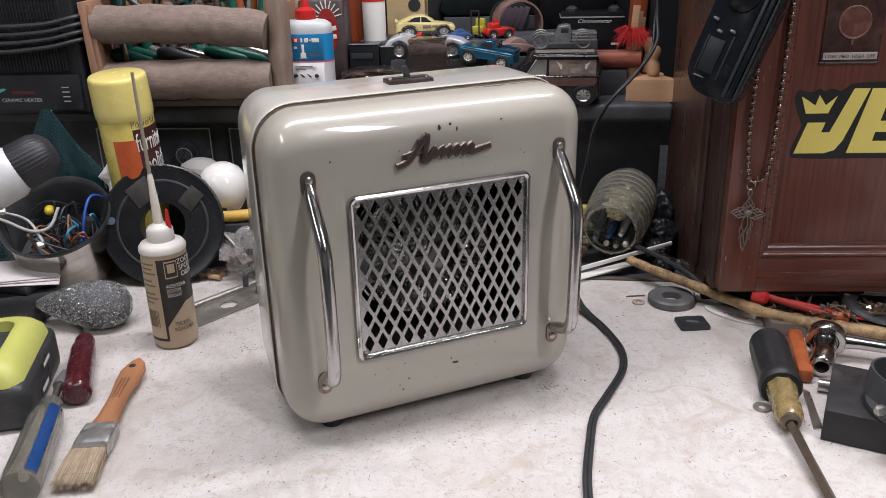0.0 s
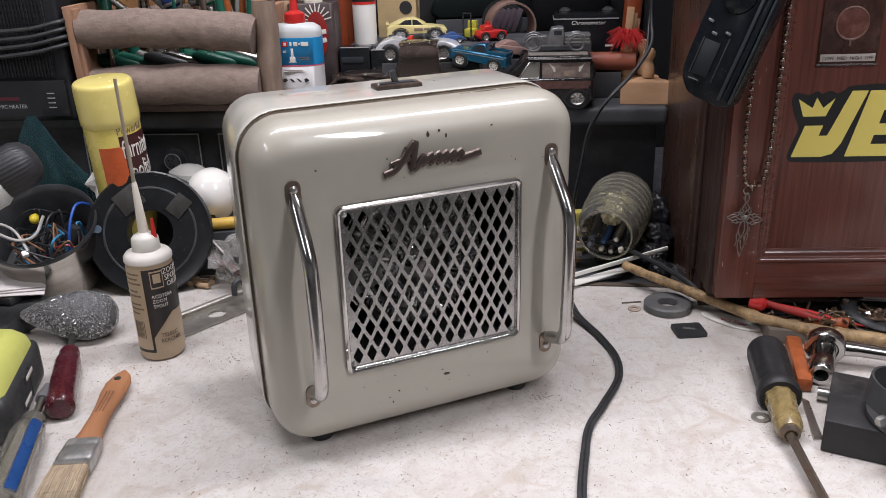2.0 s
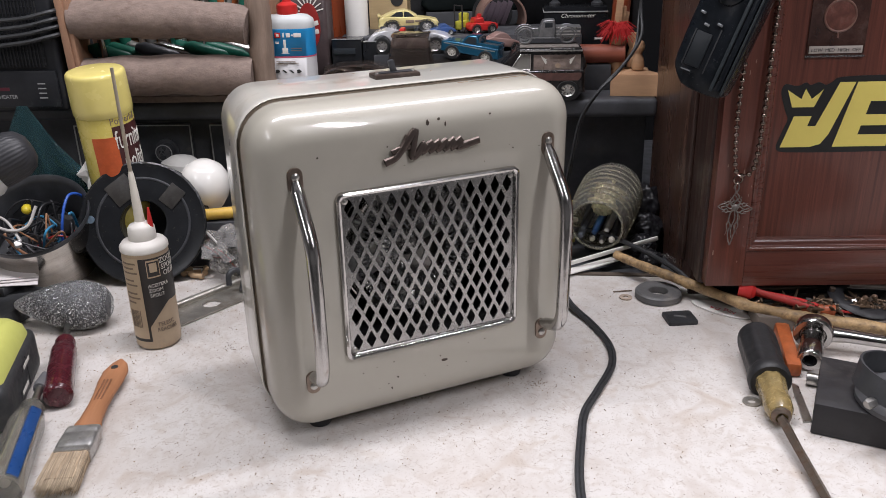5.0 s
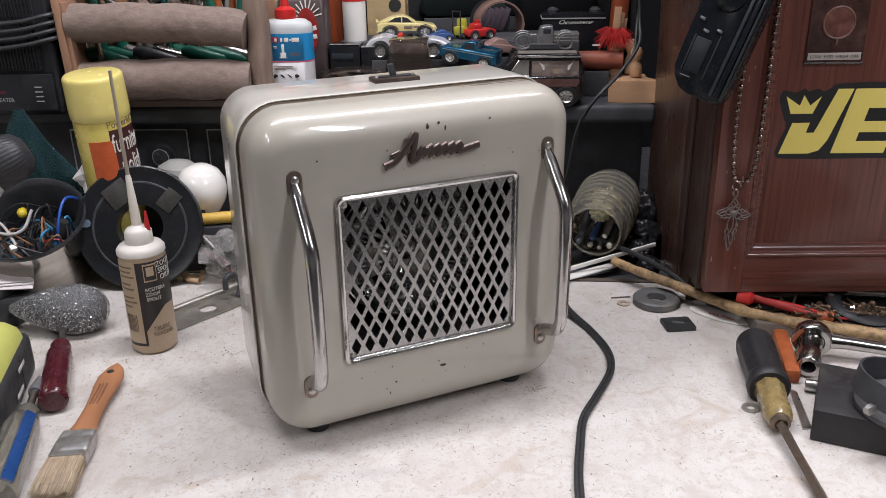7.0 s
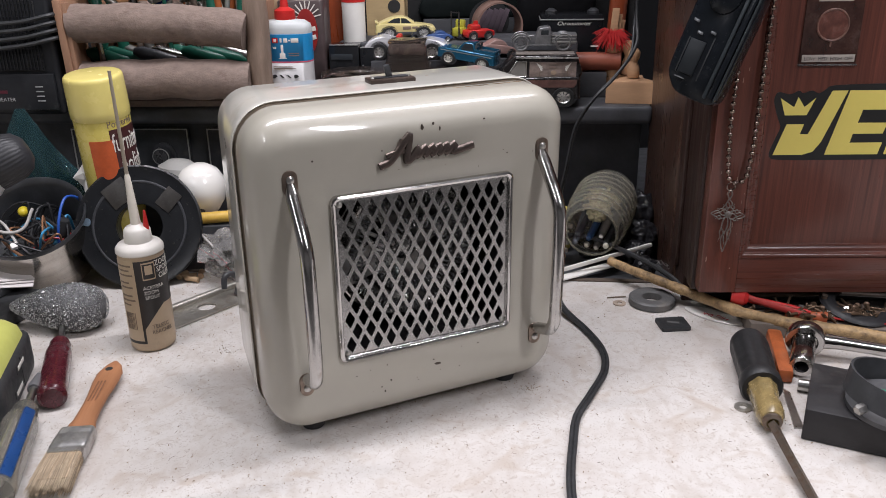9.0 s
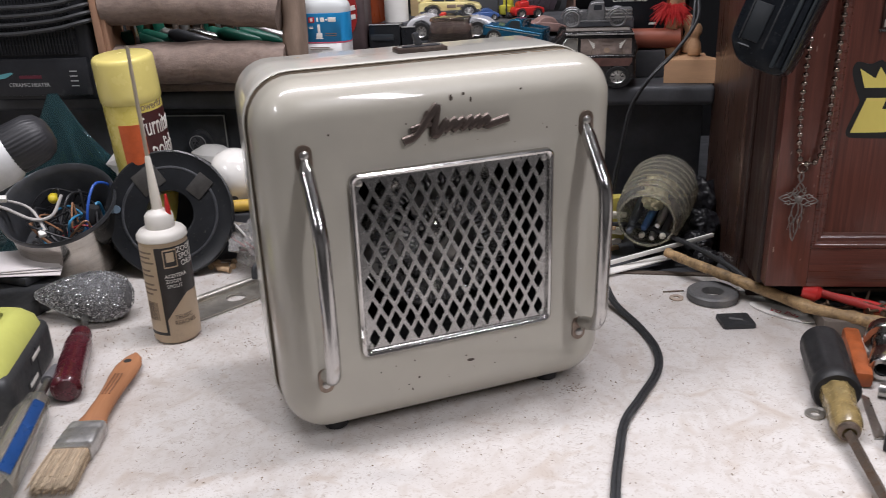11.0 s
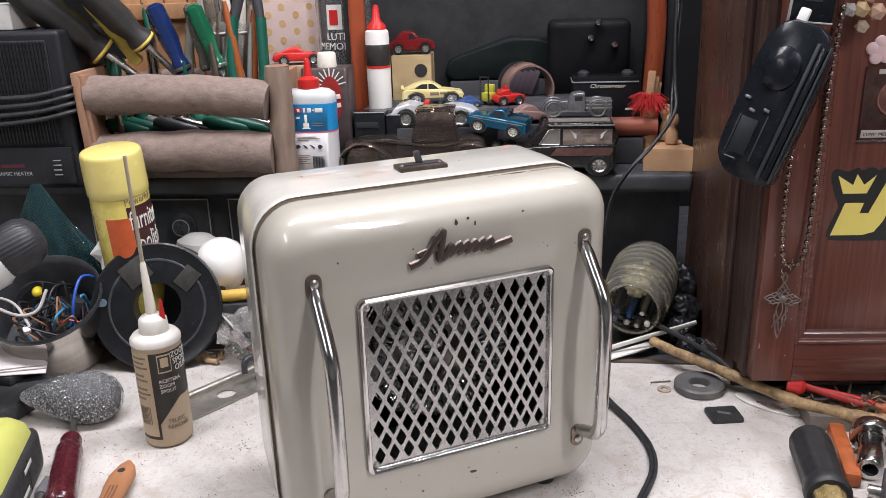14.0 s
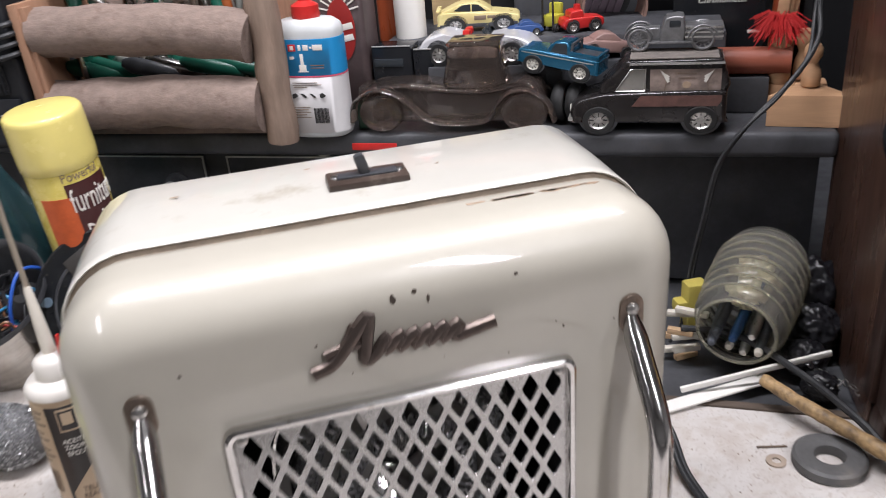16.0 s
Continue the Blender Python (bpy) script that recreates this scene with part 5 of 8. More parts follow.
part("shell", jout, mk("jar_plastic", (0.97, 0.95, 0.87), 0.10, var=0.02, scale=30, trans=0.93, ior=1.10, coat=0.6, bump=0.05, bscale=120), jar, "clear yellowish ribbed shell", sharp=60)
for k in range(7):
    part("rib", sweep([((0.0414 + 0.0010 * min(k, 3)) * math.cos(a), (0.0414 + 0.0010 * min(k, 3)) * math.sin(a), 0.0155 + k * 0.0115) for a in np.linspace(0, 6.283, 49)[:-1]], 0.0013, 8, closed=True), jar_rib, jar, "pale raised rib")
part("lip", sweep([(0.0352 * math.cos(a), 0.0352 * math.sin(a), 0.001) for a in np.linspace(0, 6.283, 49)[:-1]], 0.0016, 8, closed=True), jar_rib, jar, "thick pale lip")
jr = random.Random(3)
for k, (x, y, mt) in enumerate(((-0.020, -0.020, 0), (-0.006, -0.026, 1), (0.008, -0.027, 0), (0.022, -0.018, 2), (0.004, -0.013, 3), (-0.012, -0.010, 1), (0.018, -0.006, 0))):
    mts = (mk("pen_black", (0.03, 0.035, 0.04), 0.4), steel, mk("pen_grey", (0.10, 0.11, 0.13), 0.4), mk("pen_blue", (0.015, 0.05, 0.13), 0.4))
    pen = thing("marker_pen", JM @ pose(x, y, 0.004 + 0.004 * (k % 3), jr.uniform(-4, 4), jr.uniform(-4, 4), 0), "dark slim marker standing in the clear jar", "marker", "markers in the jar")
    part("barrel", lathe([(0, 0), (0.0035, 0.0005), (0.0048, 0.004), (0.0048, 0.085), (0, 0.086)], 16), mts[mt], pen)
    part("end", lathe([(0, -0.0045), (0.003, -0.004), (0.0042, -0.001), (0.0036, 0.001)], 16), cream if k in (0, 2) else mts[mt], pen)
solo("paper_scrap", crumple(0.015, 2.2, 0.8, 0.5, 4), mk("paper_cream", (0.74, 0.69, 0.48), 0.7, var=0.1), JM @ pose(0.004, -0.004, 0.062), "crumpled cream paper inside the jar", "paper", sharp=60)
solo("paper_scrap", crumple(0.012, 6.1, 0.8, 0.5, 4), bpy.data.materials["paper_cream"], JM @ pose(0.004, 0.000, 0.034), "crumpled cream paper inside the jar", "paper", sharp=60)
for k, (x, y, r, s) in enumerate(((0.314, 1.040, 0.024, 0.9), (0.300, 1.005, 0.018, 0.8), (0.318, 1.075, 0.026, 1.3), (0.305, 0.968, 0.014, 0.8), (0.250, 1.030, 0.017, 0.45))):
    solo("black_rag", crumple(r, 12.4 + k, s, 0.20, 5), mk("rag_black", (0.009, 0.009, 0.011), 0.36, var=0.3, scale=60), pose(x, y, 0.0), "crumpled shiny black plastic wrap on the bench", "wrap", "black wraps", sharp=60)
pk_r = random.Random(14)
for k in range(9):
    solo("wood_scrap", box(pk_r.uniform(0.020, 0.034), 0.006, 0.005, 0.001, (0, 0, 0.0025)), cream if k % 3 else bpy.data.materials["pale_wood"], pose(0.203 + pk_r.uniform(-0.010, 0.010), 1.022 + pk_r.uniform(-0.012, 0.012), 0.0004 + 0.0054 * k, 0, 0, pk_r.uniform(-30, 30)), "pale scrap of wood in a small pile", "wood scrap", "pile of wood scraps")
yb = thing("plastic_clip", pose(0.2170, 1.0640, 0.0, 0, 0, 20), "yellow plastic clip standing behind the jar", "clip")
part("jaw", box(0.020, 0.016, 0.056, 0.003, (0, 0, 0.028)), mk("clip_yellow", (0.50, 0.42, 0.10), 0.4, var=0.1, scale=60), yb)
part("lug", box(0.030, 0.014, 0.012, 0.003, (-0.004, 0, 0.034)), bpy.data.materials["clip_yellow"], yb)
ch = [(0.294 + 0.004 * i + 0.002 * math.sin(i), 0.985 - 0.003 * i + 0.003 * math.cos(i * 1.7), 0.024 - 0.0010 * i) for i in range(12)]
chain = thing("small_chain", pose(0, 0, 0), "small tangled steel chain on black wrap", "chain")
for i, p in enumerate(ch):
    part("link", sweep([(0.0032 * math.cos(a), 0.0020 * math.sin(a), 0) for a in np.linspace(0, 6.283, 13)[:-1]], 0.0006, 6, closed=True), steel, chain, "", pose(*p, 60 * (i % 2), 20, 40 * i))

# clutter under the cabinet
sg = thing("warning_tag", pose(0.353, 0.851, 0.0008, 0, 0, -42), "white oval tag with red print", "tag")
part("card", prism([(0.034 * math.cos(a), 0.0125 * math.sin(a)) for a in np.linspace(0, 6.283, 33)[:-1]], 0, 0.0010), white_plastic, sg)
letters("DA", 0.0085, mk("ink_red", (0.48, 0.03, 0.05), 0.5, var=0.05), sg, pose(-0.006, 0.000, 0.0011, 0, 0, 180), 0, 0.0001)
letters("HIG", 0.0085, bpy.data.materials["ink_red"], sg, pose(0.010, 0.002, 0.0011, 0, 0, 170), 0, 0.0001)
solo("white_scrap", prism([(-0.012, -0.006), (0.010, -0.008), (0.014, 0.004), (0.002, 0.009), (-0.010, 0.007)], 0, 0.003, 0.001), white_plastic, pose(0.334, 0.905, 0.0003), "torn white plastic scrap by the cabinet", "scrap")
tw = thing("pliers", axis((0.3700, 0.8380, 0.0300), (0.4160, 0.8170, 0.0240)), "red handled pliers lying under the stick", "pliers")
part("joint", lathe([(0, -0.006), (0.0075, -0.005), (0.0085, 0.000), (0.0085, 0.008), (0.005, 0.012)], 16), red_plastic, tw, "red plastic collar")
part("grip", sweep([(0, 0, 0.010), (0.002, 0, 0.030), (0.005, 0, 0.055), (0.004, 0, 0.075)], [0.0038, 0.0042, 0.0040, 0.0030], 12, flat=0.7), red_plastic, tw, "red plastic grip")
part("grip", sweep([(0, 0.002, 0.010), (-0.004, 0.002, 0.030), (-0.007, 0.002, 0.052), (-0.008, 0.002, 0.070)], [0.0034, 0.0038, 0.0036, 0.0030], 12, flat=0.7), mk("pink_red", (0.38, 0.04, 0.035), 0.4, var=0.15), tw, "red plastic grip")
cr = random.Random(21)

solo("grey_rod", sweep([(0.3440, 0.8580, 0.0310), (0.4350, 0.8550, 0.0290), (0.64, 0.822, 0.026)], 0.0038, 10), steel, pose(0, 0, 0), "grey steel rod beside the cabinet", "rod")
solo("grey_rod", sweep([(0.3860, 0.8450, 0.0280), (0.4440, 0.8480, 0.0260), (0.5160, 0.8530, 0.0260)], 0.0028, 10), rusty, pose(0, 0, 0), "rusty thin rod beside the cabinet", "rod")
solo("paper_sheet", prism([(-0.050, -0.006), (0.02, -0.013), (0.10, -0.022), (0.20, -0.03), (0.20, 0.022), (-0.05, 0.026)], 0, 0.0150, 0.002), mk("grey_paper", (0.15, 0.125, 0.105), 0.8, var=0.2, scale=30), pose(0.425, 0.806, 0.0003, 0, 0, -3), "grimy grey wad of paper under screws", "paper")
arc = thing("black_flange", pose(0.4930, 0.8230, 0.0240, 10, 4, 0), "black curved metal flange ring", "flange")
pts = [(0.030 * math.cos(a), 0.030 * math.sin(a), 0.0) for a in np.linspace(1.2, 5.6, 26)]
part("ring", sweep(pts, 0.0085, 8, flat=0.5), mk("flange_black", (0.016, 0.016, 0.018), 0.5, var=0.3, scale=60), arc)
part("bolt", lathe([(0, 0), (0.003, 0), (0.003, 0.004), (0, 0.004)], 8), rusty, arc, "", pose(-0.034, 0.006, 0.003))
solo("wire_nut", lathe([(0.002, 0), (0.0050, 0), (0.0055, 0.006), (0.0045, 0.018), (0.003, 0.020), (0, 0.020)], 10), mk("orange_nut", (0.34, 0.085, 0.035), 0.4, var=0.1), axis((0.4310, 0.8040, 0.0200), (0.4200, 0.8120, 0.0200)), "orange wire nut in the clutter", "wire nut")
solo("wire_nut", lathe([(0.002, 0), (0.0065, 0), (0.0070, 0.005), (0.0050, 0.016), (0, 0.018)], 10), bpy.data.materials["orange_nut"], axis((0.4520, 0.8010, 0.0200), (0.4420, 0.8050, 0.0200)), "orange wire nut in the clutter", "wire nut")
brassy = mk("old_brass", (0.15, 0.10, 0.065), 0.45, 0.6, var=0.35, scale=120, dirt=(0.06, 0.04, 0.03), amount=0.3, dscale=100)
screw_bm = lathe([(0, 0), (0.0034, 0.0003), (0.0036, 0.0016), (0.0015, 0.003), (0.0014, 0.016), (0.0004, 0.020), (0, 0.020)], 10)
screw_me = finish("screw", screw_bm, brassy)
for k in range(95):
    x, y = cr.choice((cr.uniform(0.405, 0.56), cr.gauss(0.450, 0.022))), cr.uniform(0.802, 0.828)
    ob = new("screw", screw_me if k % 3 else screw_me)
    ob.matrix_basis = pose(x, y, cr.uniform(0.0175, 0.0240), cr.uniform(60, 115), cr.uniform(-30, 30), cr.uniform(0, 360))
    tagged(ob, "old brown screw in a heap of hardware", "screw", "heap of screws")
for k in range(22):
    solo("steel_nut", lathe([(0.002, 0), (0.0045, 0), (0.0045, 0.0035), (0.002, 0.0035), (0.002, 0)], 6), cr.choice((rusty, steel, brassy)), pose(cr.uniform(0.40, 0.56), cr.uniform(0.802, 0.828), 0.0175 + cr.uniform(0, 0.004), cr.uniform(-40, 40), cr.uniform(-40, 40), 0), "small old hex nut in a heap of hardware", "nut", "heap of nuts")
solo("red_wire", sweep(spline([(0.43, 0.812, 0.020), (0.46, 0.800, 0.020), (0.50, 0.79, 0.018), (0.56, 0.785, 0.018)], 6), 0.0013, 8), wmats[3], pose(0, 0, 0), "red wire in the clutter", "wire", "wires on the bench")
solo("blue_sleeve", sweep([(0.4150, 0.8250, 0.0210), (0.4270, 0.8160, 0.0210)], 0.0026, 10), mk("dark_blue", (0.02, 0.04, 0.14), 0.4), pose(0, 0, 0), "dark blue plastic sleeve in the clutter", "sleeve")

# crumbs and wood dust
bm = bmesh.new()
dr_ = random.Random(8)
PATCHES = ((0.136, 0.707, 0.005, 0.003), (-0.163, 0.795, 0.007, 0.005), (0.05, 0.635, 0.060, 0.020), (0.14, 0.71, 0.030, 0.018), (-0.10, 0.60, 0.035, 0.020), (-0.36, 0.80, 0.035, 0.030), (0.25, 0.90, 0.020, 0.008), (0.345, 0.655, 0.012, 0.012))
for k in range(1900):
    if dr_.random() < 0.16:
        px_, py_, sx_, sy_ = PATCHES[k % len(PATCHES)]
        x, y = dr_.gauss(px_, sx_), dr_.gauss(py_, sy_)
    elif dr_.random() < 0.45:
        x, y = dr_.gauss(-0.28, 0.10), dr_.gauss(0.86, 0.08)
    else:
        x, y = dr_.uniform(-0.5, 0.6), dr_.uniform(0.40, 0.95)
    s = dr_.uniform(0.00015, 0.00045)
    a = dr_.uniform(0, 6.283)
    l = dr_.uniform(1, 2.6)
    c, n = math.cos(a), math.sin(a)
    q = [bm.verts.new((x + c * u * s * l - n * v * s, y + n * u * s * l + c * v * s, 0.0003 + (0.0006 if u > 0 else 0))) for u, v in ((-1, -1), (1, -0.5), (1, 0.6), (-1, 1))]
    t = bm.verts.new((x, y, 0.0013))
    for i in range(4):
        bm.faces.new((q[i], q[(i + 1) % 4], t))
tagged(part("crumbs", bm, mk("crumb", (0.40, 0.30, 0.21), 0.8, var=0.3, island=0.8)), "brown crumbs and wood dust on the bench", "debris", kind="stuff")

bm = bmesh.new()
fb = random.Random(77)
for k in range(1500):
    x, y = fb.uniform(-0.45, 0.55), fb.uniform(0.44, 0.90)
    a, ln, w, bend = fb.uniform(0, 6.283), fb.uniform(0.0010, 0.0042) * fb.choice((0.6, 1.0, 1.0, 1.5)), fb.uniform(0.00012, 0.00030), fb.uniform(-0.5, 0.5)
    line = [(x, y), (x + ln * 0.5 * math.cos(a), y + ln * 0.5 * math.sin(a)), (x + ln * 0.5 * (math.cos(a) + math.cos(a + bend)), y + ln * 0.5 * (math.sin(a) + math.sin(a + bend)))]
    nx, ny = -math.sin(a) * w, math.cos(a) * w
    lo = [bm.verts.new((u - nx * g, v - ny * g, 0.00022)) for (u, v), g in zip(line, (0.4, 1, 0.4))]
    hi = [bm.verts.new((u + nx * g, v + ny * g, 0.00030)) for (u, v), g in zip(line, (0.4, 1, 0.4))]
    for i in range(2):
        bm.faces.new((lo[i], lo[i + 1], hi[i + 1], hi[i]))
tagged(part("fibre", bm, mk("fibre_mark", (0.30, 0.255, 0.22), 0.8, var=0.3, island=0.7), bench, "short dark fibres and scratches pressed into the top"), kind="stuff")

# ---- things on the shelf ----
ST = 0.1785
bark_brown = mk("bark", (0.217, 0.162, 0.136), 0.85, var=0.20, scale=1.0, stretch=(75, 130, 130), bump=0.8, bscale=2.6, dirt=(0.115, 0.075, 0.058), amount=0.24, dscale=0.55)
bark_up = mk("bark_upright", (0.23, 0.165, 0.125), 0.75, var=0.3, scale=1.0, stretch=(70, 70, 12), bump=0.4, bscale=3.0, dirt=(0.12, 0.08, 0.055), amount=0.25, dscale=0.5)
cut_wood = wood("cut_wood", (0.306, 0.17, 0.106), 0.7, 0, (60, 60, 10), 0.25, (0.25, 0.15, 0.09), 0.25)

tote = thing("tool_tote", pose(-0.293, 1.128, ST, 0, 0, -4) @ Matrix.Diagonal((0.97, 1, 1.02, 1)), "rustic tool tote made of branches and planks", "tool tote")


def log_rail(y, z, r, seed, sag=0.0):
    n = 24
    pts = [(-0.116 + 0.232 * i / n, y + 0.002 * math.sin(i * 0.4 + seed), z + 0.0055 * math.cos((i / n - 0.5) * 2.2) - sag * (i / n) ** 2 + 0.001 * math.sin(i * 0.9 + seed)) for i in range(n + 1)]
    return sweep(pts, [r * (1 + 0.012 * math.sin(i * 0.7 + seed) + 0.006 * math.sin(i * 1.9)) for i in range(n + 1)], 22)


part("log_rail", log_rail(0.0, 0.107, 0.0235, 1.0, 0.009), bark_brown, tote, "grey-brown branch with bark", sharp=60)
part("log_rail", log_rail(0.0, 0.036, 0.0250, 2.5), bark_brown, tote, "grey-brown branch with bark", sharp=60)
part("log_rail", log_rail(0.118, 0.100, 0.022, 4.0), bark_brown, tote, "grey-brown branch with bark", sharp=60)
part("log_rail", log_rail(0.118, 0.036, 0.023, 5.0), bark_brown, tote, "grey-brown branch with bark", sharp=60)
part("end_plank", box(0.010, 0.150, 0.140, 0.0015, (-0.1205, 0.055, 0.0705), (0, -2, 0)), cut_wood, tote, "pale split wooden end")
part("end_plank", box(0.006, 0.014, 0.136, 0.0012, (-0.1125, -0.010, 0.069), (0, -2, 0)), cut_wood, tote, "pale split wooden end")
n = 12
part("end_post", sweep([(0.128 + 0.001 * math.sin(i), 0.004, 0.001 + 0.140 * i / n) for i in range(n + 1)], [0.0155 * (1 + 0.05 * math.sin(i * 1.4)) for i in range(n + 1)], 18), bark_up, tote, "upright branch post with a sawn end")
part("sawn_end", lathe([(0, 0.1412), (0.0145, 0.1410)], 20), cut_wood, tote, "", pose(0.128, 0.004, 0.0003))
part("end_plank", box(0.012, 0.110, 0.132, 0.0015, (0.128, 0.072, 0.066)), cut_wood, tote, "pale split wooden end")
part("bottom", box(0.236, 0.09, 0.008, 0.001, (0, 0.072, 0.0045)), bark_brown, tote)

grip_black = mk("grip_black", (0.028, 0.026, 0.025), 0.5, var=0.2, scale=60, dirt=(0.12, 0.11, 0.10), amount=0.2)
grip_yellow = mk("grip_yellow", (0.56, 0.42, 0.08), 0.45, var=0.1, scale=60, dirt=(0.4, 0.3, 0.1), amount=0.1)


# paler copy of steel: lamplight on the upturned shafts is put into the colour
steel_lit = mk("steel_lit", (0.80, 0.79, 0.77), 0.30, 1.0, var=0.08, scale=60)


def driver(p, q, length, r, grip, accent, label):
    """A screwdriver that stands in the tote: p the tip end of the handle, q on towards its butt."""
    m = axis(p, q)
    d = thing("screwdriver", m, label, "screwdriver", "screwdrivers in the tote")
    part("handle", fluted([(r * 0.75, 0, 0), (r * 0.95, 0.004, 0), (r * 0.9, 0.012, 0), (r * 0.72, 0.020, 0.3), (r, 0.040, 1), (r, length * 0.8, 1), (r * 0.95, length * 0.95, 0), (r * 0.5, length, 0)], 6, 0.1, 36), grip, d)
    part("band", lathe([(r * 0.93, 0.003), (r * 0.99, 0.005), (r * 0.95, 0.0075)], 24), accent, d, "thin coloured band")
    part("shaft", sweep([(0, 0, -0.085), (0, 0, 0.004)], r * 0.24, 10), steel_lit, d, "steel shaft, coloured paler for the lamp above")
    return d


driver((-0.394, 1.178, 0.338), (-0.463, 1.145, 0.410), 0.140, 0.0205, grip_black, grip_yellow, "screwdriver with fat black and yellow handle in tote")
driver((-0.344, 1.182, 0.347), (-0.389, 1.150, 0.411), 0.140, 0.0180, grip_black, grip_yellow, "screwdriver with fat black handle in tote")
tri = thing("utility_knife", axis((-0.361, 1.200, 0.322), (-0.428, 1.184, 0.427)), "yellow plastic handled tool in the tote", "hand tool")
part("handle", box(0.026, 0.014, 0.15, 0.005, (0, 0, 0.075)), grip_yellow, tri)
driver((-0.304, 1.195, 0.310), (-0.326, 1.192, 0.378), 0.090, 0.0125, mk("blue_acetate", (0.012, 0.030, 0.12), 0.2, var=0.2, coat=0.4, trans=0.2), steel, "screwdriver with translucent blue handle in tote")
driver((-0.256, 1.192, 0.312), (-0.276, 1.190, 0.374), 0.085, 0.0115, mk("green_acetate", (0.008, 0.11, 0.05), 0.25, var=0.2, coat=0.4, trans=0.15), steel, "screwdriver with translucent green handle in tote")
driver((-0.276, 1.205, 0.310), (-0.288, 1.205, 0.380), 0.085, 0.0090, mk("smoke_acetate", (0.14, 0.13, 0.11), 0.25, var=0.2, coat=0.4, trans=0.3), steel, "screwdriver with smoky clear handle in tote")
pl = thing("pliers", pose(-0.217, 1.190, 0.288, -8, 4, 0), "needle-nose pliers with dark green grips in the tote", "pliers")
green_grip = mk("green_grip", (0.008, 0.085, 0.055), 0.38, var=0.15, scale=60, dirt=(0.05, 0.12, 0.09), amount=0.1)
part("grip", sweep(spline([(-0.006, 0, -0.03), (-0.022, 0, 0.01), (-0.025, 0, 0.05), (-0.024, 0, 0.088)], 5), 0.0105, 14, flat=0.7), green_grip, pl, "dark green grip")
part("grip", sweep(spline([(0.008, 0, -0.03), (0.016, 0, 0.01), (0.014, 0, 0.05), (0.011, 0, 0.088)], 5), 0.0098, 14, flat=0.7), green_grip, pl, "dark green grip")
part("jaw", sweep([(0, 0, -0.03), (0, 0, -0.07)], [0.007, 0.003], 10), steel, pl)
part("print_bar", box(0.0030, 0.0006, 0.036, 0.0003, (0.0145, -0.0072, 0.050), (0, -3, 0)), ink_white, pl, "pale printed mark")
part("lever", sweep([(-0.023, 0.001, 0.084), (-0.014, 0.001, 0.125)], [0.0065, 0.0075], 10), black_metal, pl)
part("lever", sweep([(0.011, 0.001, 0.082), (0.004, 0.001, 0.122)], [0.0060, 0.0070], 10), black_metal, pl)
tr = random.Random(31)
tool_m = [chrome, steel, black_plastic, green_grip, grip_black, mk("orange_tool", (0.28, 0.075, 0.02), 0.45), mk("clear_tool", (0.35, 0.36, 0.33), 0.2, trans=0.4), rusty]
for k in range(30):
    x = -0.385 + 0.20 * (k % 15) / 15 + tr.uniform(-0.006, 0.006)
    y = tr.uniform(1.160, 1.225)
    h = tr.uniform(0.085, 0.215) if k > 6 else tr.uniform(0.08, 0.14)
    r = tr.uniform(0.003, 0.0085)
    tl = thing("hand_tool", pose(x, y, ST + 0.010, tr.uniform(-14, 6), tr.uniform(-10, 14), tr.uniform(0, 90)), "assorted slim hand tool standing in the tote", "hand tool", "tools in the tote")
    part("handle", sweep([(0, 0, h * 0.45), (0, 0, h * 0.5), (0, 0, h * 0.9), (0, 0, h)], [r * 0.7, r, r * 0.9, r * 0.5], 10, flat=tr.choice((0.5, 1.0))), tr.choice(tool_m), tl)
    part("shaft", sweep([(0, 0, 0), (0, 0, h * 0.47)], r * 0.4, 8), tr.choice((chrome, steel, rusty)), tl)
for k in range(9):
    x = -0.375 + 0.021 * k
    lt = thing("hand_tool", axis((x - 0.03, 1.165 + 0.01 * (k % 3), 0.252), (x + 0.03, 1.172, 0.236)), "hand tool lying in the tote", "hand tool", "tools in the tote")
    part("handle", sweep([(0, 0, 0), (0, 0, 0.01), (0, 0, 0.055), (0, 0, 0.066)], [0.004, 0.009, 0.0075, 0.003], 10, flat=0.7), (green_grip, green_grip, steel, black_plastic, chrome, green_grip)[k % 6], lt)

# crate, jar and clear handles behind the standing tools
crate = thing("wooden_crate", pose(-0.338, 1.262, ST, 0, 0, -4), "open crate of orange-brown boards behind the tools", "crate")
crate_wood = wood("crate_wood", (0.36, 0.19, 0.09), 0.6, 0, (50, 50, 6), 0.3, (0.20, 0.10, 0.05), 0.2)
for k in range(4):
    part("board", box(0.0305, 0.010, 0.262 - 0.012 * (k % 2), 0.0015, (-0.048 + 0.032 * k, 0, 0.130)), crate_wood, crate)
part("rail", box(0.132, 0.010, 0.020, 0.002, (0, -0.011, 0.205)), crate_wood, crate, "cross rail")
part("rail", box(0.132, 0.010, 0.020, 0.002, (0, -0.011, 0.060)), crate_wood, crate, "cross rail")
pjar = thing("plastic_jar", pose(-0.252, 1.262, ST, 0, 0, 0), "tall clear plastic jar holding pale tool handles", "jar")
part("wall", lathe([(0, 0.003), (0.034, 0.003), (0.0365, 0.008), (0.0370, 0.185), (0.0350, 0.190), (0.0360, 0.190), (0.0385, 0.186), (0.0380, 0.006), (0.034, 0.0), (0, 0.0)], 40), mk("jar_clear", (0.86, 0.86, 0.82), 0.10, var=0.03, trans=0.85, ior=1.3), pjar, "clear wall", sharp=60)
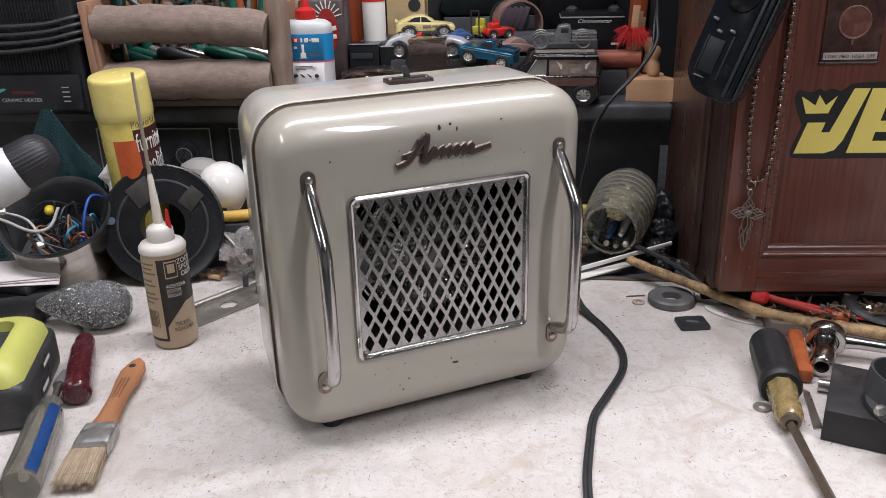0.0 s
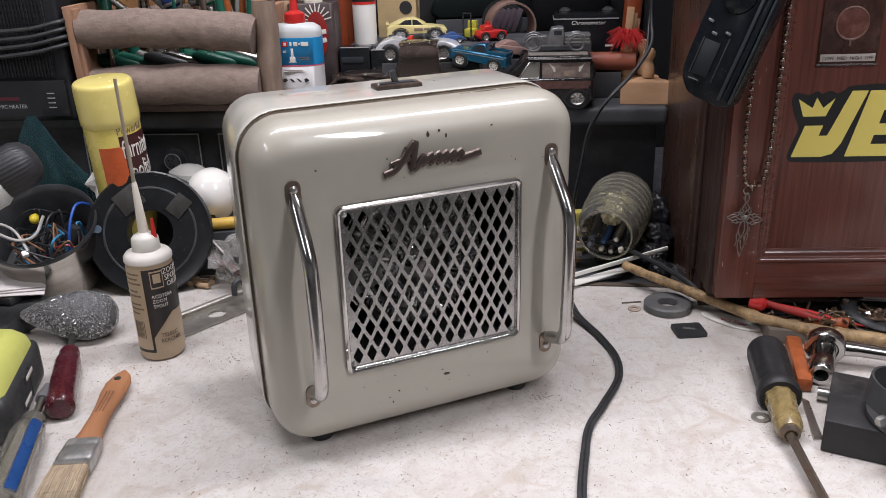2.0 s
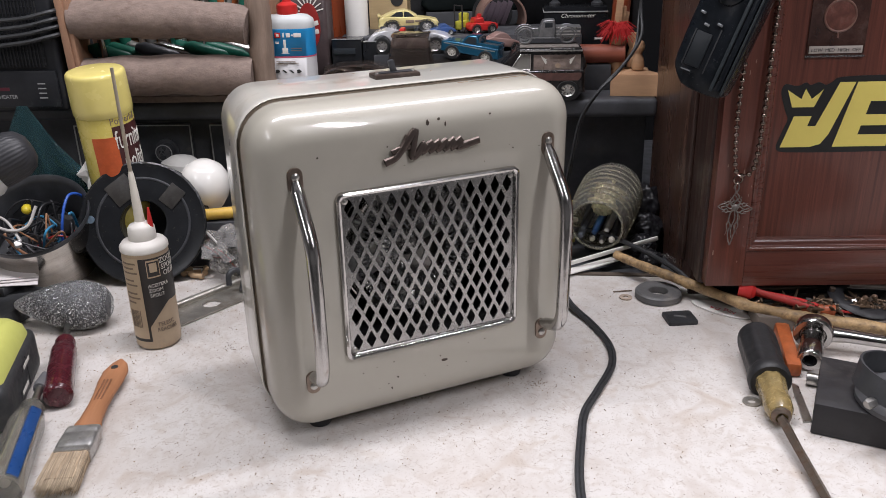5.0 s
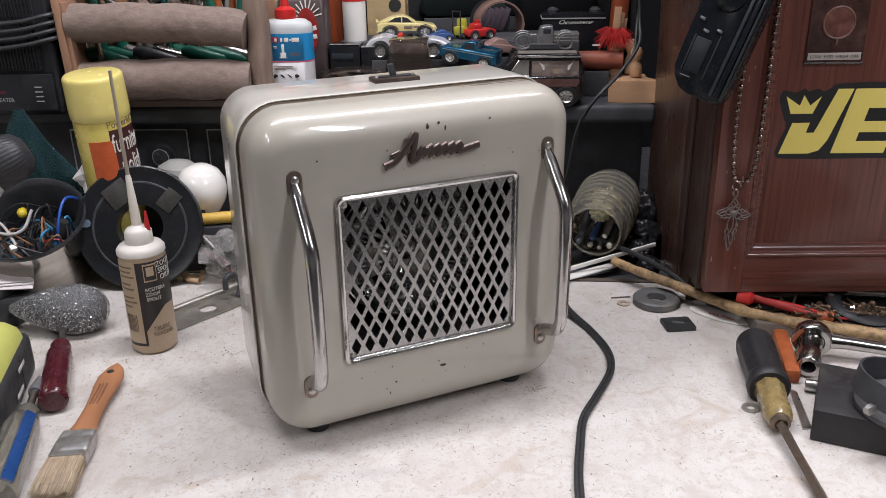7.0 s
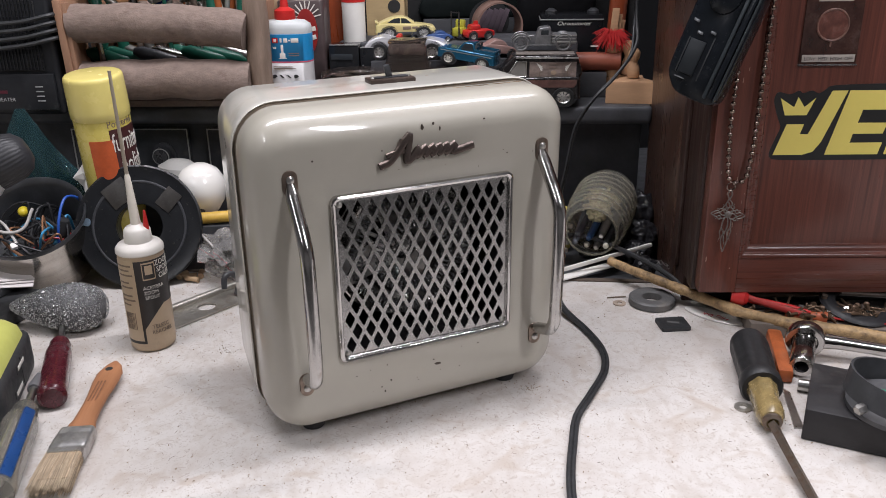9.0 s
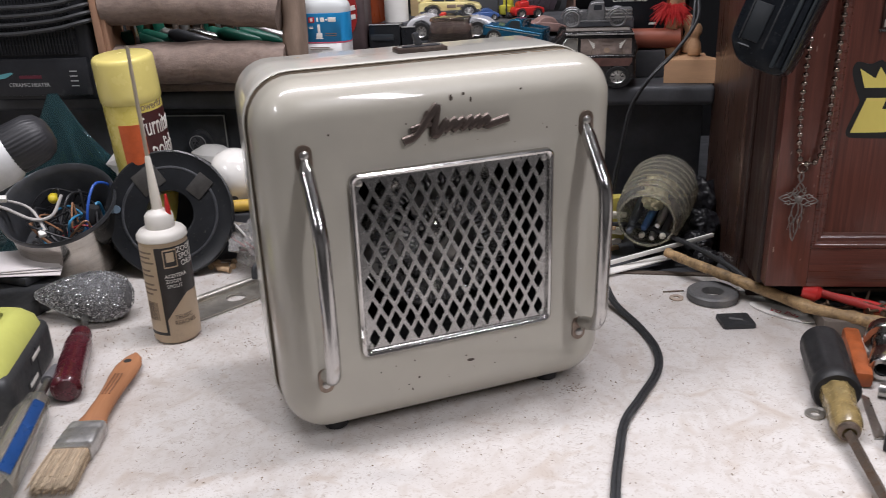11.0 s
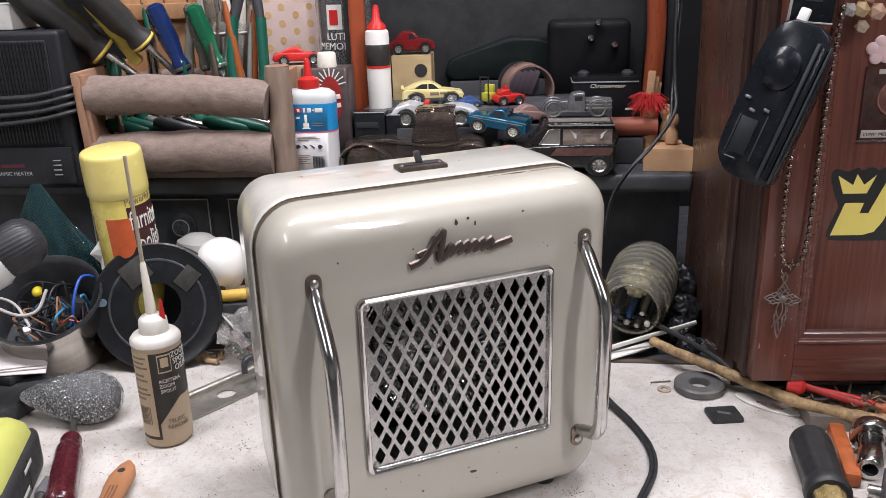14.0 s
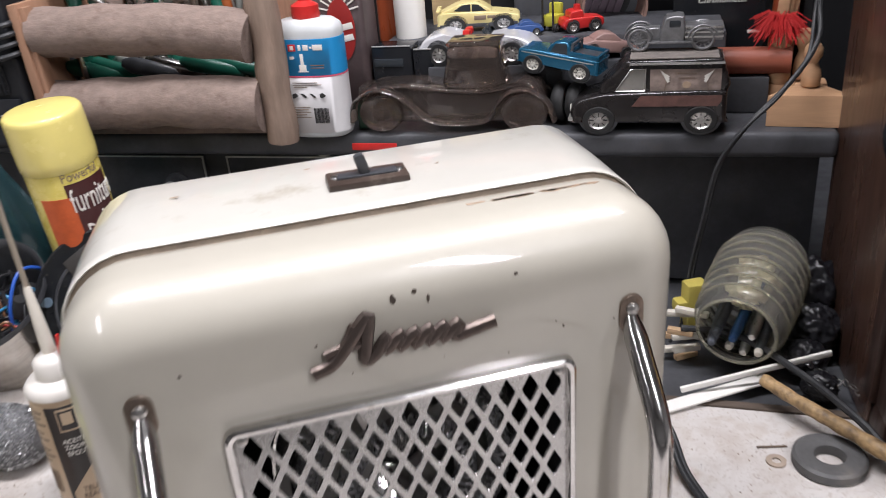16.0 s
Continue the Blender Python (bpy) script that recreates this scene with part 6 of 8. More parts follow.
part("neck_ring", sweep([(0.0385 * math.cos(a), 0.0385 * math.sin(a), 0.176) for a in np.linspace(0, 6.283, 41)[:-1]], 0.0016, 8, closed=True), milky, pjar, "pale neck ring")
hr_ = random.Random(6)
for k in range(9):
    a = 0.7 * k
    hm = pose(-0.252 + 0.018 * math.cos(a), 1.262 + 0.018 * math.sin(a), ST + 0.006, hr_.uniform(-6, 6), hr_.uniform(-7, 7), 0)
    pt = thing("hand_tool", hm, "slim hand tool with a pale handle in a jar", "hand tool", "tools in the jar")
    h = hr_.uniform(0.20, 0.27)
    part("handle", fluted([(0.0040, h * 0.55, 0), (0.0072, h * 0.58, 0.4), (0.0068, h * 0.9, 1), (0.0058, h * 0.98, 0.2), (0.0030, h, 0)], 6, 0.1, 24), (clear_acet, cream, steel, chrome, clear_acet, milky)[k % 6], pt)
    part("shaft", sweep([(0, 0, 0), (0, 0, h * 0.57)], 0.0024, 8), chrome, pt)

# ceramic heater with cord
cer = thing("ceramic_heater", pose(-0.5120, 1.118, ST, 0, 0, -4), "black ceramic space heater with its cord wound round", "heater")
cer_black = mk("case_black", (0.012, 0.013, 0.016), 0.5, var=0.3, scale=40, dirt=(0.06, 0.06, 0.06), amount=0.08, dscale=40)
part("case", box(0.175, 0.115, 0.193, 0.006, (0, 0.0625, 0.0970), seg=3), cer_black, cer)
part("grille", box(0.150, 0.004, 0.125, 0.002, (-0.004, 0.004, 0.120)), dark, cer, "dark mesh grille")
for k in range(34):
    part("slat", box(0.0013, 0.002, 0.122, 0, (-0.076 + k * 0.0044, 0.001, 0.120)), cer_black, cer)
for k in range(16):
    part("cross_slat", box(0.150, 0.0014, 0.0012, 0, (-0.004, 0.0018, 0.062 + k * 0.0078)), cer_black, cer)
part("control_strip", box(0.165, 0.004, 0.046, 0.001, (0, 0.001, 0.031)), cer_black, cer)
letters("CERAMIC HEATER", 0.0068, mk("ink_dim", (0.33, 0.33, 0.33), 0.5), cer, pose(0.028, -0.0013, 0.0195, 90), 0, 0.0001, "RIGHT")
for k in range(4):
    part("print_bar", box(0.010, 0.0004, 0.0014, 0, (0.062, -0.0012, 0.020 + 0.006 * k)), bpy.data.materials["ink_dim"], cer)
part("print_bar", box(0.030, 0.0004, 0.004, 0, (0.004, -0.0012, 0.0315)), mk("ink_dark_red", (0.085, 0.012, 0.022), 0.5), cer)
part("fish_mark", prism([(-0.022, 0), (-0.008, 0.004), (0.012, 0.0075), (0.016, 0.006), (0.004, 0.0005), (-0.010, -0.0015)], 0, 0.0006), mk("ink_teal", (0.10, 0.30, 0.33), 0.5), cer, "pale teal printed swoosh", pose(-0.034, -0.001, 0.030, 90))
for k in range(4):
    z = 0.088 + 0.0095 * k
    lp = [(-0.10, -0.004, z + 0.004), (-0.02, -0.009, z - 0.003 + 0.001 * k), (0.05, -0.009, z + 0.002), (0.088, -0.003, z + 0.009), (0.0935, 0.02, z + 0.010), (0.0935, 0.10, z + 0.006)]
    part("cord", sweep(spline(lp, 8), 0.0028, 8), rubber, cer, "black power cord wound round the case")

# small white box and pale rolls above the space heater
solo("white_box", box(0.075, 0.06, 0.030, 0.003, (0, 0, 0.015)), white_plastic, pose(-0.515, 1.168, ST + 0.194, 0, 0, -10), "white cardboard box on the space heater", "box")

# squeeze bottle of oil
ob = thing("squeeze_bottle", pose(-0.1365, 1.147, ST, 0, 0, -6) @ Matrix.Diagonal((1.14, 1, 1, 1)), "white squeeze bottle with blue label and red cap", "bottle")


def ell(hw, hd, z, n=40):
    return [(hw * abs(math.cos(a)) ** 0.75 * (1 if math.cos(a) > 0 else -1), hd * abs(math.sin(a)) ** 0.75 * (1 if math.sin(a) > 0 else -1), z) for a in np.linspace(0, 2 * math.pi, n + 1)[:-1]]


part("body", loft([ell(hw, hd, z) for hw, hd, z in ((0.024, 0.015, 0.0), (0.0275, 0.0185, 0.002), (0.0285, 0.0190, 0.006), (0.0290, 0.0190, 0.097), (0.0292, 0.0192, 0.102), (0.0280, 0.018, 0.107), (0.022, 0.015, 0.1115), (0.011, 0.010, 0.113))], cap0=True, cap1=True), mk("bottle_white", (0.52, 0.54, 0.54), 0.4, var=0.05, scale=40), ob, "white translucent body", sharp=60)
part("label", loft([ell(0.0288, 0.0193, 0.062), ell(0.0292, 0.0196, 0.0622), ell(0.0294, 0.0196, 0.0958), ell(0.0290, 0.0192, 0.096)]), mk("label_blue", (0.015, 0.23, 0.50), 0.4, var=0.08, scale=30), ob, "blue label", sharp=60)
part("label", loft([ell(0.0285, 0.0191, 0.006), ell(0.0290, 0.0194, 0.0062), ell(0.0292, 0.0195, 0.0600), ell(0.0288, 0.0192, 0.0602)]), mk("label_white", (0.56, 0.55, 0.55), 0.4, var=0.04), ob, "white label", sharp=60)
part("stripe", loft([ell(0.0288, 0.0192, 0.0604), ell(0.0294, 0.0197, 0.0605), ell(0.0294, 0.0197, 0.0617), ell(0.0288, 0.0192, 0.0619)]), mk("label_pink", (0.60, 0.10, 0.16), 0.4), ob, "pink stripe", sharp=60)
FY = -0.0198
for s, c, mt in (((0.0065, 0.0006, 0.0065), (-0.0090, FY, 0.0885), red_plastic), ((0.0030, 0.0007, 0.0040), (-0.0090, FY, 0.0885), ink_white), ((0.0022, 0.0006, 0.0052), (-0.0025, FY, 0.0885), ink_white), ((0.0045, 0.0006, 0.0052), (0.0030, FY, 0.0885), ink_white), ((0.0022, 0.0006, 0.0018), (0.0075, FY, 0.0885), ink_white), ((0.0085, 0.0006, 0.0052), (0.0135, FY, 0.0885), ink_white),
                 ((0.0028, 0.0006, 0.0110), (-0.0015, FY, 0.0775), ink_white), ((0.0062, 0.0006, 0.0060), (-0.0015, FY, 0.0695), ink_white), ((0.0090, 0.0006, 0.0008), (-0.0015, FY, 0.0660), ink_white), ((0.0040, 0.0006, 0.0010), (-0.0100, FY, 0.0800), ink_white), ((0.0040, 0.0006, 0.0010), (-0.0100, FY, 0.0785), ink_white),
                 ((0.012, 0.0006, 0.0008), (0.0115, FY, 0.0720), ink_grey), ((0.012, 0.0006, 0.0008), (0.0115, FY, 0.0695), ink_grey), ((0.022, 0.0006, 0.0007), (-0.002, FY, 0.0555), ink_grey), ((0.026, 0.0006, 0.0007), (0.0, FY, 0.0535), ink_grey), ((0.012, 0.0006, 0.0007), (-0.006, FY, 0.0515), ink_grey),
                 ((0.016, 0.0006, 0.0007), (-0.008, FY, 0.0320), ink_grey), ((0.014, 0.0006, 0.0007), (-0.009, FY, 0.0295), ink_grey), ((0.016, 0.0006, 0.0007), (-0.008, FY, 0.0270), ink_grey), ((0.012, 0.0006, 0.0007), (-0.010, FY, 0.0245), ink_grey), ((0.016, 0.0006, 0.0007), (-0.008, FY, 0.0220), ink_grey)):
    part("print_bar", box(*s, 0.0002, c), mt, ob)
for k in range(4):
    part("pictogram", prism([(0.0026 * math.cos(a + k) * (1 + 0.25 * math.cos(3 * a + k)), 0.0024 * math.sin(a) * (1 + 0.2 * math.sin(2 * a + k))) for a in np.linspace(0, 6.283, 13)[:-1]], 0, 0.0005), ink_black, ob, "small dark pictogram", pose(-0.0125 + 0.0082 * k, FY + 0.0003, 0.0430, 90))
for k in range(12):
    part("print_bar", box(0.0004 if k % 3 else 0.0008, 0.0006, 0.015, 0, (0.0035 + 0.0011 * k, FY, 0.0235)), ink_black, ob)
part("cap", lathe([(0.0115, 0.1125), (0.0120, 0.114), (0.0115, 0.124), (0.0085, 0.126), (0.0050, 0.128), (0.0032, 0.146), (0.0022, 0.149), (0, 0.149)], 28), red_plastic, ob, "red nozzle cap")

# oil tin behind
tin = thing("oil_tin", pose(-0.120, 1.205, ST, 0, 0, -8), "red and white striped oil tin with white cap", "tin can")
part("body", loft([[(x, y, z) for x, y in rounded(0.0315 - i, 0.020 - i, 0.006, 4, 2)] for z, i in ((0.0, 0.001), (0.002, 0), (0.130, 0), (0.132, 0.001))], cap0=True, cap1=True), mk("tin_dark", (0.07, 0.05, 0.05), 0.35, var=0.3, scale=40, coat=0.2), tin)
part("label_oval", prism([(0.015 * math.cos(a), 0.030 * math.sin(a)) for a in np.linspace(0, 6.283, 29)[:-1]], 0, 0.0008), mk("tin_red", (0.30, 0.025, 0.022), 0.4, var=0.1), tin, "red label oval", pose(0.008, -0.0202, 0.092, 90))
for k in range(9):
    a = radians(15 + 19 * k)
    part("ray", box(0.012, 0.0006, 0.0016, 0, (0.008 + 0.022 * math.cos(a) * 0.7, -0.0204, 0.108 + 0.026 * math.sin(a) * 0.7), (0, -math.degrees(a), 0)), ink_white, tin)
for z in (0.094, 0.083):
    part("print_bar", box(0.026, 0.0006, 0.006, 0.0004, (0.008, -0.0212, z), (0, -12, 0)), ink_white, tin)
part("cap", lathe([(0.011, 0.131), (0.0125, 0.132), (0.012, 0.148), (0.0105, 0.150), (0, 0.150)], 28), cream, tin, "white screw cap")

# drinking glass and patterned box behind
glass = mk("glass", (0.9, 0.92, 0.92), 0.06, var=0.0, trans=0.95, ior=1.45)
gls = thing("drinking_glass", pose(-0.108, 1.325, ST, 0, 0, 0), "clear drinking glass with white print", "glass")
part("wall", lathe([(0, 0.004), (0.030, 0.004), (0.0355, 0.10), (0.039, 0.26), (0.0405, 0.26), (0.037, 0.10), (0.0325, 0.0), (0, 0.0)], 44), glass, gls, sharp=60)
for words, z in (("LUTES", 0.158), ("MEMORIAL", 0.145)):
    letters(words, 0.0135, ink_white, gls, on_can(0.0392, -6, z), 0.039)
part("emblem", patch(0.0392, -30, 2, 0.172, 0.205, 0.0003, 8), ink_white, gls)
part("emblem", patch(0.0396, -24, -6, 0.178, 0.198, 0.0003, 8), red_plastic, gls)
pbx = thing("patterned_box", pose(-0.185, 1.36, ST, 0, 0, -6), "pale pink box printed with yellow dots", "box")
part("carton", box(0.085, 0.05, 0.26, 0.002, (0, 0, 0.13)), mk("pale_pink", (0.55, 0.42, 0.38), 0.6, var=0.08, scale=30), pbx)
for i in range(4):
    for j in range(5):
        part("dot", lathe([(0.0048, 0), (0.0048, 0.0005), (0, 0.0006)], 16), mk("dot_orange", (0.55, 0.36, 0.16), 0.5) if not bpy.data.materials.get("dot_orange") else bpy.data.materials["dot_orange"], pbx, "", pose(-0.031 + 0.0205 * i, -0.0251, 0.145 + 0.023 * j + 0.011 * (i % 2), 90))

# toy vehicles
tyre = mk("toy_tyre", (0.016, 0.016, 0.016), 0.6, var=0.2)
tint = mk("toy_window", (0.03, 0.035, 0.04), 0.12, var=0.1)


def wheel(parent, x, y, z, r, w, rim, side):
    wl = part("wheel", lathe([(r * 0.62, -w / 2), (r * 0.95, -w / 2), (r, -w * 0.35), (r, w * 0.35), (r * 0.95, w / 2), (r * 0.62, w / 2)], 24), tyre, parent, "", pose(x, y, z, 90))
    part("rim", lathe([(0, w * 0.30), (r * 0.2, w * 0.42), (r * 0.25, w * 0.30), (r * 0.55, w * 0.34), (r * 0.66, w * 0.52)] if side < 0 else [(0, -w * 0.30), (r * 0.2, -w * 0.42), (r * 0.25, -w * 0.30), (r * 0.55, -w * 0.34), (r * 0.66, -w * 0.52)], 20), rim, wl)
    for k in range(8):
        part("slot", box(r * 0.24, r * 0.05, r * 0.12, 0, (r * 0.42, 0, 0), (0, 0, 0)), tyre, wl, "", pose(0, 0, -side * w * 0.37, 0, 0, 45 * k))
    return wl


def shell(poly, width, inset, bm=None, mi=0, smooth=3):
    """A car body: its side outline (x, z), eased at the corners, carried across and rolled in at both sides."""
    p = [Vector((x, z)) for x, z in poly]
    out = []
    n = len(p)
    for i in range(n):
        a, b, c, d = p[i - 1], p[i], p[(i + 1) % n], p[(i + 2) % n]
        for k in range(smooth):
            t = k / smooth
            ease = 0.5 * (2 * b + (c - a) * t + (2 * a - 5 * b + 4 * c - d) * t * t + (3 * b - a - 3 * c + d) * t ** 3)
            out.append(ease * 0.55 + (b + (c - b) * t) * 0.45)
    cx = sum(q.x for q in out) / len(out)
    cz = sum(q.y for q in out) / len(out)
    rings = []
    for k in list(range(5)) + list(range(4, -1, -1)):
        a = math.pi / 2 * k / 4
        y = width / 2 - inset * (1 - math.cos(a))
        dk = inset * (1 - math.sin(a))
        rings.append((y, dk))
    half = len(rings) // 2
    full = [(-y, dk) for y, dk in rings[:half]] + rings[half:]
    lofted = []
    for y, dk in full:
        ring = []
        for q in out:
            d = math.hypot(q.x - cx, q.y - cz) or 1
            ring.append((q.x - (q.x - cx) / d * dk, y, q.y - (q.y - cz) / d * dk))
        lofted.append(ring)
    return loft(lofted, bm, True, True, None, mi)


def toy_car(name, m, label, low, cabin, width, paint, wheels, r, rim, windows=(), pane=None, group="toy cars on the shelf"):
    """low, cabin: side outlines with the nose at -x; windows: side panes."""
    t = thing(name, m, label, "toy car", group)
    body = part("body", shell(low, width, width * 0.10), paint, t, sharp=35)
    if cabin:
        part("cabin", shell(cabin, width * 0.86, width * 0.08), paint, t, sharp=35)
    for poly in windows:
        for s in (-1, 1):
            part("window", prism(poly, 0, 0.0012), pane or tint, t, "side window", pose(0, s * (width * 0.43) + (0.0004 if s > 0 else 0.0008), 0, 90))
    for x in wheels:
        for s in (-1, 1):
            part("wheel_arch", lathe([(0, 0), (r * 1.22, 0), (r * 1.22, 0.0007), (0, 0.0007)], 20), black_plastic, t, "dark wheel arch", pose(x, s * (width / 2 - 0.0004) + 0.0004, r * 1.08, 90))
            wheel(t, x, s * (width / 2 - r * 0.16), r, r, r * 0.62, rim, s)
    return t


gloss_dark = mk("gloss_dark", (0.012, 0.013, 0.015), 0.15, var=0.2, scale=60)
rim_s = mk("toy_rim", (0.55, 0.54, 0.52), 0.3, 0.8, var=0.1)
rim_w = mk("toy_rim_white", (0.60, 0.58, 0.52), 0.5, var=0.1)


def sc_poly(p, s):
    return [(x * s, z * s) for x, z in p]


# platforms that hold the second row up
solo("black_box", box(0.33, 0.11, 0.072, 0.003, (0, 0, 0.036)), black_dusty, pose(0.090, 1.262, ST, 0, 0, -4), "black dusty box carrying toy cars", "box")

coupe_low = sc_poly([(-0.50, 0.12), (-0.505, 0.20), (-0.47, 0.25), (-0.30, 0.29), (-0.14, 0.315), (0.10, 0.33), (0.34, 0.33), (0.47, 0.32), (0.50, 0.27), (0.50, 0.15), (0.46, 0.10), (-0.46, 0.09)], 0.082)
coupe_cab = sc_poly([(-0.17, 0.30), (-0.02, 0.455), (0.05, 0.475), (0.16, 0.47), (0.26, 0.44), (0.44, 0.33), (0.44, 0.30)], 0.082)
coupe_win = [sc_poly([(-0.10, 0.33), (-0.01, 0.435), (0.07, 0.45), (0.07, 0.33)], 0.082), sc_poly([(0.09, 0.33), (0.09, 0.45), (0.19, 0.44), (0.30, 0.35)], 0.082)]
yc = toy_car("toy_car", pose(0.0150, 1.236, 0.2555, 0, 0, 184) @ Matrix.Diagonal((1, 1, 0.72, 1)), "small yellow toy sports coupe with dark trim", coupe_low, coupe_cab, 0.032, mk("toy_yellow", (0.62, 0.53, 0.24), 0.3, var=0.08, coat=0.3), (-0.0250, 0.0225), 0.0100, rim_s, coupe_win)
part("sill", box(0.078, 0.0326, 0.0060, 0.001, (0, 0, 0.0085)), black_plastic, yc, "black lower trim")
part("decal", box(0.012, 0.0326, 0.0060, 0.0005, (-0.002, 0, 0.0185)), bpy.data.materials["ink_grey"], yc, "dark side decal")
part("decal", box(0.008, 0.0328, 0.0040, 0.0005, (-0.013, 0, 0.0190)), bpy.data.materials["ink_grey"], yc, "dark side decal")
part("spoiler", box(0.004, 0.030, 0.0030, 0.001, (0.040, 0, 0.0290)), bpy.data.materials["toy_yellow"], yc, "small rear spoiler")
part("bumper", box(0.004, 0.031, 0.0050, 0.001, (-0.041, 0, 0.0115)), black_plastic, yc, "black bumper")
solo("toy_display_base", box(0.060, 0.040, 0.0045, 0.001, (0, 0, 0.00225)), black_plastic, pose(0.0150, 1.236, 0.2508, 0, 0, 4), "black base under a toy car", "base")

sp_low = sc_poly([(-0.50, 0.07), (-0.50, 0.14), (-0.42, 0.20), (-0.28, 0.235), (-0.10, 0.21), (0.05, 0.20), (0.16, 0.23), (0.30, 0.265), (0.44, 0.22), (0.50, 0.15), (0.50, 0.07)], 0.112)
silver_car = toy_car("toy_car", pose(0.0190, 1.200, 0.2315, 0, 0, 176) @ Matrix.Diagonal((1.02, 1, 1.05, 1)), "silver toy roadster with a red interior", sp_low, None, 0.044, mk("toy_silver", (0.66, 0.66, 0.68), 0.24, 0.35, var=0.08, coat=0.4), (-0.034, 0.036), 0.0105, rim_s)
part("cockpit", box(0.026, 0.030, 0.004, 0.0015, (0.006, 0, 0.0225)), black_plastic, silver_car, "dark open cockpit")
part("seat", box(0.007, 0.010, 0.007, 0.002, (0.011, -0.007, 0.0265)), red_plastic, silver_car, "red seat")
part("seat", box(0.007, 0.010, 0.007, 0.002, (0.011, 0.007, 0.0265)), red_plastic, silver_car, "red seat")
part("windscreen", box(0.0012, 0.032, 0.009, 0.0004, (-0.008, 0, 0.0270), (0, 32, 0)), tint, silver_car, "raked windscreen")
solo("black_box", box(0.13, 0.038, 0.0530, 0.002, (0, 0, 0.0265)), black_dusty, pose(0.035, 1.1925, ST, 0, 0, -4), "black box under toy cars", "box")

pk_low = sc_poly([(-0.50, 0.13), (-0.50, 0.27), (-0.46, 0.30), (-0.10, 0.32), (0.48, 0.31), (0.50, 0.27), (0.50, 0.15), (0.46, 0.11), (-0.46, 0.11)], 0.078)
pk_cab = sc_poly([(-0.16, 0.30), (-0.06, 0.46), (0.10, 0.47), (0.15, 0.31)], 0.078)
bt = toy_car("toy_truck", pose(0.0985, 1.158, 0.2265, 0, 8, -20) @ Matrix.Diagonal((1, 1, 0.88, 1)), "small metallic blue toy pickup truck tilted forward", pk_low, pk_cab, 0.033, mk("toy_blue", (0.016, 0.115, 0.205), 0.22, 0.55, var=0.12, coat=0.4), (-0.0225, 0.0235), 0.0095, rim_w, [sc_poly([(-0.10, 0.32), (-0.04, 0.44), (0.09, 0.45), (0.11, 0.32)], 0.078)])
part("bed", box(0.026, 0.026, 0.002, 0, (0.025, 0, 0.0246)), black_plastic, bt, "dark open bed")
part("side_stripe", box(0.070, 0.0334, 0.0012, 0, (0, 0, 0.0205)), rim_s, bt, "silver side stripe")
for y in (-0.0148, 0.0148):
    part("bed_side", box(0.028, 0.0026, 0.0050, 0.0008, (0.024, y, 0.0265)), bpy.data.materials["toy_blue"], bt, "raised side of the bed")
part("tailgate", box(0.0026, 0.030, 0.0050, 0.0008, (0.0375, 0, 0.0265)), bpy.data.materials["toy_blue"], bt, "blue tailgate")
part("bumper", box(0.0030, 0.031, 0.0040, 0.001, (-0.0395, 0, 0.0125)), rim_s, bt, "silver bumper")
part("roll_bar", sweep([(0.012, -0.013, 0.026), (0.012, -0.012, 0.036), (0.012, 0.012, 0.036), (0.012, 0.013, 0.026)], 0.0014, 8), black_plastic, bt, "black roll bar")
tax = thing("toy_axle", pose(0.106, 1.160, ST + 0.0196, 0, 0, -20), "pair of loose black toy tyres on an axle", "toy wheels")
part("axle", sweep([(-0.013, 0, 0), (0.013, 0, 0)], 0.0075, 12), black_plastic, tax)
for dx in (-0.0072, 0.0072):
    part("tyre", lathe([(0.008, -0.006), (0.017, -0.006), (0.0195, -0.003), (0.0195, 0.003), (0.017, 0.006), (0.008, 0.006), (0.008, -0.006)], 28), tyre, tax, "", pose(dx, 0, 0, 0, 90, 0))
solo("black_box", box(0.030, 0.025, 0.045, 0.002, (0, 0, 0.0225)), black_dusty, pose(0.075, 1.186, ST, 0, 0, -20), "small black box holding up a toy truck", "box")

# brown glass car decanter
dec_glass = mk("brown_glass", (0.50, 0.40, 0.35), 0.05, var=0.15, scale=30, coat=0.5, trans=0.95, ior=1.42, gloss=0.04, dirt=(0.26, 0.22, 0.19), amount=0.05, dscale=36)
dec = thing("glass_car", pose(-0.002, 1.158, ST, 0, 0, -5) @ Matrix.Diagonal((1.15, 1, 0.97, 1)), "brown glass antique car decanter with dusty fenders", "decanter")
dl = [(-0.074, 0.010), (-0.078, 0.030), (-0.074, 0.043), (-0.050, 0.0475), (-0.030, 0.0480), (-0.008, 0.0440), (0.020, 0.0420), (0.042, 0.0450), (0.060, 0.0500), (0.072, 0.0440), (0.076, 0.026), (0.070, 0.010)]
part("body", shell(dl, 0.040, 0.007), dec_glass, dec, "smoky brown glass body", sharp=60)
part("cabin", shell([(-0.006, 0.040), (-0.004, 0.066), (-0.001, 0.0815), (0.010, 0.0850), (0.032, 0.0850), (0.040, 0.0800), (0.0425, 0.062), (0.0435, 0.040)], 0.036, 0.006), dec_glass, dec, "amber glass cab", sharp=60)
part("cab_roof", box(0.043, 0.035, 0.0045, 0.002, (0.0195, 0, 0.0845), seg=3), dec_glass, dec)
part("belt_line", sweep(spline([(-0.076, -0.0195, 0.0405), (-0.045, -0.0205, 0.0455), (-0.020, -0.0205, 0.0425), (0.010, -0.0205, 0.0390), (0.032, -0.0205, 0.0400), (0.060, -0.0205, 0.0465)], 6), 0.0012, 8), dec_glass, dec, "raised dusty belt line")
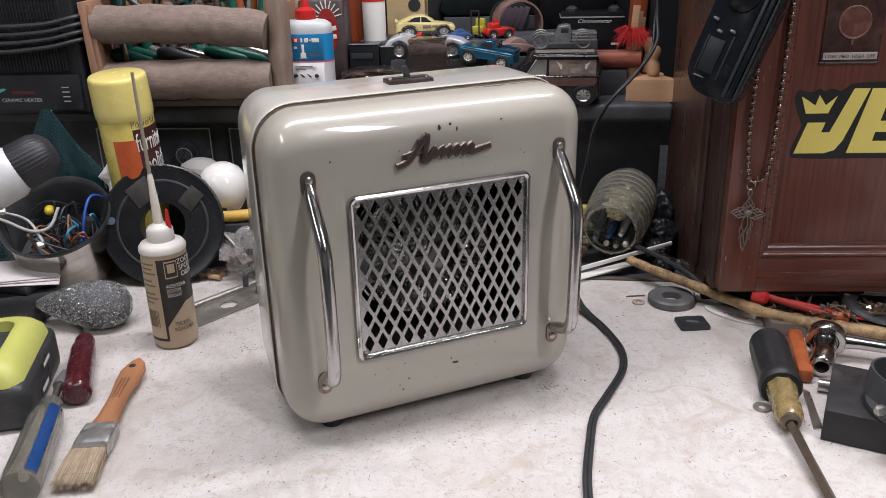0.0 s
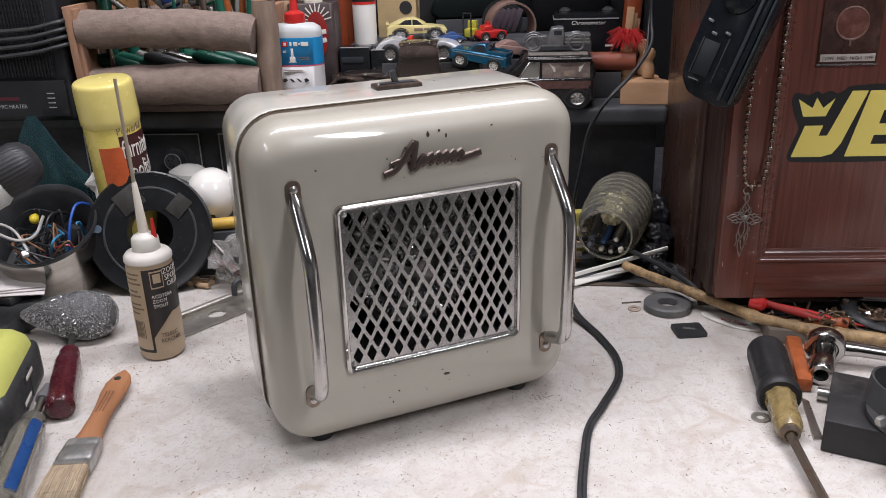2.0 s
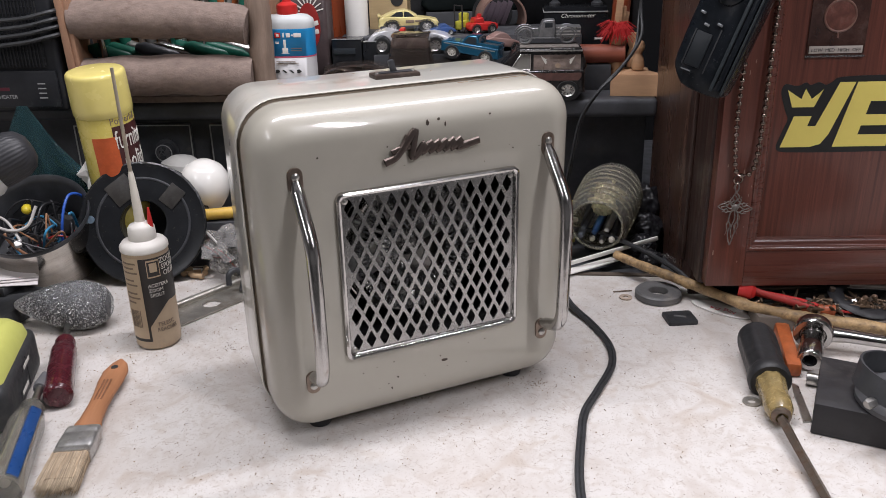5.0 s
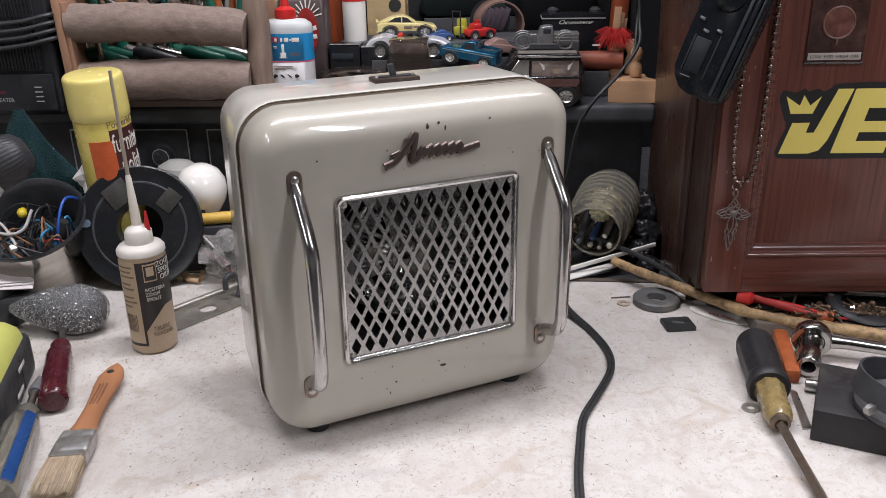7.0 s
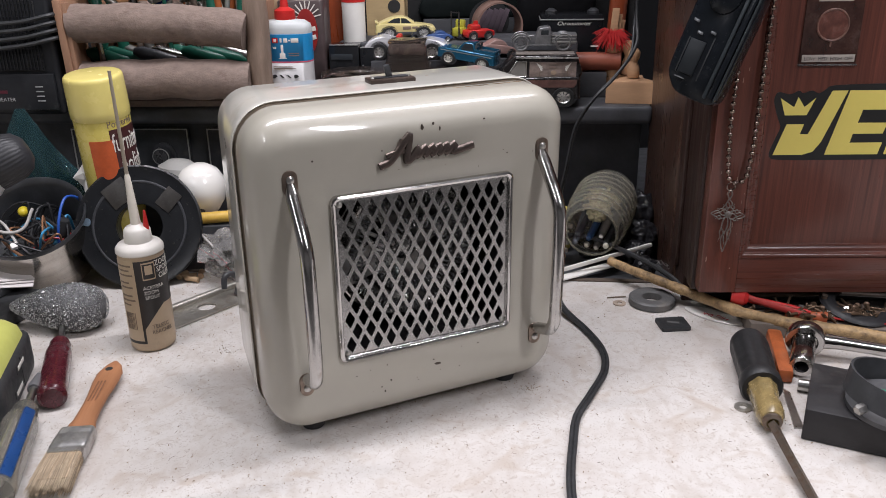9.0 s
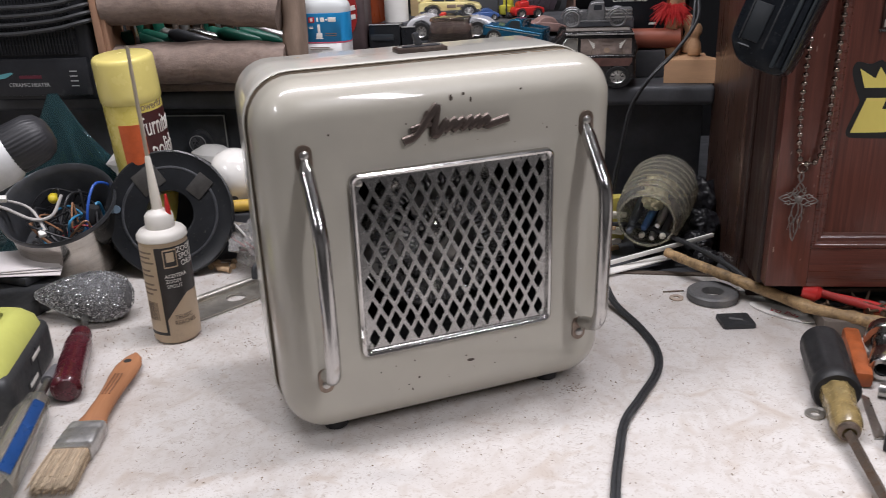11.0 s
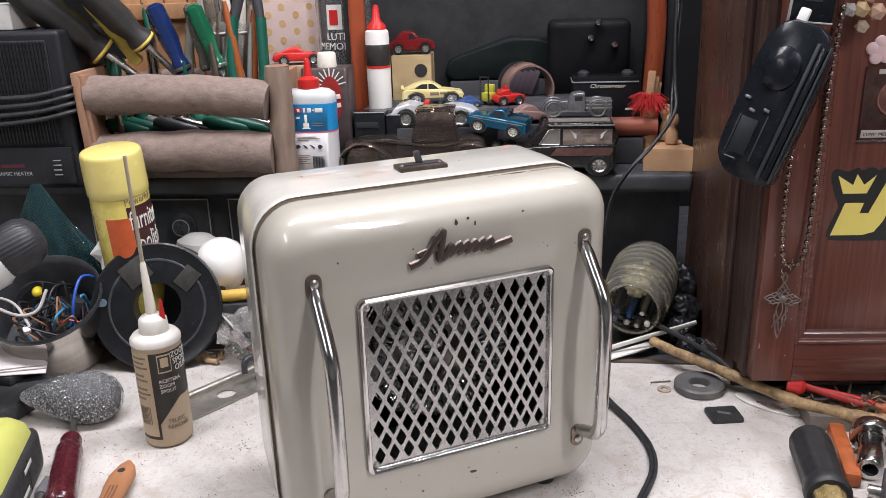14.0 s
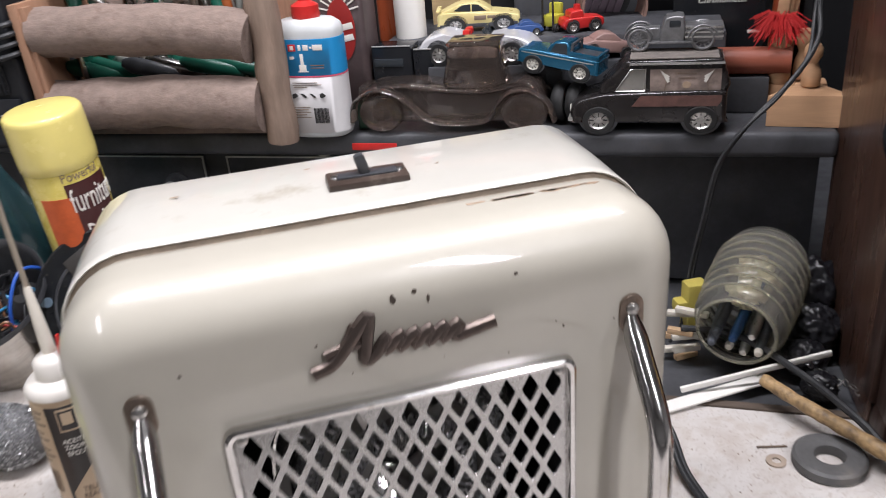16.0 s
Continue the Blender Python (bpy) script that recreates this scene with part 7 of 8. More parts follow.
for s_ in (-1, 1):
    arch = spline([(-0.086, s_ * 0.0215, 0.012), (-0.083, s_ * 0.0215, 0.030), (-0.070, s_ * 0.0215, 0.0420), (-0.054, s_ * 0.0215, 0.0425), (-0.038, s_ * 0.0215, 0.0320), (-0.024, s_ * 0.0215, 0.0165), (-0.010, s_ * 0.0215, 0.0105), (0.018, s_ * 0.0215, 0.0100), (0.032, s_ * 0.0215, 0.0150),
                   (0.040, s_ * 0.0215, 0.0310), (0.052, s_ * 0.0215, 0.0415), (0.066, s_ * 0.0215, 0.0410), (0.079, s_ * 0.0215, 0.0290), (0.084, s_ * 0.0215, 0.012)], 5)
    part("fender", sweep(arch, 0.0085, 12, flat=0.28), dec_glass, dec, "long swept dusty glass fender")
    for x in (-0.061, 0.060):
        part("wheel", lathe([(0, -0.004), (0.005, -0.005), (0.007, -0.003), (0.014, -0.0028), (0.0180, -0.0050), (0.0195, 0), (0.0180, 0.0050), (0.014, 0.0028), (0.007, 0.003), (0.005, 0.005), (0, 0.004)], 32), dec_glass, dec, "", pose(x, s_ * 0.0200, 0.0200, 90))
part("radiator", box(0.010, 0.030, 0.034, 0.004, (-0.077, 0, 0.028)), dec_glass, dec)

rad = thing("small_radio", pose(-0.0660, 1.198, ST, 0, 0, -5), "small black electronic box with a glossy window", "electronics")
part("case", box(0.0410, 0.030, 0.0735, 0.002, (0, 0, 0.0368)), gloss_dark, rad)
part("case", box(0.0200, 0.030, 0.0700, 0.002, (0.0318, 0, 0.035)), gloss_dark, rad)
part("window", box(0.0300, 0.002, 0.0080, 0.001, (-0.003, -0.0155, 0.0580)), tint, rad, "glossy dark window")
# silver strips stand in for the reflection along the glossy top edges
for sx_, cx_ in ((0.0390, 0.0), (0.0180, 0.0318)):
    part("edge", box(sx_, 0.0012, 0.0012, 0.0003, (cx_, -0.0148, 0.0740 if cx_ == 0 else 0.0705)), silver, rad, "silver strip drawn for the reflection on the top edge")

# black toy van with a side mural
vn = toy_car("toy_van", pose(0.1785, 1.142, ST, 0, 0, -5) @ Matrix.Diagonal((1.11, 1.05, 0.95, 1)), "dusty black toy van with a brown side mural",
             [(-0.062, 0.011), (-0.063, 0.022), (-0.058, 0.0315), (-0.038, 0.0375), (0.0, 0.0400), (0.056, 0.0400), (0.059, 0.034), (0.059, 0.013), (0.055, 0.009), (-0.058, 0.009)],
             [(-0.040, 0.036), (-0.022, 0.064), (-0.016, 0.068), (0.050, 0.069), (0.056, 0.064), (0.058, 0.036)], 0.046, mk("van_black", (0.016, 0.014, 0.014), 0.28, var=0.3, coat=0.3, dirt=(0.09, 0.075, 0.068), amount=0.10), (-0.040, 0.040), 0.0130, rim_s,
             [[(-0.027, 0.040), (-0.015, 0.060), (-0.004, 0.060), (-0.004, 0.040)]], mk("pale_window", (0.22, 0.21, 0.19), 0.3, var=0.2))
part("roof_dust", box(0.068, 0.036, 0.0008, 0, (0.018, 0, 0.0694)), mk("grey_dust", (0.17, 0.15, 0.135), 0.9, var=0.25, scale=90), vn, "dusty grey roof")
part("mural", box(0.054, 0.0004, 0.022, 0.0001, (0.027, -0.0201, 0.049)), mk("mural_brown", (0.30, 0.235, 0.205), 0.4, var=0.35, scale=120), vn, "reddish brown painted mural")
part("mural", prism([(-0.036, -0.0050), (0.030, -0.0050), (0.033, 0.0000), (0.033, 0.0052), (-0.029, 0.0052)], 0, 0.0004, m=pose(0.022, -0.0232, 0.031, 90)), mk("mural_maroon", (0.12, 0.06, 0.05), 0.4, var=0.3, scale=120), vn, "dark maroon side band")
for sx_, x in ((1, 0.013), (-1, 0.043)):
    for k in range(3):
        part("mural_wing", prism([(sx_ * u, v) for u, v in ((-0.0055 + 0.0016 * k, 0.0070 - 0.002 * k), (-0.0020 + 0.001 * k, 0.0040 - 0.002 * k), (0.0022, 0.0010 - 0.0022 * k), (0.0004, -0.0010 - 0.002 * k), (-0.0030 + 0.001 * k, 0.0020 - 0.002 * k))][::sx_], 0, 0.0004), ink_white, vn, "white painted wing shape", pose(x, -0.0206 - 0.0001 * k, 0.0525, 90))
    part("mural_line", box(0.0006, 0.0004, 0.012, 0, (x - sx_ * 0.001, -0.0206, 0.0455), (0, sx_ * 8, 0)), ink_grey, vn)
part("mural_sun", lathe([(0, 0.0004), (0.0032, 0.0004), (0.0032, 0)], 20), mk("mural_tan", (0.42, 0.31, 0.22), 0.5, var=0.2, scale=120), vn, "pale painted sun", pose(0.028, -0.0204, 0.0455, 90))
part("mural_line", box(0.014, 0.0004, 0.0006, 0, (0.028, -0.0206, 0.0560)), ink_grey, vn)
part("mural_line", box(0.012, 0.0004, 0.0006, 0, (0.028, -0.0206, 0.0520)), ink_grey, vn)
part("window_frame", sweep([(x, -0.0205, z) for x, z in ((-0.027, 0.040), (-0.015, 0.0605), (-0.0035, 0.0605), (-0.0035, 0.040))], 0.0007, 6, closed=True), rim_s, vn, "bright window frame")
part("bumper", box(0.004, 0.044, 0.004, 0.001, (-0.063, 0, 0.0135)), rim_s, vn, "bright bumper")
part("headlight", lathe([(0.004, 0), (0.0035, 0.001), (0, 0.0014)], 16), rim_w, vn, "", pose(-0.0625, -0.014, 0.0225, 0, -90, 0))
part("gutter", box(0.072, 0.047, 0.0014, 0.0004, (0.020, 0, 0.0655)), rim_s, vn, "chrome roof gutter")

# grey vintage toy truck on the van
gt = thing("toy_truck", pose(0.1960, 1.158, ST + 0.0664, 0, 0, -5) @ Matrix.Scale(0.93, 4), "grey metal vintage toy pickup with spoked wheels", "toy car", "toy cars on the shelf")
pewter = mk("pewter", (0.25, 0.25, 0.255), 0.36, 0.6, var=0.25, scale=90, dirt=(0.08, 0.08, 0.08), amount=0.3, dscale=60)
part("hood", shell([(-0.026, 0.010), (-0.027, 0.020), (-0.010, 0.0215), (-0.010, 0.008)], 0.014, 0.002), pewter, gt)
part("cab", shell([(-0.010, 0.008), (-0.008, 0.022), (-0.004, 0.0315), (0.012, 0.0320), (0.013, 0.008)], 0.024, 0.002), pewter, gt)
part("window", box(0.011, 0.0244, 0.0070, 0.001, (0.004, 0, 0.0255)), tint, gt, "dark cab window")
part("bed", box(0.034, 0.026, 0.014, 0.001, (0.031, 0, 0.0165)), pewter, gt)
for z in (0.013, 0.0175, 0.022):
    part("bed_rail", box(0.035, 0.0275, 0.0016, 0.0003, (0.031, 0, z)), rim_s, gt)
for x in (-0.029, 0.030):
    for s in (-1, 1):
        wl = part("wheel", sweep([(0.0098 * math.cos(a), 0, 0.0098 * math.sin(a)) for a in np.linspace(0, 6.283, 25)[:-1]], 0.0016, 8, closed=True), pewter, gt, "", pose(x, s * 0.0125, 0.0114))
        for k in range(5):
            part("spoke", box(0.019, 0.0010, 0.0011, 0, (0, 0, 0), (0, 36 * k, 0)), pewter, wl)
        part("fender", sweep([(x + 0.0135 * math.cos(a), s * 0.0125, 0.0114 + 0.0128 * math.sin(a)) for a in np.linspace(0.2, math.pi - 0.1, 12)], 0.0018, 8, flat=0.6), pewter, gt)
part("running_board", box(0.04, 0.030, 0.0016, 0.0004, (0, 0, 0.0085)), pewter, gt)

# small toys behind
rj = toy_car("toy_jeep", pose(0.1165, 1.226, 0.2510, 0, 0, 200) @ Matrix.Scale(0.95, 4), "small bright red toy jeep", [(-0.020, 0.004), (-0.021, 0.013), (-0.006, 0.015), (0.020, 0.014), (0.020, 0.004)], [(0.000, 0.013), (0.001, 0.022), (0.013, 0.021), (0.014, 0.013)], 0.022, red_plastic, (-0.012, 0.012), 0.006, rim_s)
part("top_light", lathe([(0.004, 0), (0.0035, 0.005), (0, 0.006)], 14), red_plastic, rj, "", pose(0.004, 0, 0.0215))
fl = thing("toy_forklift", pose(0.0890, 1.232, 0.2510, 0, 0, 60) @ Matrix.Scale(1.0, 4), "small yellow and green toy forklift", "toy car", "toy cars on the shelf")
part("body", box(0.018, 0.016, 0.012, 0.003, (0.002, 0, 0.010)), mk("toy_lime", (0.45, 0.42, 0.05), 0.4), fl)
part("seat", box(0.006, 0.014, 0.012, 0.002, (0.007, 0, 0.020)), bpy.data.materials["toy_lime"], fl)
for y in (-0.006, 0.006):
    part("mast", box(0.0015, 0.0015, 0.036, 0, (-0.009, y, 0.020)), grip_black, fl)
part("mast_bar", box(0.0015, 0.0135, 0.0015, 0, (-0.009, 0, 0.037)), grip_black, fl)
for x in (-0.006, 0.008):
    for s in (-1, 1):
        wheel(fl, x, s * 0.008, 0.004, 0.004, 0.003, rim_s, s)
toy_car("toy_car", pose(0.1400, 1.191, 0.2325, 0, -8, 196) @ Matrix.Scale(0.82, 4), "small faded pink toy car", sc_poly([(-0.5, 0.1), (-0.5, 0.22), (-0.2, 0.30), (0.3, 0.30), (0.5, 0.22), (0.5, 0.1)], 0.066), sc_poly([(-0.2, 0.28), (-0.05, 0.42), (0.15, 0.42), (0.32, 0.28)], 0.066), 0.028, mk("toy_pink", (0.27, 0.17, 0.15), 0.4, var=0.2, dirt=DUST, amount=0.4), (-0.02, 0.02), 0.007, rim_s)
toy_car("toy_car", pose(0.062, 1.216, 0.2510, 0, 0, 10) @ Matrix.Scale(0.6, 4), "small dark blue toy car", sc_poly([(-0.5, 0.1), (-0.5, 0.22), (-0.2, 0.30), (0.3, 0.30), (0.5, 0.22), (0.5, 0.1)], 0.056), sc_poly([(-0.2, 0.28), (-0.05, 0.42), (0.15, 0.42), (0.32, 0.28)], 0.056), 0.024, mk("toy_navy", (0.03, 0.07, 0.20), 0.4, var=0.2), (-0.018, 0.018), 0.006, rim_s)

solo("black_box", box(0.050, 0.026, 0.0530, 0.002, (0, 0, 0.0265)), black_dusty, pose(0.1400, 1.190, ST, 0, 0, 0), "black box under a toy car", "box")

# beige speaker block with a red toy car on it
bb = thing("wooden_block", pose(-0.0125, 1.315, ST, 0, 0, -4), "pale plywood block with two round holes", "block")
part("block", box(0.056, 0.05, 0.134, 0.002, (0, 0, 0.067)), wood("plywood", (0.46, 0.34, 0.18), 0.6, 0, (10, 60, 60), 0.2), bb)
for z in (0.113, 0.078):
    part("hole", lathe([(0, 0.0006), (0.0090, 0.0005), (0.0090, 0)], 28), ink_black, bb, "dark round hole", pose(0.0130, -0.0252, z, 90))
toy_car("toy_car", pose(-0.014, 1.312, ST + 0.1345, 0, 0, 184), "red toy hot rod with rounded roof", sc_poly([(-0.5, 0.10), (-0.5, 0.24), (-0.40, 0.30), (-0.10, 0.33), (0.30, 0.34), (0.48, 0.26), (0.5, 0.10)], 0.062), sc_poly([(-0.16, 0.31), (-0.08, 0.46), (0.08, 0.50), (0.24, 0.46), (0.38, 0.31)], 0.062), 0.028, mk("toy_red", (0.30, 0.015, 0.02), 0.25, var=0.15, coat=0.4), (-0.019, 0.019), 0.0075, rim_s, [sc_poly([(-0.10, 0.33), (-0.05, 0.44), (0.06, 0.46), (0.06, 0.33)], 0.062)])
toy_car("toy_car", pose(-0.158, 1.215, ST + 0.1355, 0, 0, 190), "flat red toy racing car", sc_poly([(-0.5, 0.08), (-0.5, 0.16), (-0.2, 0.24), (0.3, 0.26), (0.5, 0.22), (0.5, 0.08)], 0.062), sc_poly([(-0.12, 0.22), (0.0, 0.34), (0.16, 0.34), (0.36, 0.24)], 0.062), 0.030, red_plastic, (-0.019, 0.019), 0.006, rim_s)
solo("cardboard_box", box(0.050, 0.034, 0.135, 0.002, (0, 0, 0.0675)), card, pose(-0.170, 1.216, ST, 0, 0, -6), "tall brown cardboard box behind the bottle", "box")

# glue bottle
gb = thing("glue_bottle", pose(-0.056, 1.238, ST, 0, 0, 0), "white glue bottle with black band and red cap", "bottle")
part("body", lathe([(0, 0), (0.0145, 0), (0.0158, 0.002), (0.0160, 0.125), (0.0160, 0.165), (0.0152, 0.172), (0.012, 0.175), (0, 0.175)], 32), white_plastic, gb)
part("band", lathe([(0.0161, 0.128), (0.0164, 0.1285), (0.0164, 0.155), (0.0161, 0.1555)], 32), black_label, gb, "black label band")
part("stripe", lathe([(0.0161, 0.125), (0.0165, 0.1252), (0.0165, 0.128), (0.0161, 0.1282)], 32), red_plastic, gb, "red stripe")
part("cap", lathe([(0.013, 0.174), (0.012, 0.180), (0.006, 0.186), (0.0035, 0.205), (0, 0.206)], 24), red_plastic, gb, "red nozzle cap")

# orange wooden frame that stands behind
orange_wood = wood("orange_frame", (0.27, 0.058, 0.022), 0.32, 0.35, (50, 50, 8), 0.2)
fm = thing("display_case", pose(0.116, 1.262, ST, 0, 0, 0), "glossy orange-red wooden display case, dark inside", "display case")
part("post", box(0.022, 0.022, 0.250, 0.006, (-0.199, 0, 0.125), seg=3), orange_wood, fm)
part("post", sweep(spline([(0.197, 0, 0.001), (0.200, 0, 0.08), (0.203, 0, 0.16), (0.198, 0, 0.25)], 6), 0.0125, 14), orange_wood, fm)
part("rail", box(0.42, 0.020, 0.024, 0.006, (0, 0, 0.238), seg=3), orange_wood, fm)
# near-black panels added round the back to keep the space behind the frame dark
part("back_panel", box(0.46, 0.010, 0.30, 0.001, (0, 0.150, 0.150)), dark, fm, "added dark panel behind the frame")
part("side_panel", box(0.008, 0.140, 0.30, 0.001, (-0.214, 0.075, 0.150)), dark, fm, "added dark panel beside the frame")
part("side_panel", box(0.008, 0.140, 0.30, 0.001, (0.222, 0.075, 0.150)), dark, fm, "added dark panel beside the frame")
solo("wooden_dowel", sweep([(0.235, 1.183, ST + 0.047), (0.305, 1.176, ST + 0.047)], 0.0125, 20), wood("dowel_red", (0.26, 0.075, 0.045), 0.5, 0, (8, 60, 60), 0.2), pose(0, 0, 0), "red-brown wooden dowel lying on a box", "dowel")
solo("black_box", box(0.06, 0.024, 0.034, 0.002, (0, 0, 0.017)), black_dusty, pose(0.258, 1.182, ST, 0, 0, -5), "flat black box under a dowel", "box")

# instrument box with script lettering
cb = thing("instrument_box", pose(0.256, 1.296, ST, 0, 0, -5) @ Matrix.Diagonal((0.95, 1, 0.88, 1)), "black instrument box with a silver edge", "instrument")
part("case", box(0.094, 0.05, 0.112, 0.002, (0, 0, 0.056)), gloss_dark, cb)
part("edge", box(0.096, 0.052, 0.0020, 0.0004, (0, 0, 0.1045)), silver, cb, "thin silver edge")
letters("Chronometer", 0.0090, ink_white, cb, pose(0.003, -0.0256, 0.0955, 90), 0, 0.0002, shear=0.3)
part("print_bar", box(0.012, 0.0006, 0.003, 0, (0.036, -0.0256, 0.062)), ink_white, cb)
for x in (-0.03, 0.034):
    part("lug", lathe([(0.009, 0), (0.009, 0.004), (0.004, 0.008), (0, 0.008)], 16), black_metal, cb, "", pose(x, 0, 0.112))
tt = thing("cardboard_tube", pose(0.1430, 1.335, 0.1672, 0, 0, 8) @ Matrix.Scale(0.85, 4), "short cardboard tube with dark scraps inside", "tube")
part("tube", lathe([(0.037, 0), (0.040, 0), (0.040, 0.05), (0.037, 0.05), (0.037, 0)], 44), mk("tube_brown", (0.24, 0.15, 0.12), 0.6, var=0.2, scale=40), tt, "", pose(0, -0.02, 0.1115, 90))
part("backing", lathe([(0, 0.0), (0.037, 0.0)], 32), dark, tt, "", pose(0, 0.02, 0.1115, 90))
for k in range(5):
    part("scrap", box(0.010, 0.002, 0.045, 0.0005, (-0.018 + 0.010 * k, 0.004, 0.112), (0, 25, 20)), mk("scrap_mauve", (0.13, 0.10, 0.12), 0.4) if k == 0 else bpy.data.materials["scrap_mauve"], tt)
solo("black_box", box(0.06, 0.030, 0.0490, 0.002, (0, 0, 0.0245)), black_dusty, pose(0.143, 1.340, ST, 0, 0, 0), "black box under a cardboard tube", "box")

# dark machine shape at the very back
mc = thing("film_projector", pose(0.245, 1.372, ST, 0, 0, -6), "old black machine with two small chrome knobs", "machine")
part("body", box(0.12, 0.05, 0.17, 0.012, (0, 0, 0.085), seg=3), mk("dim_black", (0.008, 0.008, 0.009), 0.6, var=0.3, spec=0.12), mc)
for x, z in ((0.002, 0.146), (0.036, 0.136), (0.012, 0.168)):
    part("knob", lathe([(0, 0.010), (0.0045, 0.009), (0.005, 0)], 18), chrome, mc, "small chrome knob", pose(x, -0.025, z, 90))
solo("dark_model", shell([(-0.09, 0.0), (-0.09, 0.03), (-0.05, 0.045), (0.0, 0.062), (0.05, 0.058), (0.09, 0.035), (0.09, 0.0)], 0.03, 0.008), mk("dim_green", (0.008, 0.011, 0.011), 0.6, var=0.3, spec=0.12), pose(0.13, 1.392, ST + 0.085), "large dim model car at the back", "model car")
solo("black_box", box(0.18, 0.03, 0.0845, 0.002, (0, 0, 0.04225)), black_dusty, pose(0.13, 1.392, ST, 0, 0, 0), "black box under a model car", "box")

# wooden peg stand with red yarn
ps = thing("peg_stand", pose(0.311, 1.136, ST, 0, 0, -8), "triangular pale wooden stand with turned pins", "wooden toy")
pine = wood("pine", (0.50, 0.30, 0.17), 0.55, 0, (9, 60, 60), 0.18)
part("base", prism([(-0.031, -0.012), (0.033, -0.014), (0.036, -0.008), (0.010, 0.034), (0.000, 0.034)], 0.0, 0.0285, 0.002), pine, ps, "pale triangular base")
pinp = [(0, 0), (0.0072, 0.0), (0.0085, 0.004), (0.0075, 0.014), (0.0048, 0.020), (0.0052, 0.022), (0.0078, 0.027), (0.0080, 0.033), (0.0055, 0.037), (0, 0.038)]
part("pin", lathe(pinp, 22), pine, ps, "turned wooden pin", pose(0.005, 0.014, 0.030))
part("pin", lathe([(r * 1.25, z * 1.35) for r, z in pinp], 22), pine, ps, "turned wooden pin", pose(-0.020, 0.042, 0.026))
part("pin", lathe([(r * 1.0, z * 1.2) for r, z in pinp], 22), pine, ps, "turned wooden pin", pose(0.000, 0.044, 0.029))
part("pin_board", box(0.06, 0.022, 0.026, 0.002, (-0.008, 0.045, 0.013)), pine, ps)
bm = bmesh.new()
yr = random.Random(5)
for k in range(420):
    a, e = yr.uniform(0, 6.28), yr.uniform(-0.7, 0.5)
    d = Vector((math.cos(a) * math.cos(e) * 1.15, math.sin(a) * math.cos(e), math.sin(e)))
    l = yr.uniform(0.006, 0.024)
    p0 = Vector((-0.022, 0.042, 0.082))
    sweep([p0 + d * 0.002, p0 + d * l * 0.5 + Vector((0, 0, 0.003)), p0 + d * l + Vector((yr.uniform(-0.004, 0.004), 0, -0.009))], 0.0004, 4, bm)
tagged(part("yarn", bm, mk("red_yarn", (0.50, 0.02, 0.02), 0.8, var=0.2), ps, "tuft of bright red yarn"), kind="stuff")
pc = thing("paddle_sticks", pose(0.308, 1.222, ST + 0.0345, 0, 0, 0), "stack of pale wooden craft sticks leaning upright", "sticks")
for k in range(3):
    part("stick", box(0.010, 0.0018, 0.075 - 0.008 * k, 0.0008, (-0.004 + 0.004 * k, 0.004 * k, 0.040 - 0.004 * k), (0, 4 + 3 * k, 0)), pine, pc)

# cords hanging in front of the shelf's end
solo("black_cable", sweep(spline([(0.3190, 1.165, 0.44), (0.3154, 1.150, 0.345), (0.3158, 1.140, 0.285), (0.3120, 1.118, 0.255), (0.2871, 1.096, 0.225), (0.2553, 1.086, 0.194), (0.2349, 1.084, 0.160), (0.2250, 1.082, 0.110), (0.2166, 1.080, 0.060), (0.2104, 1.065, 0.015), (0.2001, 1.05, 0.004)], 9), 0.0022, 8), rubber, pose(0, 0, 0), "thin black cord hanging over the shelf", "cable", "hanging cords")
solo("black_cable", sweep(spline([(0.3250, 1.163, 0.44), (0.3204, 1.152, 0.345), (0.3136, 1.142, 0.280), (0.3037, 1.110, 0.245), (0.2809, 1.092, 0.218), (0.2512, 1.0835, 0.190), (0.2318, 1.082, 0.158), (0.2225, 1.080, 0.110), (0.2136, 1.078, 0.060), (0.2063, 1.060, 0.012), (0.1951, 1.045, 0.004)], 9), 0.0016, 8), rubber, pose(0, 0, 0), "thin black cord hanging over the shelf", "cable", "hanging cords")
solo("steel_rod", sweep([(0.3165, 1.151, ST + 0.062), (0.3185, 1.153, 0.46)], 0.0011, 8), steel, pose(0, 0, 0), "thin grey rod standing by the cabinet", "rod")
solo("green_block", box(0.018, 0.014, 0.030, 0.002, (0, 0, 0.015)), mk("dark_green", (0.01, 0.07, 0.04), 0.4), pose(-0.093, 1.162, ST, 0, 0, 10), "small dark green plastic block", "block")
shelf_inv = SH.inverted()
q = shelf_inv @ Vector((-0.084, 1.14, 0.1645))
part("red_mark", box(0.046, 0.0012, 0.007, 0.0004, (q.x, -0.0004, 0.1645)), red_plastic, shelf, "worn red strip on the front edge")
q = shelf_inv @ Vector((-0.155, 1.14, 0.148))
part("cap_knob", lathe([(0, 0.0), (0.0085, 0.0), (0.0095, 0.002), (0.0095, 0.010), (0.0070, 0.012), (0.0070, 0.017), (0, 0.0175)], 28), steel, shelf, "small steel cap on the front", pose(q.x, 0.0515, 0.148, 90))

# ---- things on the cabinet ----
def on_door(x, z, y=-0.0185, roll=0.0):
    """A pose on the door's face: x along it, z up from the bench, facing out."""
    q = CB.inverted() @ Vector((x, 0.845, z))
    return CB @ pose(q.x, y, q.z, 90, 0, 0) @ pose(0, 0, 0, 0, 0, roll)


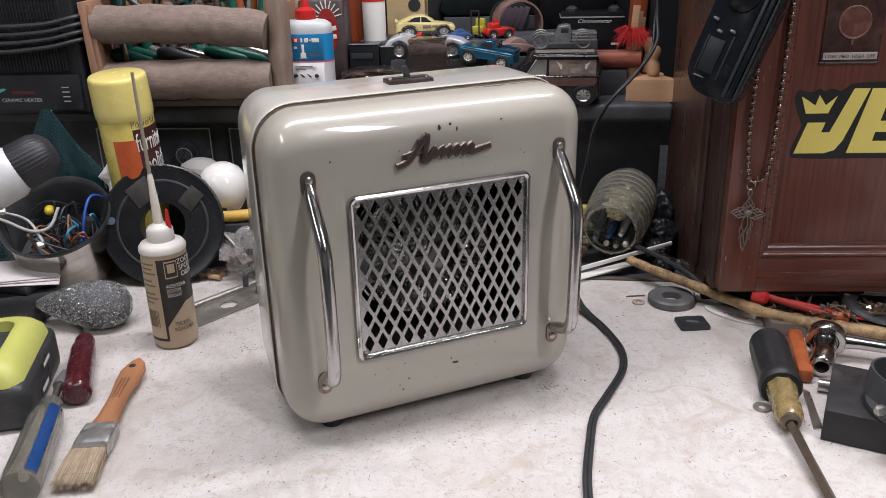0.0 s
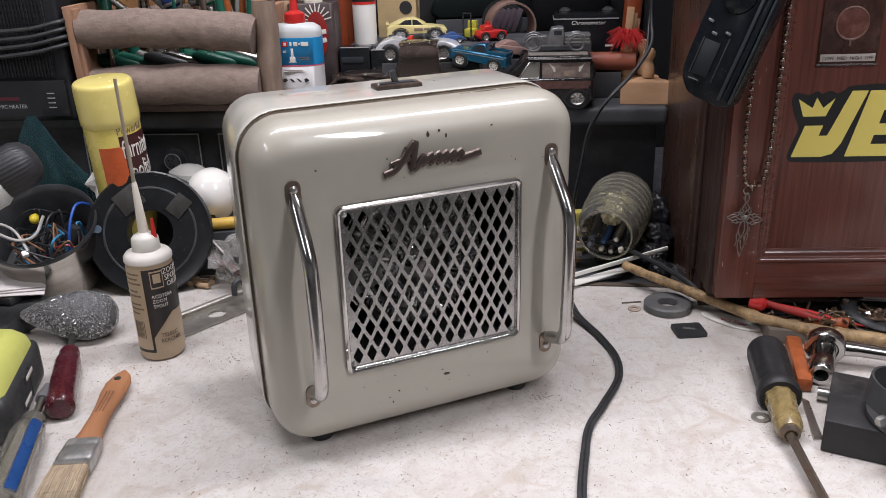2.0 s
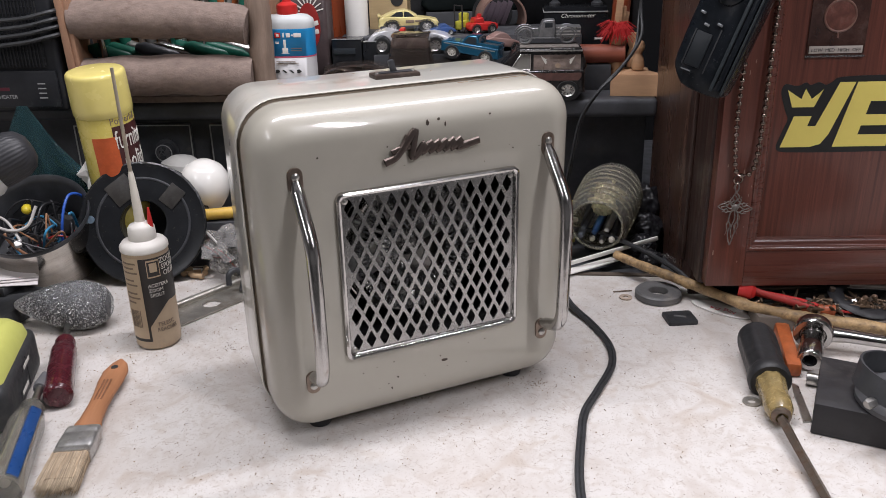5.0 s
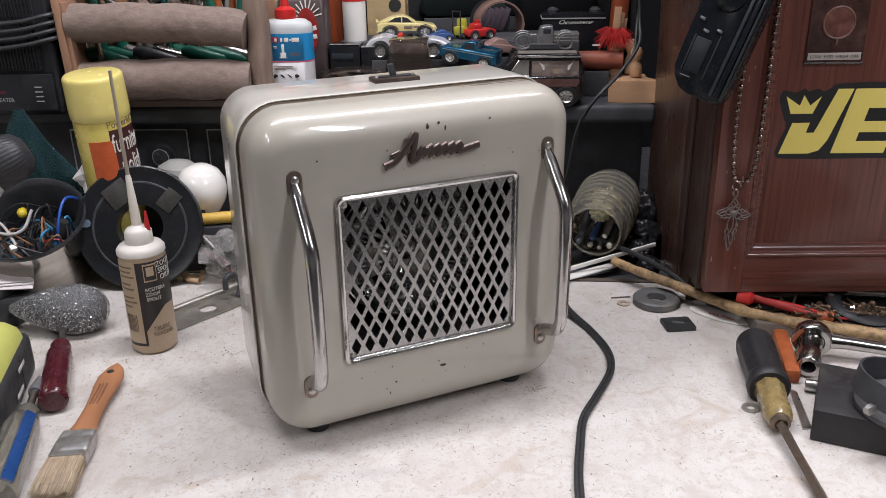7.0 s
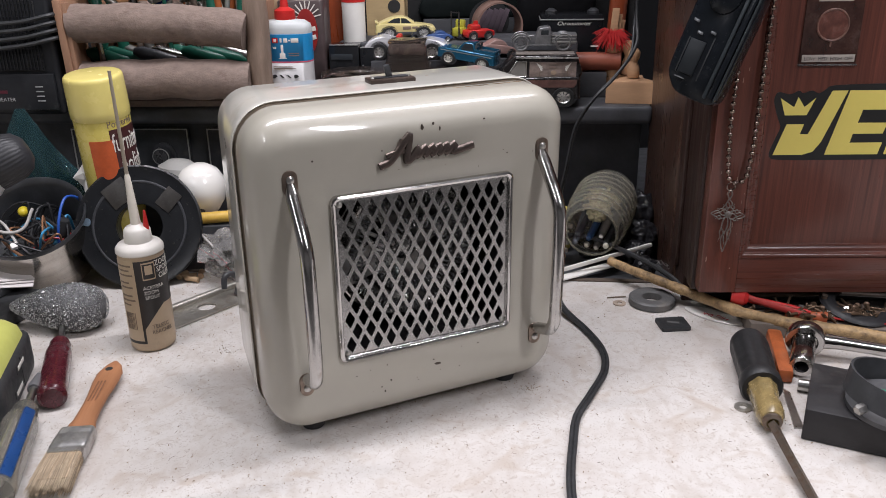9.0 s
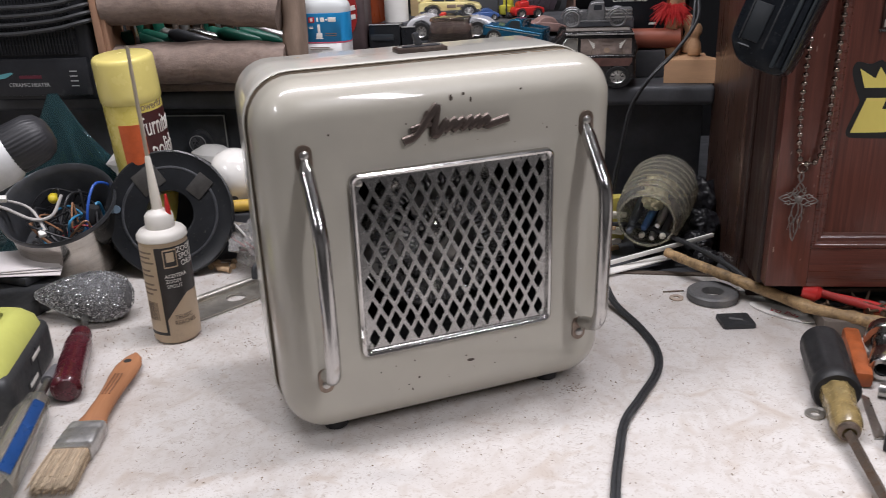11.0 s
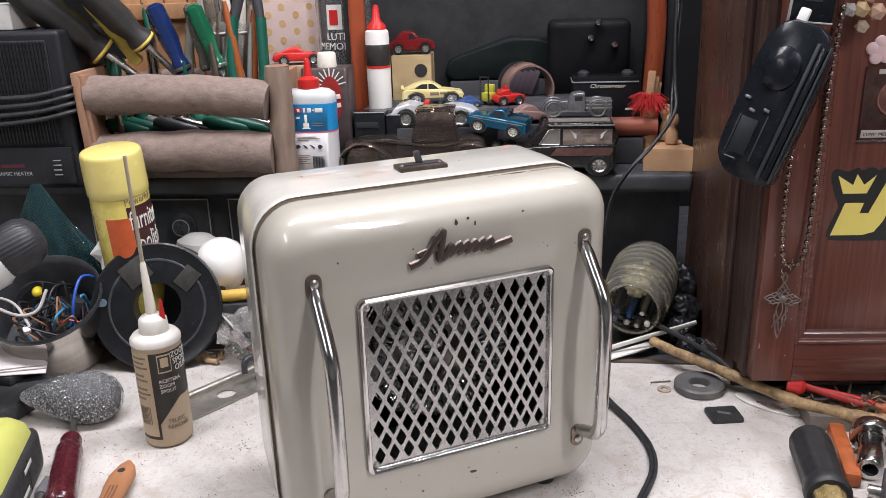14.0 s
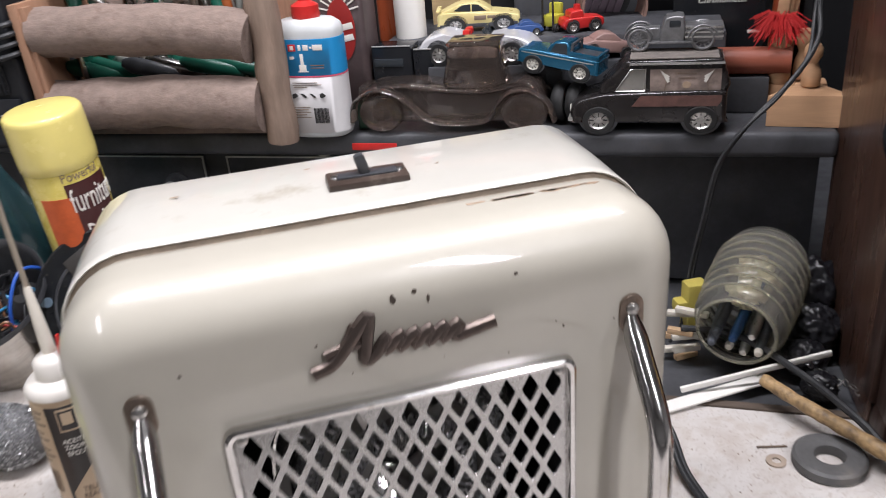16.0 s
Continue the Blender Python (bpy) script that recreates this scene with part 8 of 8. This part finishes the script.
vinyl_y = mk("vinyl_yellow", (0.72, 0.60, 0.15), 0.4, var=0.04, scale=20)
vinyl_k = mk("vinyl_black", (0.02, 0.02, 0.02), 0.35, var=0.1, scale=20)
dc = thing("vinyl_decal", on_door(0.4320, 0.2125, -0.0101), "black and yellow vinyl decal with a crown", "decal")
K = 0.001


def pl(*p):
    return [(x * K, y * K) for x, y in p]


def soften(poly, n=2):
    """Round the corners of an outline by cutting them."""
    for _ in range(n):
        poly = [(a[0] * (1 - u) + b[0] * u, a[1] * (1 - u) + b[1] * u) for a, b in zip(poly, poly[1:] + poly[:1]) for u in (0.2, 0.8)]
    return poly


part("backing", prism(soften(pl((-48, -29), (-41, -34), (120, -33), (120, 43), (5, 42), (-1, 36), (-6, 33), (-13, 37), (-21, 33), (-25, 37), (-33, 32), (-46, 36), (-49, 27), (-42, 8), (-38, 0), (-42, -10)), 2), 0, 0.0003), vinyl_k, dc, "black backing")
part("crown", prism(pl((-36, 12), (-15, 12), (-8, 29), (-18, 20), (-25, 30), (-28, 20), (-42, 29)), 0.0003, 0.0006), vinyl_y, dc, "yellow crown shape")
part("slanted_shape", prism(pl((-33, 3), (-16, 3), (-19, -7), (-11, -7), (7, 36), (22, 36), (3, -15), (-4, -25), (-14, -28), (-43, -28)), 0.0003, 0.0006), vinyl_y, dc, "slanted yellow hook shape")
part("slanted_shape", prism(pl((24, 36), (8, -28), (60, -28), (63, -16), (31, -16), (33, -7), (62, -7), (65, 4), (36, 4), (39, 17), (69, 17), (73, 36)), 0.0003, 0.0006), vinyl_y, dc, "slanted yellow barred shape")
part("slanted_shape", prism(pl((78, 36), (66, -28), (112, -28), (112, -8), (90, -8), (96, 18), (112, 18), (112, 36)), 0.0003, 0.0006), vinyl_y, dc, "slanted yellow barred shape")

tg = thing("switch_plate_card", on_door(0.4290, 0.3060, -0.0101), "clear plastic dial card with printed speeds", "dial card")
part("card", box(0.054, 0.066, 0.002, 0.0008, (0, 0, 0.001)), mk("dial_card", (0.050, 0.023, 0.018), 0.12, var=0.5, scale=70, coat=0.6, bump=0.3, bscale=90, dirt=(0.10, 0.065, 0.055), amount=0.2, dscale=60), tg, "glossy dark card")
part("dial_ring", sweep([(0.0145 * math.cos(a), 0.005 + 0.0145 * math.sin(a), 0.0024) for a in np.linspace(0, 6.283, 33)[:-1]], 0.0010, 8, closed=True), mk("ring_rose", (0.17, 0.085, 0.065), 0.4, var=0.4, scale=200), tg, "rosy ring")
part("dial_face", lathe([(0, 0.0008), (0.012, 0.0008), (0.0138, 0.0003), (0.0140, 0)], 32), mk("dial_rose", (0.13, 0.048, 0.036), 0.35, var=0.5, scale=90, coat=0.3, dirt=(0.22, 0.13, 0.10), amount=0.25, dscale=110), tg, "mottled rosy dial face", pose(0, 0.005, 0.0021))
part("dial_pointer", box(0.0016, 0.0060, 0.0008, 0.0003, (0, -0.0125, 0.0026)), bpy.data.materials["ring_rose"], tg)
part("speed_strip", box(0.050, 0.0068, 0.0006, 0.0002, (0, -0.0262, 0.0022)), mk("strip_pale", (0.40, 0.355, 0.32), 0.4, var=0.08), tg, "pale printed strip")
letters("LOW  MED  HIGH  OFF", 0.0045, ink_black, tg, pose(0, -0.0280, 0.0027), 0, 0.0001)
part("print_bar", box(0.032, 0.004, 0.0004, 0, (0, 0.0285, 0.0022)), bpy.data.materials["strip_pale"], tg)
part("lower_edge", box(0.056, 0.002, 0.003, 0.0006, (0, -0.0325, 0.001)), glass, tg)

# bead chain and cross pendant
bead_m = mk("bead_steel", (0.26, 0.205, 0.175), 0.22, 1.0, var=0.2, scale=200, dirt=(0.12, 0.08, 0.06), amount=0.2, dscale=200)
bead_me = finish("bead", lathe([(0.0027 * math.cos(a), 0.0027 * math.sin(a)) for a in np.linspace(-1.5708, 1.5708, 9)], 14), bead_m)
nk = thing("bead_necklace", pose(-0.0045, 0, 0), "steel bead chain hanging on the cabinet door", "necklace")
strand = spline([(0.352, 0.8275, 0.420), (0.3485, 0.8275, 0.340), (0.3455, 0.8275, 0.279), (0.3440, 0.8275, 0.240), (0.3440, 0.8275, 0.208), (0.3465, 0.8275, 0.172), (0.3505, 0.8275, 0.1610), (0.3560, 0.8275, 0.1600), (0.3640, 0.8272, 0.1640), (0.3675, 0.8270, 0.185), (0.3690, 0.8270, 0.225), (0.3695, 0.8268, 0.270), (0.3710, 0.8265, 0.335), (0.3770, 0.8262, 0.420)], 80)
gap, last = 0.0074, None
for p in strand:
    if last is None or (p - last).length >= gap:
        b = new("bead", bead_me)
        b.parent = nk
        b.matrix_basis = Matrix.Translation(p)
        last = p
part("thread", sweep(strand[::12], 0.0007, 6), bead_m, nk)
pend = part("pendant", sweep([(0.0032 * math.cos(a), 0, 0.0032 * math.sin(a)) for a in np.linspace(0, 6.283, 17)[:-1]], 0.0006, 6, closed=True), bead_m, nk, "pewter cross pendant with flame edges", pose(0.3510, 0.8272, 0.1560) @ Matrix.Scale(1.3, 4))
pewter2 = mk("pendant_pewter", (0.21, 0.19, 0.175), 0.5, 0.8, var=0.3, scale=300, dirt=(0.06, 0.05, 0.04), amount=0.3, dscale=250)
part("bail", sweep(spline([(0, 0, -0.002), (0.0016, 0, -0.006), (0, 0, -0.010), (-0.0016, 0, -0.006), (0, 0, -0.002)], 5), 0.0006, 6), pewter2, pend)
for ang, ln in ((3, 0.0310), (97, 0.0135), (-83, 0.0135), (180, 0.0125)):
    arm = pose(0, 0, -0.0228, 0, ang, 0)
    for s in (-1, 1):
        side = [(s * 0.0006, 0, -0.0010), (s * 0.0030, 0, -ln * 0.16), (s * 0.0034, 0, -ln * 0.34), (s * 0.0014, 0, -ln * 0.48), (s * 0.0026, 0, -ln * 0.64), (s * 0.0014, 0, -ln * 0.86), (0.0004, 0, -ln)]
        part("flame", sweep(spline(side, 4), 0.00052, 6), pewter2, pend, "", arm)
        curl = [(s * 0.0034, 0, -ln * 0.34), (s * 0.0044, 0, -ln * 0.46), (s * 0.0036, 0, -ln * 0.58), (s * 0.0044, 0, -ln * 0.70)]
        part("flame", sweep(spline(curl, 4), [0.0006 - 0.00003 * k for k in range(13)], 6), pewter2, pend, "", arm)
    part("flame", sweep(spline([(0, 0, -0.001), (0.0010, 0, -ln * 0.3), (-0.0008, 0, -ln * 0.55), (0.0006, 0, -ln * 0.8)], 4), 0.0005, 6), pewter2, pend, "", arm)
part("boss", lathe([(0.003, 0), (0.002, 0.0012), (0, 0.0016)], 12), pewter2, pend, "", pose(0, 0, -0.0228, 90))

# black handset hanging by the corner
dev = thing("handset", CB @ pose(-0.010, -0.042, 0.282, 90, 0, 0) @ pose(0, 0, 0, 0, 0, -20) @ pose(0, 0, 0, 0, -33, 0) @ Matrix.Diagonal((0.76, 0.93, 1, 1)), "black glossy electronic handset hung on the cabinet", "handset")
gloss_k = mk("gloss_black", (0.008, 0.010, 0.013), 0.24, var=0.3, scale=60, spec=0.32, dirt=(0.03, 0.032, 0.035), amount=0.1, dscale=60)
hs = soften([(-0.0375, -0.051), (-0.031, -0.062), (-0.016, -0.074), (0.030, -0.074), (0.0375, -0.066), (0.0375, 0.074), (-0.0375, 0.074)])
part("case", loft([[(x * k, y * (1 + k) / 2, z) for x, y in hs] for z, k in ((-0.016, 0.93), (-0.014, 0.97), (-0.004, 1.0), (0.009, 1.0), (0.0120, 0.985), (0.013, 0.95))], cap0=True, cap1=True), gloss_k, dev, sharp=60)
for x, w in ((0.0205, 0.0045), (0.0335, 0.0025)):
    part("side_ridge", box(w, 0.128, 0.004, 0.0012, (x, -0.004, 0.0135)), mk("ridge_black", (0.022, 0.028, 0.032), 0.4, var=0.25, scale=60), dev, "long dull ridge")
for x, y, h in ((-0.026, -0.036, 0.036), (0.003, -0.034, 0.044)):
    part("slot", box(0.0016, h, 0.0008, 0.0003, (x, y, 0.0132)), rubber, dev, "dark slot")
part("side_ridge", box(0.007, 0.125, 0.006, 0.002, (0.0275, -0.004, 0.0125)), gloss_k, dev, "long ridge")
part("dome", lathe([(0.0205, 0.0), (0.0195, 0.003), (0.014, 0.006), (0.006, 0.0075), (0, 0.0078)], 36), gloss_k, dev, "round glossy dome", pose(-0.006, 0.030, 0.0128))
part("inset", box(0.020, 0.034, 0.002, 0.0008, (-0.014, -0.036, 0.0132)), mk("inset_black", (0.009, 0.012, 0.015), 0.45, var=0.3), dev, "recessed panel")
for x, y in ((-0.026, -0.002), (-0.016, -0.012), (-0.001, -0.008)):
    part("button", box(0.007, 0.0028, 0.003, 0.001, (x, y, 0.0140), (0, 0, -8)), mk("button_grey", (0.20, 0.21, 0.22), 0.2, 0.4), dev, "small silver button")
part("light_bar", box(0.013, 0.0012, 0.001, 0.0003, (-0.018, -0.058, 0.0136)), bpy.data.materials["button_grey"], dev)
part("clip", box(0.012, 0.018, 0.006, 0.003, (-0.010, 0.076, 0.006)), white_plastic, dev, "white plastic clip")
cardb = thing("photo_card", CB @ pose(0.018, -0.030, 0.372, 90, 0, 0) @ pose(0, 0, 0, 0, 0, -6), "dark plastic card hung above the handset", "card")
part("card", box(0.036, 0.050, 0.003, 0.001, (0, 0, 0)), gloss_k, cardb)
part("print_mark", box(0.014, 0.016, 0.0006, 0.0002, (0.0, 0.000, 0.0017)), tape_grey, cardb)
part("edge", box(0.0372, 0.0014, 0.0040, 0.0004, (0, -0.025, 0)), silver, cardb)
part("edge", box(0.0014, 0.050, 0.0040, 0.0004, (-0.018, 0, 0)), silver, cardb)
fw = thing("flower_magnet", on_door(0.4125, 0.3525, -0.0101), "pale pink flower shaped magnet", "magnet")
petal = mk("petal_pink", (0.56, 0.40, 0.40), 0.6, var=0.08)
for k in range(5):
    part("petal", lathe([(0.0056, 0), (0.0052, 0.0024), (0.003, 0.0032), (0, 0.0034)], 16), petal, fw, "", pose(0.0072 * math.cos(1.2566 * k + 0.4), 0.0072 * math.sin(1.2566 * k + 0.4), 0))
part("centre", lathe([(0.006, 0), (0.005, 0.0030), (0, 0.0036)], 16), petal, fw)
for k, (x, z, r, c) in enumerate(((0.386, 0.388, 0.0075, (0.60, 0.45, 0.25)), (0.399, 0.386, 0.0080, (0.62, 0.42, 0.30)), (0.3885, 0.374, 0.0062, (0.60, 0.50, 0.35)), (0.377, 0.388, 0.0065, (0.55, 0.52, 0.50)), (0.392, 0.398, 0.0060, (0.5, 0.3, 0.25)))):
    t = bmesh.new()
    bmesh.ops.create_icosphere(t, subdivisions=1, radius=r)
    solo("crystal_bead", t, mk("crystal_%s" % "abcde"[k], c, 0.1, trans=0.5, coat=0.4), on_door(x, z, -0.0190 - r * 0.6), "faceted amber crystal bead hung on the cabinet", "bead", "crystal beads", sharp=5)
dn = random.Random(2)
scr = mk("scratch", (0.30, 0.20, 0.15), 0.6, var=0.3, scale=200)
solo("paint_spot", prism([(0.0030 * math.cos(a) * (1 + 0.3 * math.sin(3 * a)), 0.013 * math.sin(a)) for a in np.linspace(0, 6.283, 17)[:-1]], 0, 0.0003), scr, CB @ pose(-0.0002, 0.045, 0.300, 90, 0, -90), "pale worn spot on the cabinet side", "stain")
bm = bmesh.new()
for k in range(28):
    w, h = dn.uniform(0.0002, 0.0006), dn.uniform(0.0004, 0.0030)
    prism([(x * w + cx, y * h + cy) for cx, cy in [(dn.uniform(0.003, 0.040), dn.uniform(0.01, 0.40))] for x, y in ((-1, -1), (1, -0.7), (0.8, 1), (-0.7, 0.8))], 0, 0.0002, bm=bm)
tagged(part("nick", bm, scr, cab, "pale nicks along the door's edge"), kind="stuff").matrix_basis = pose(0, -0.0181, 0, 90)
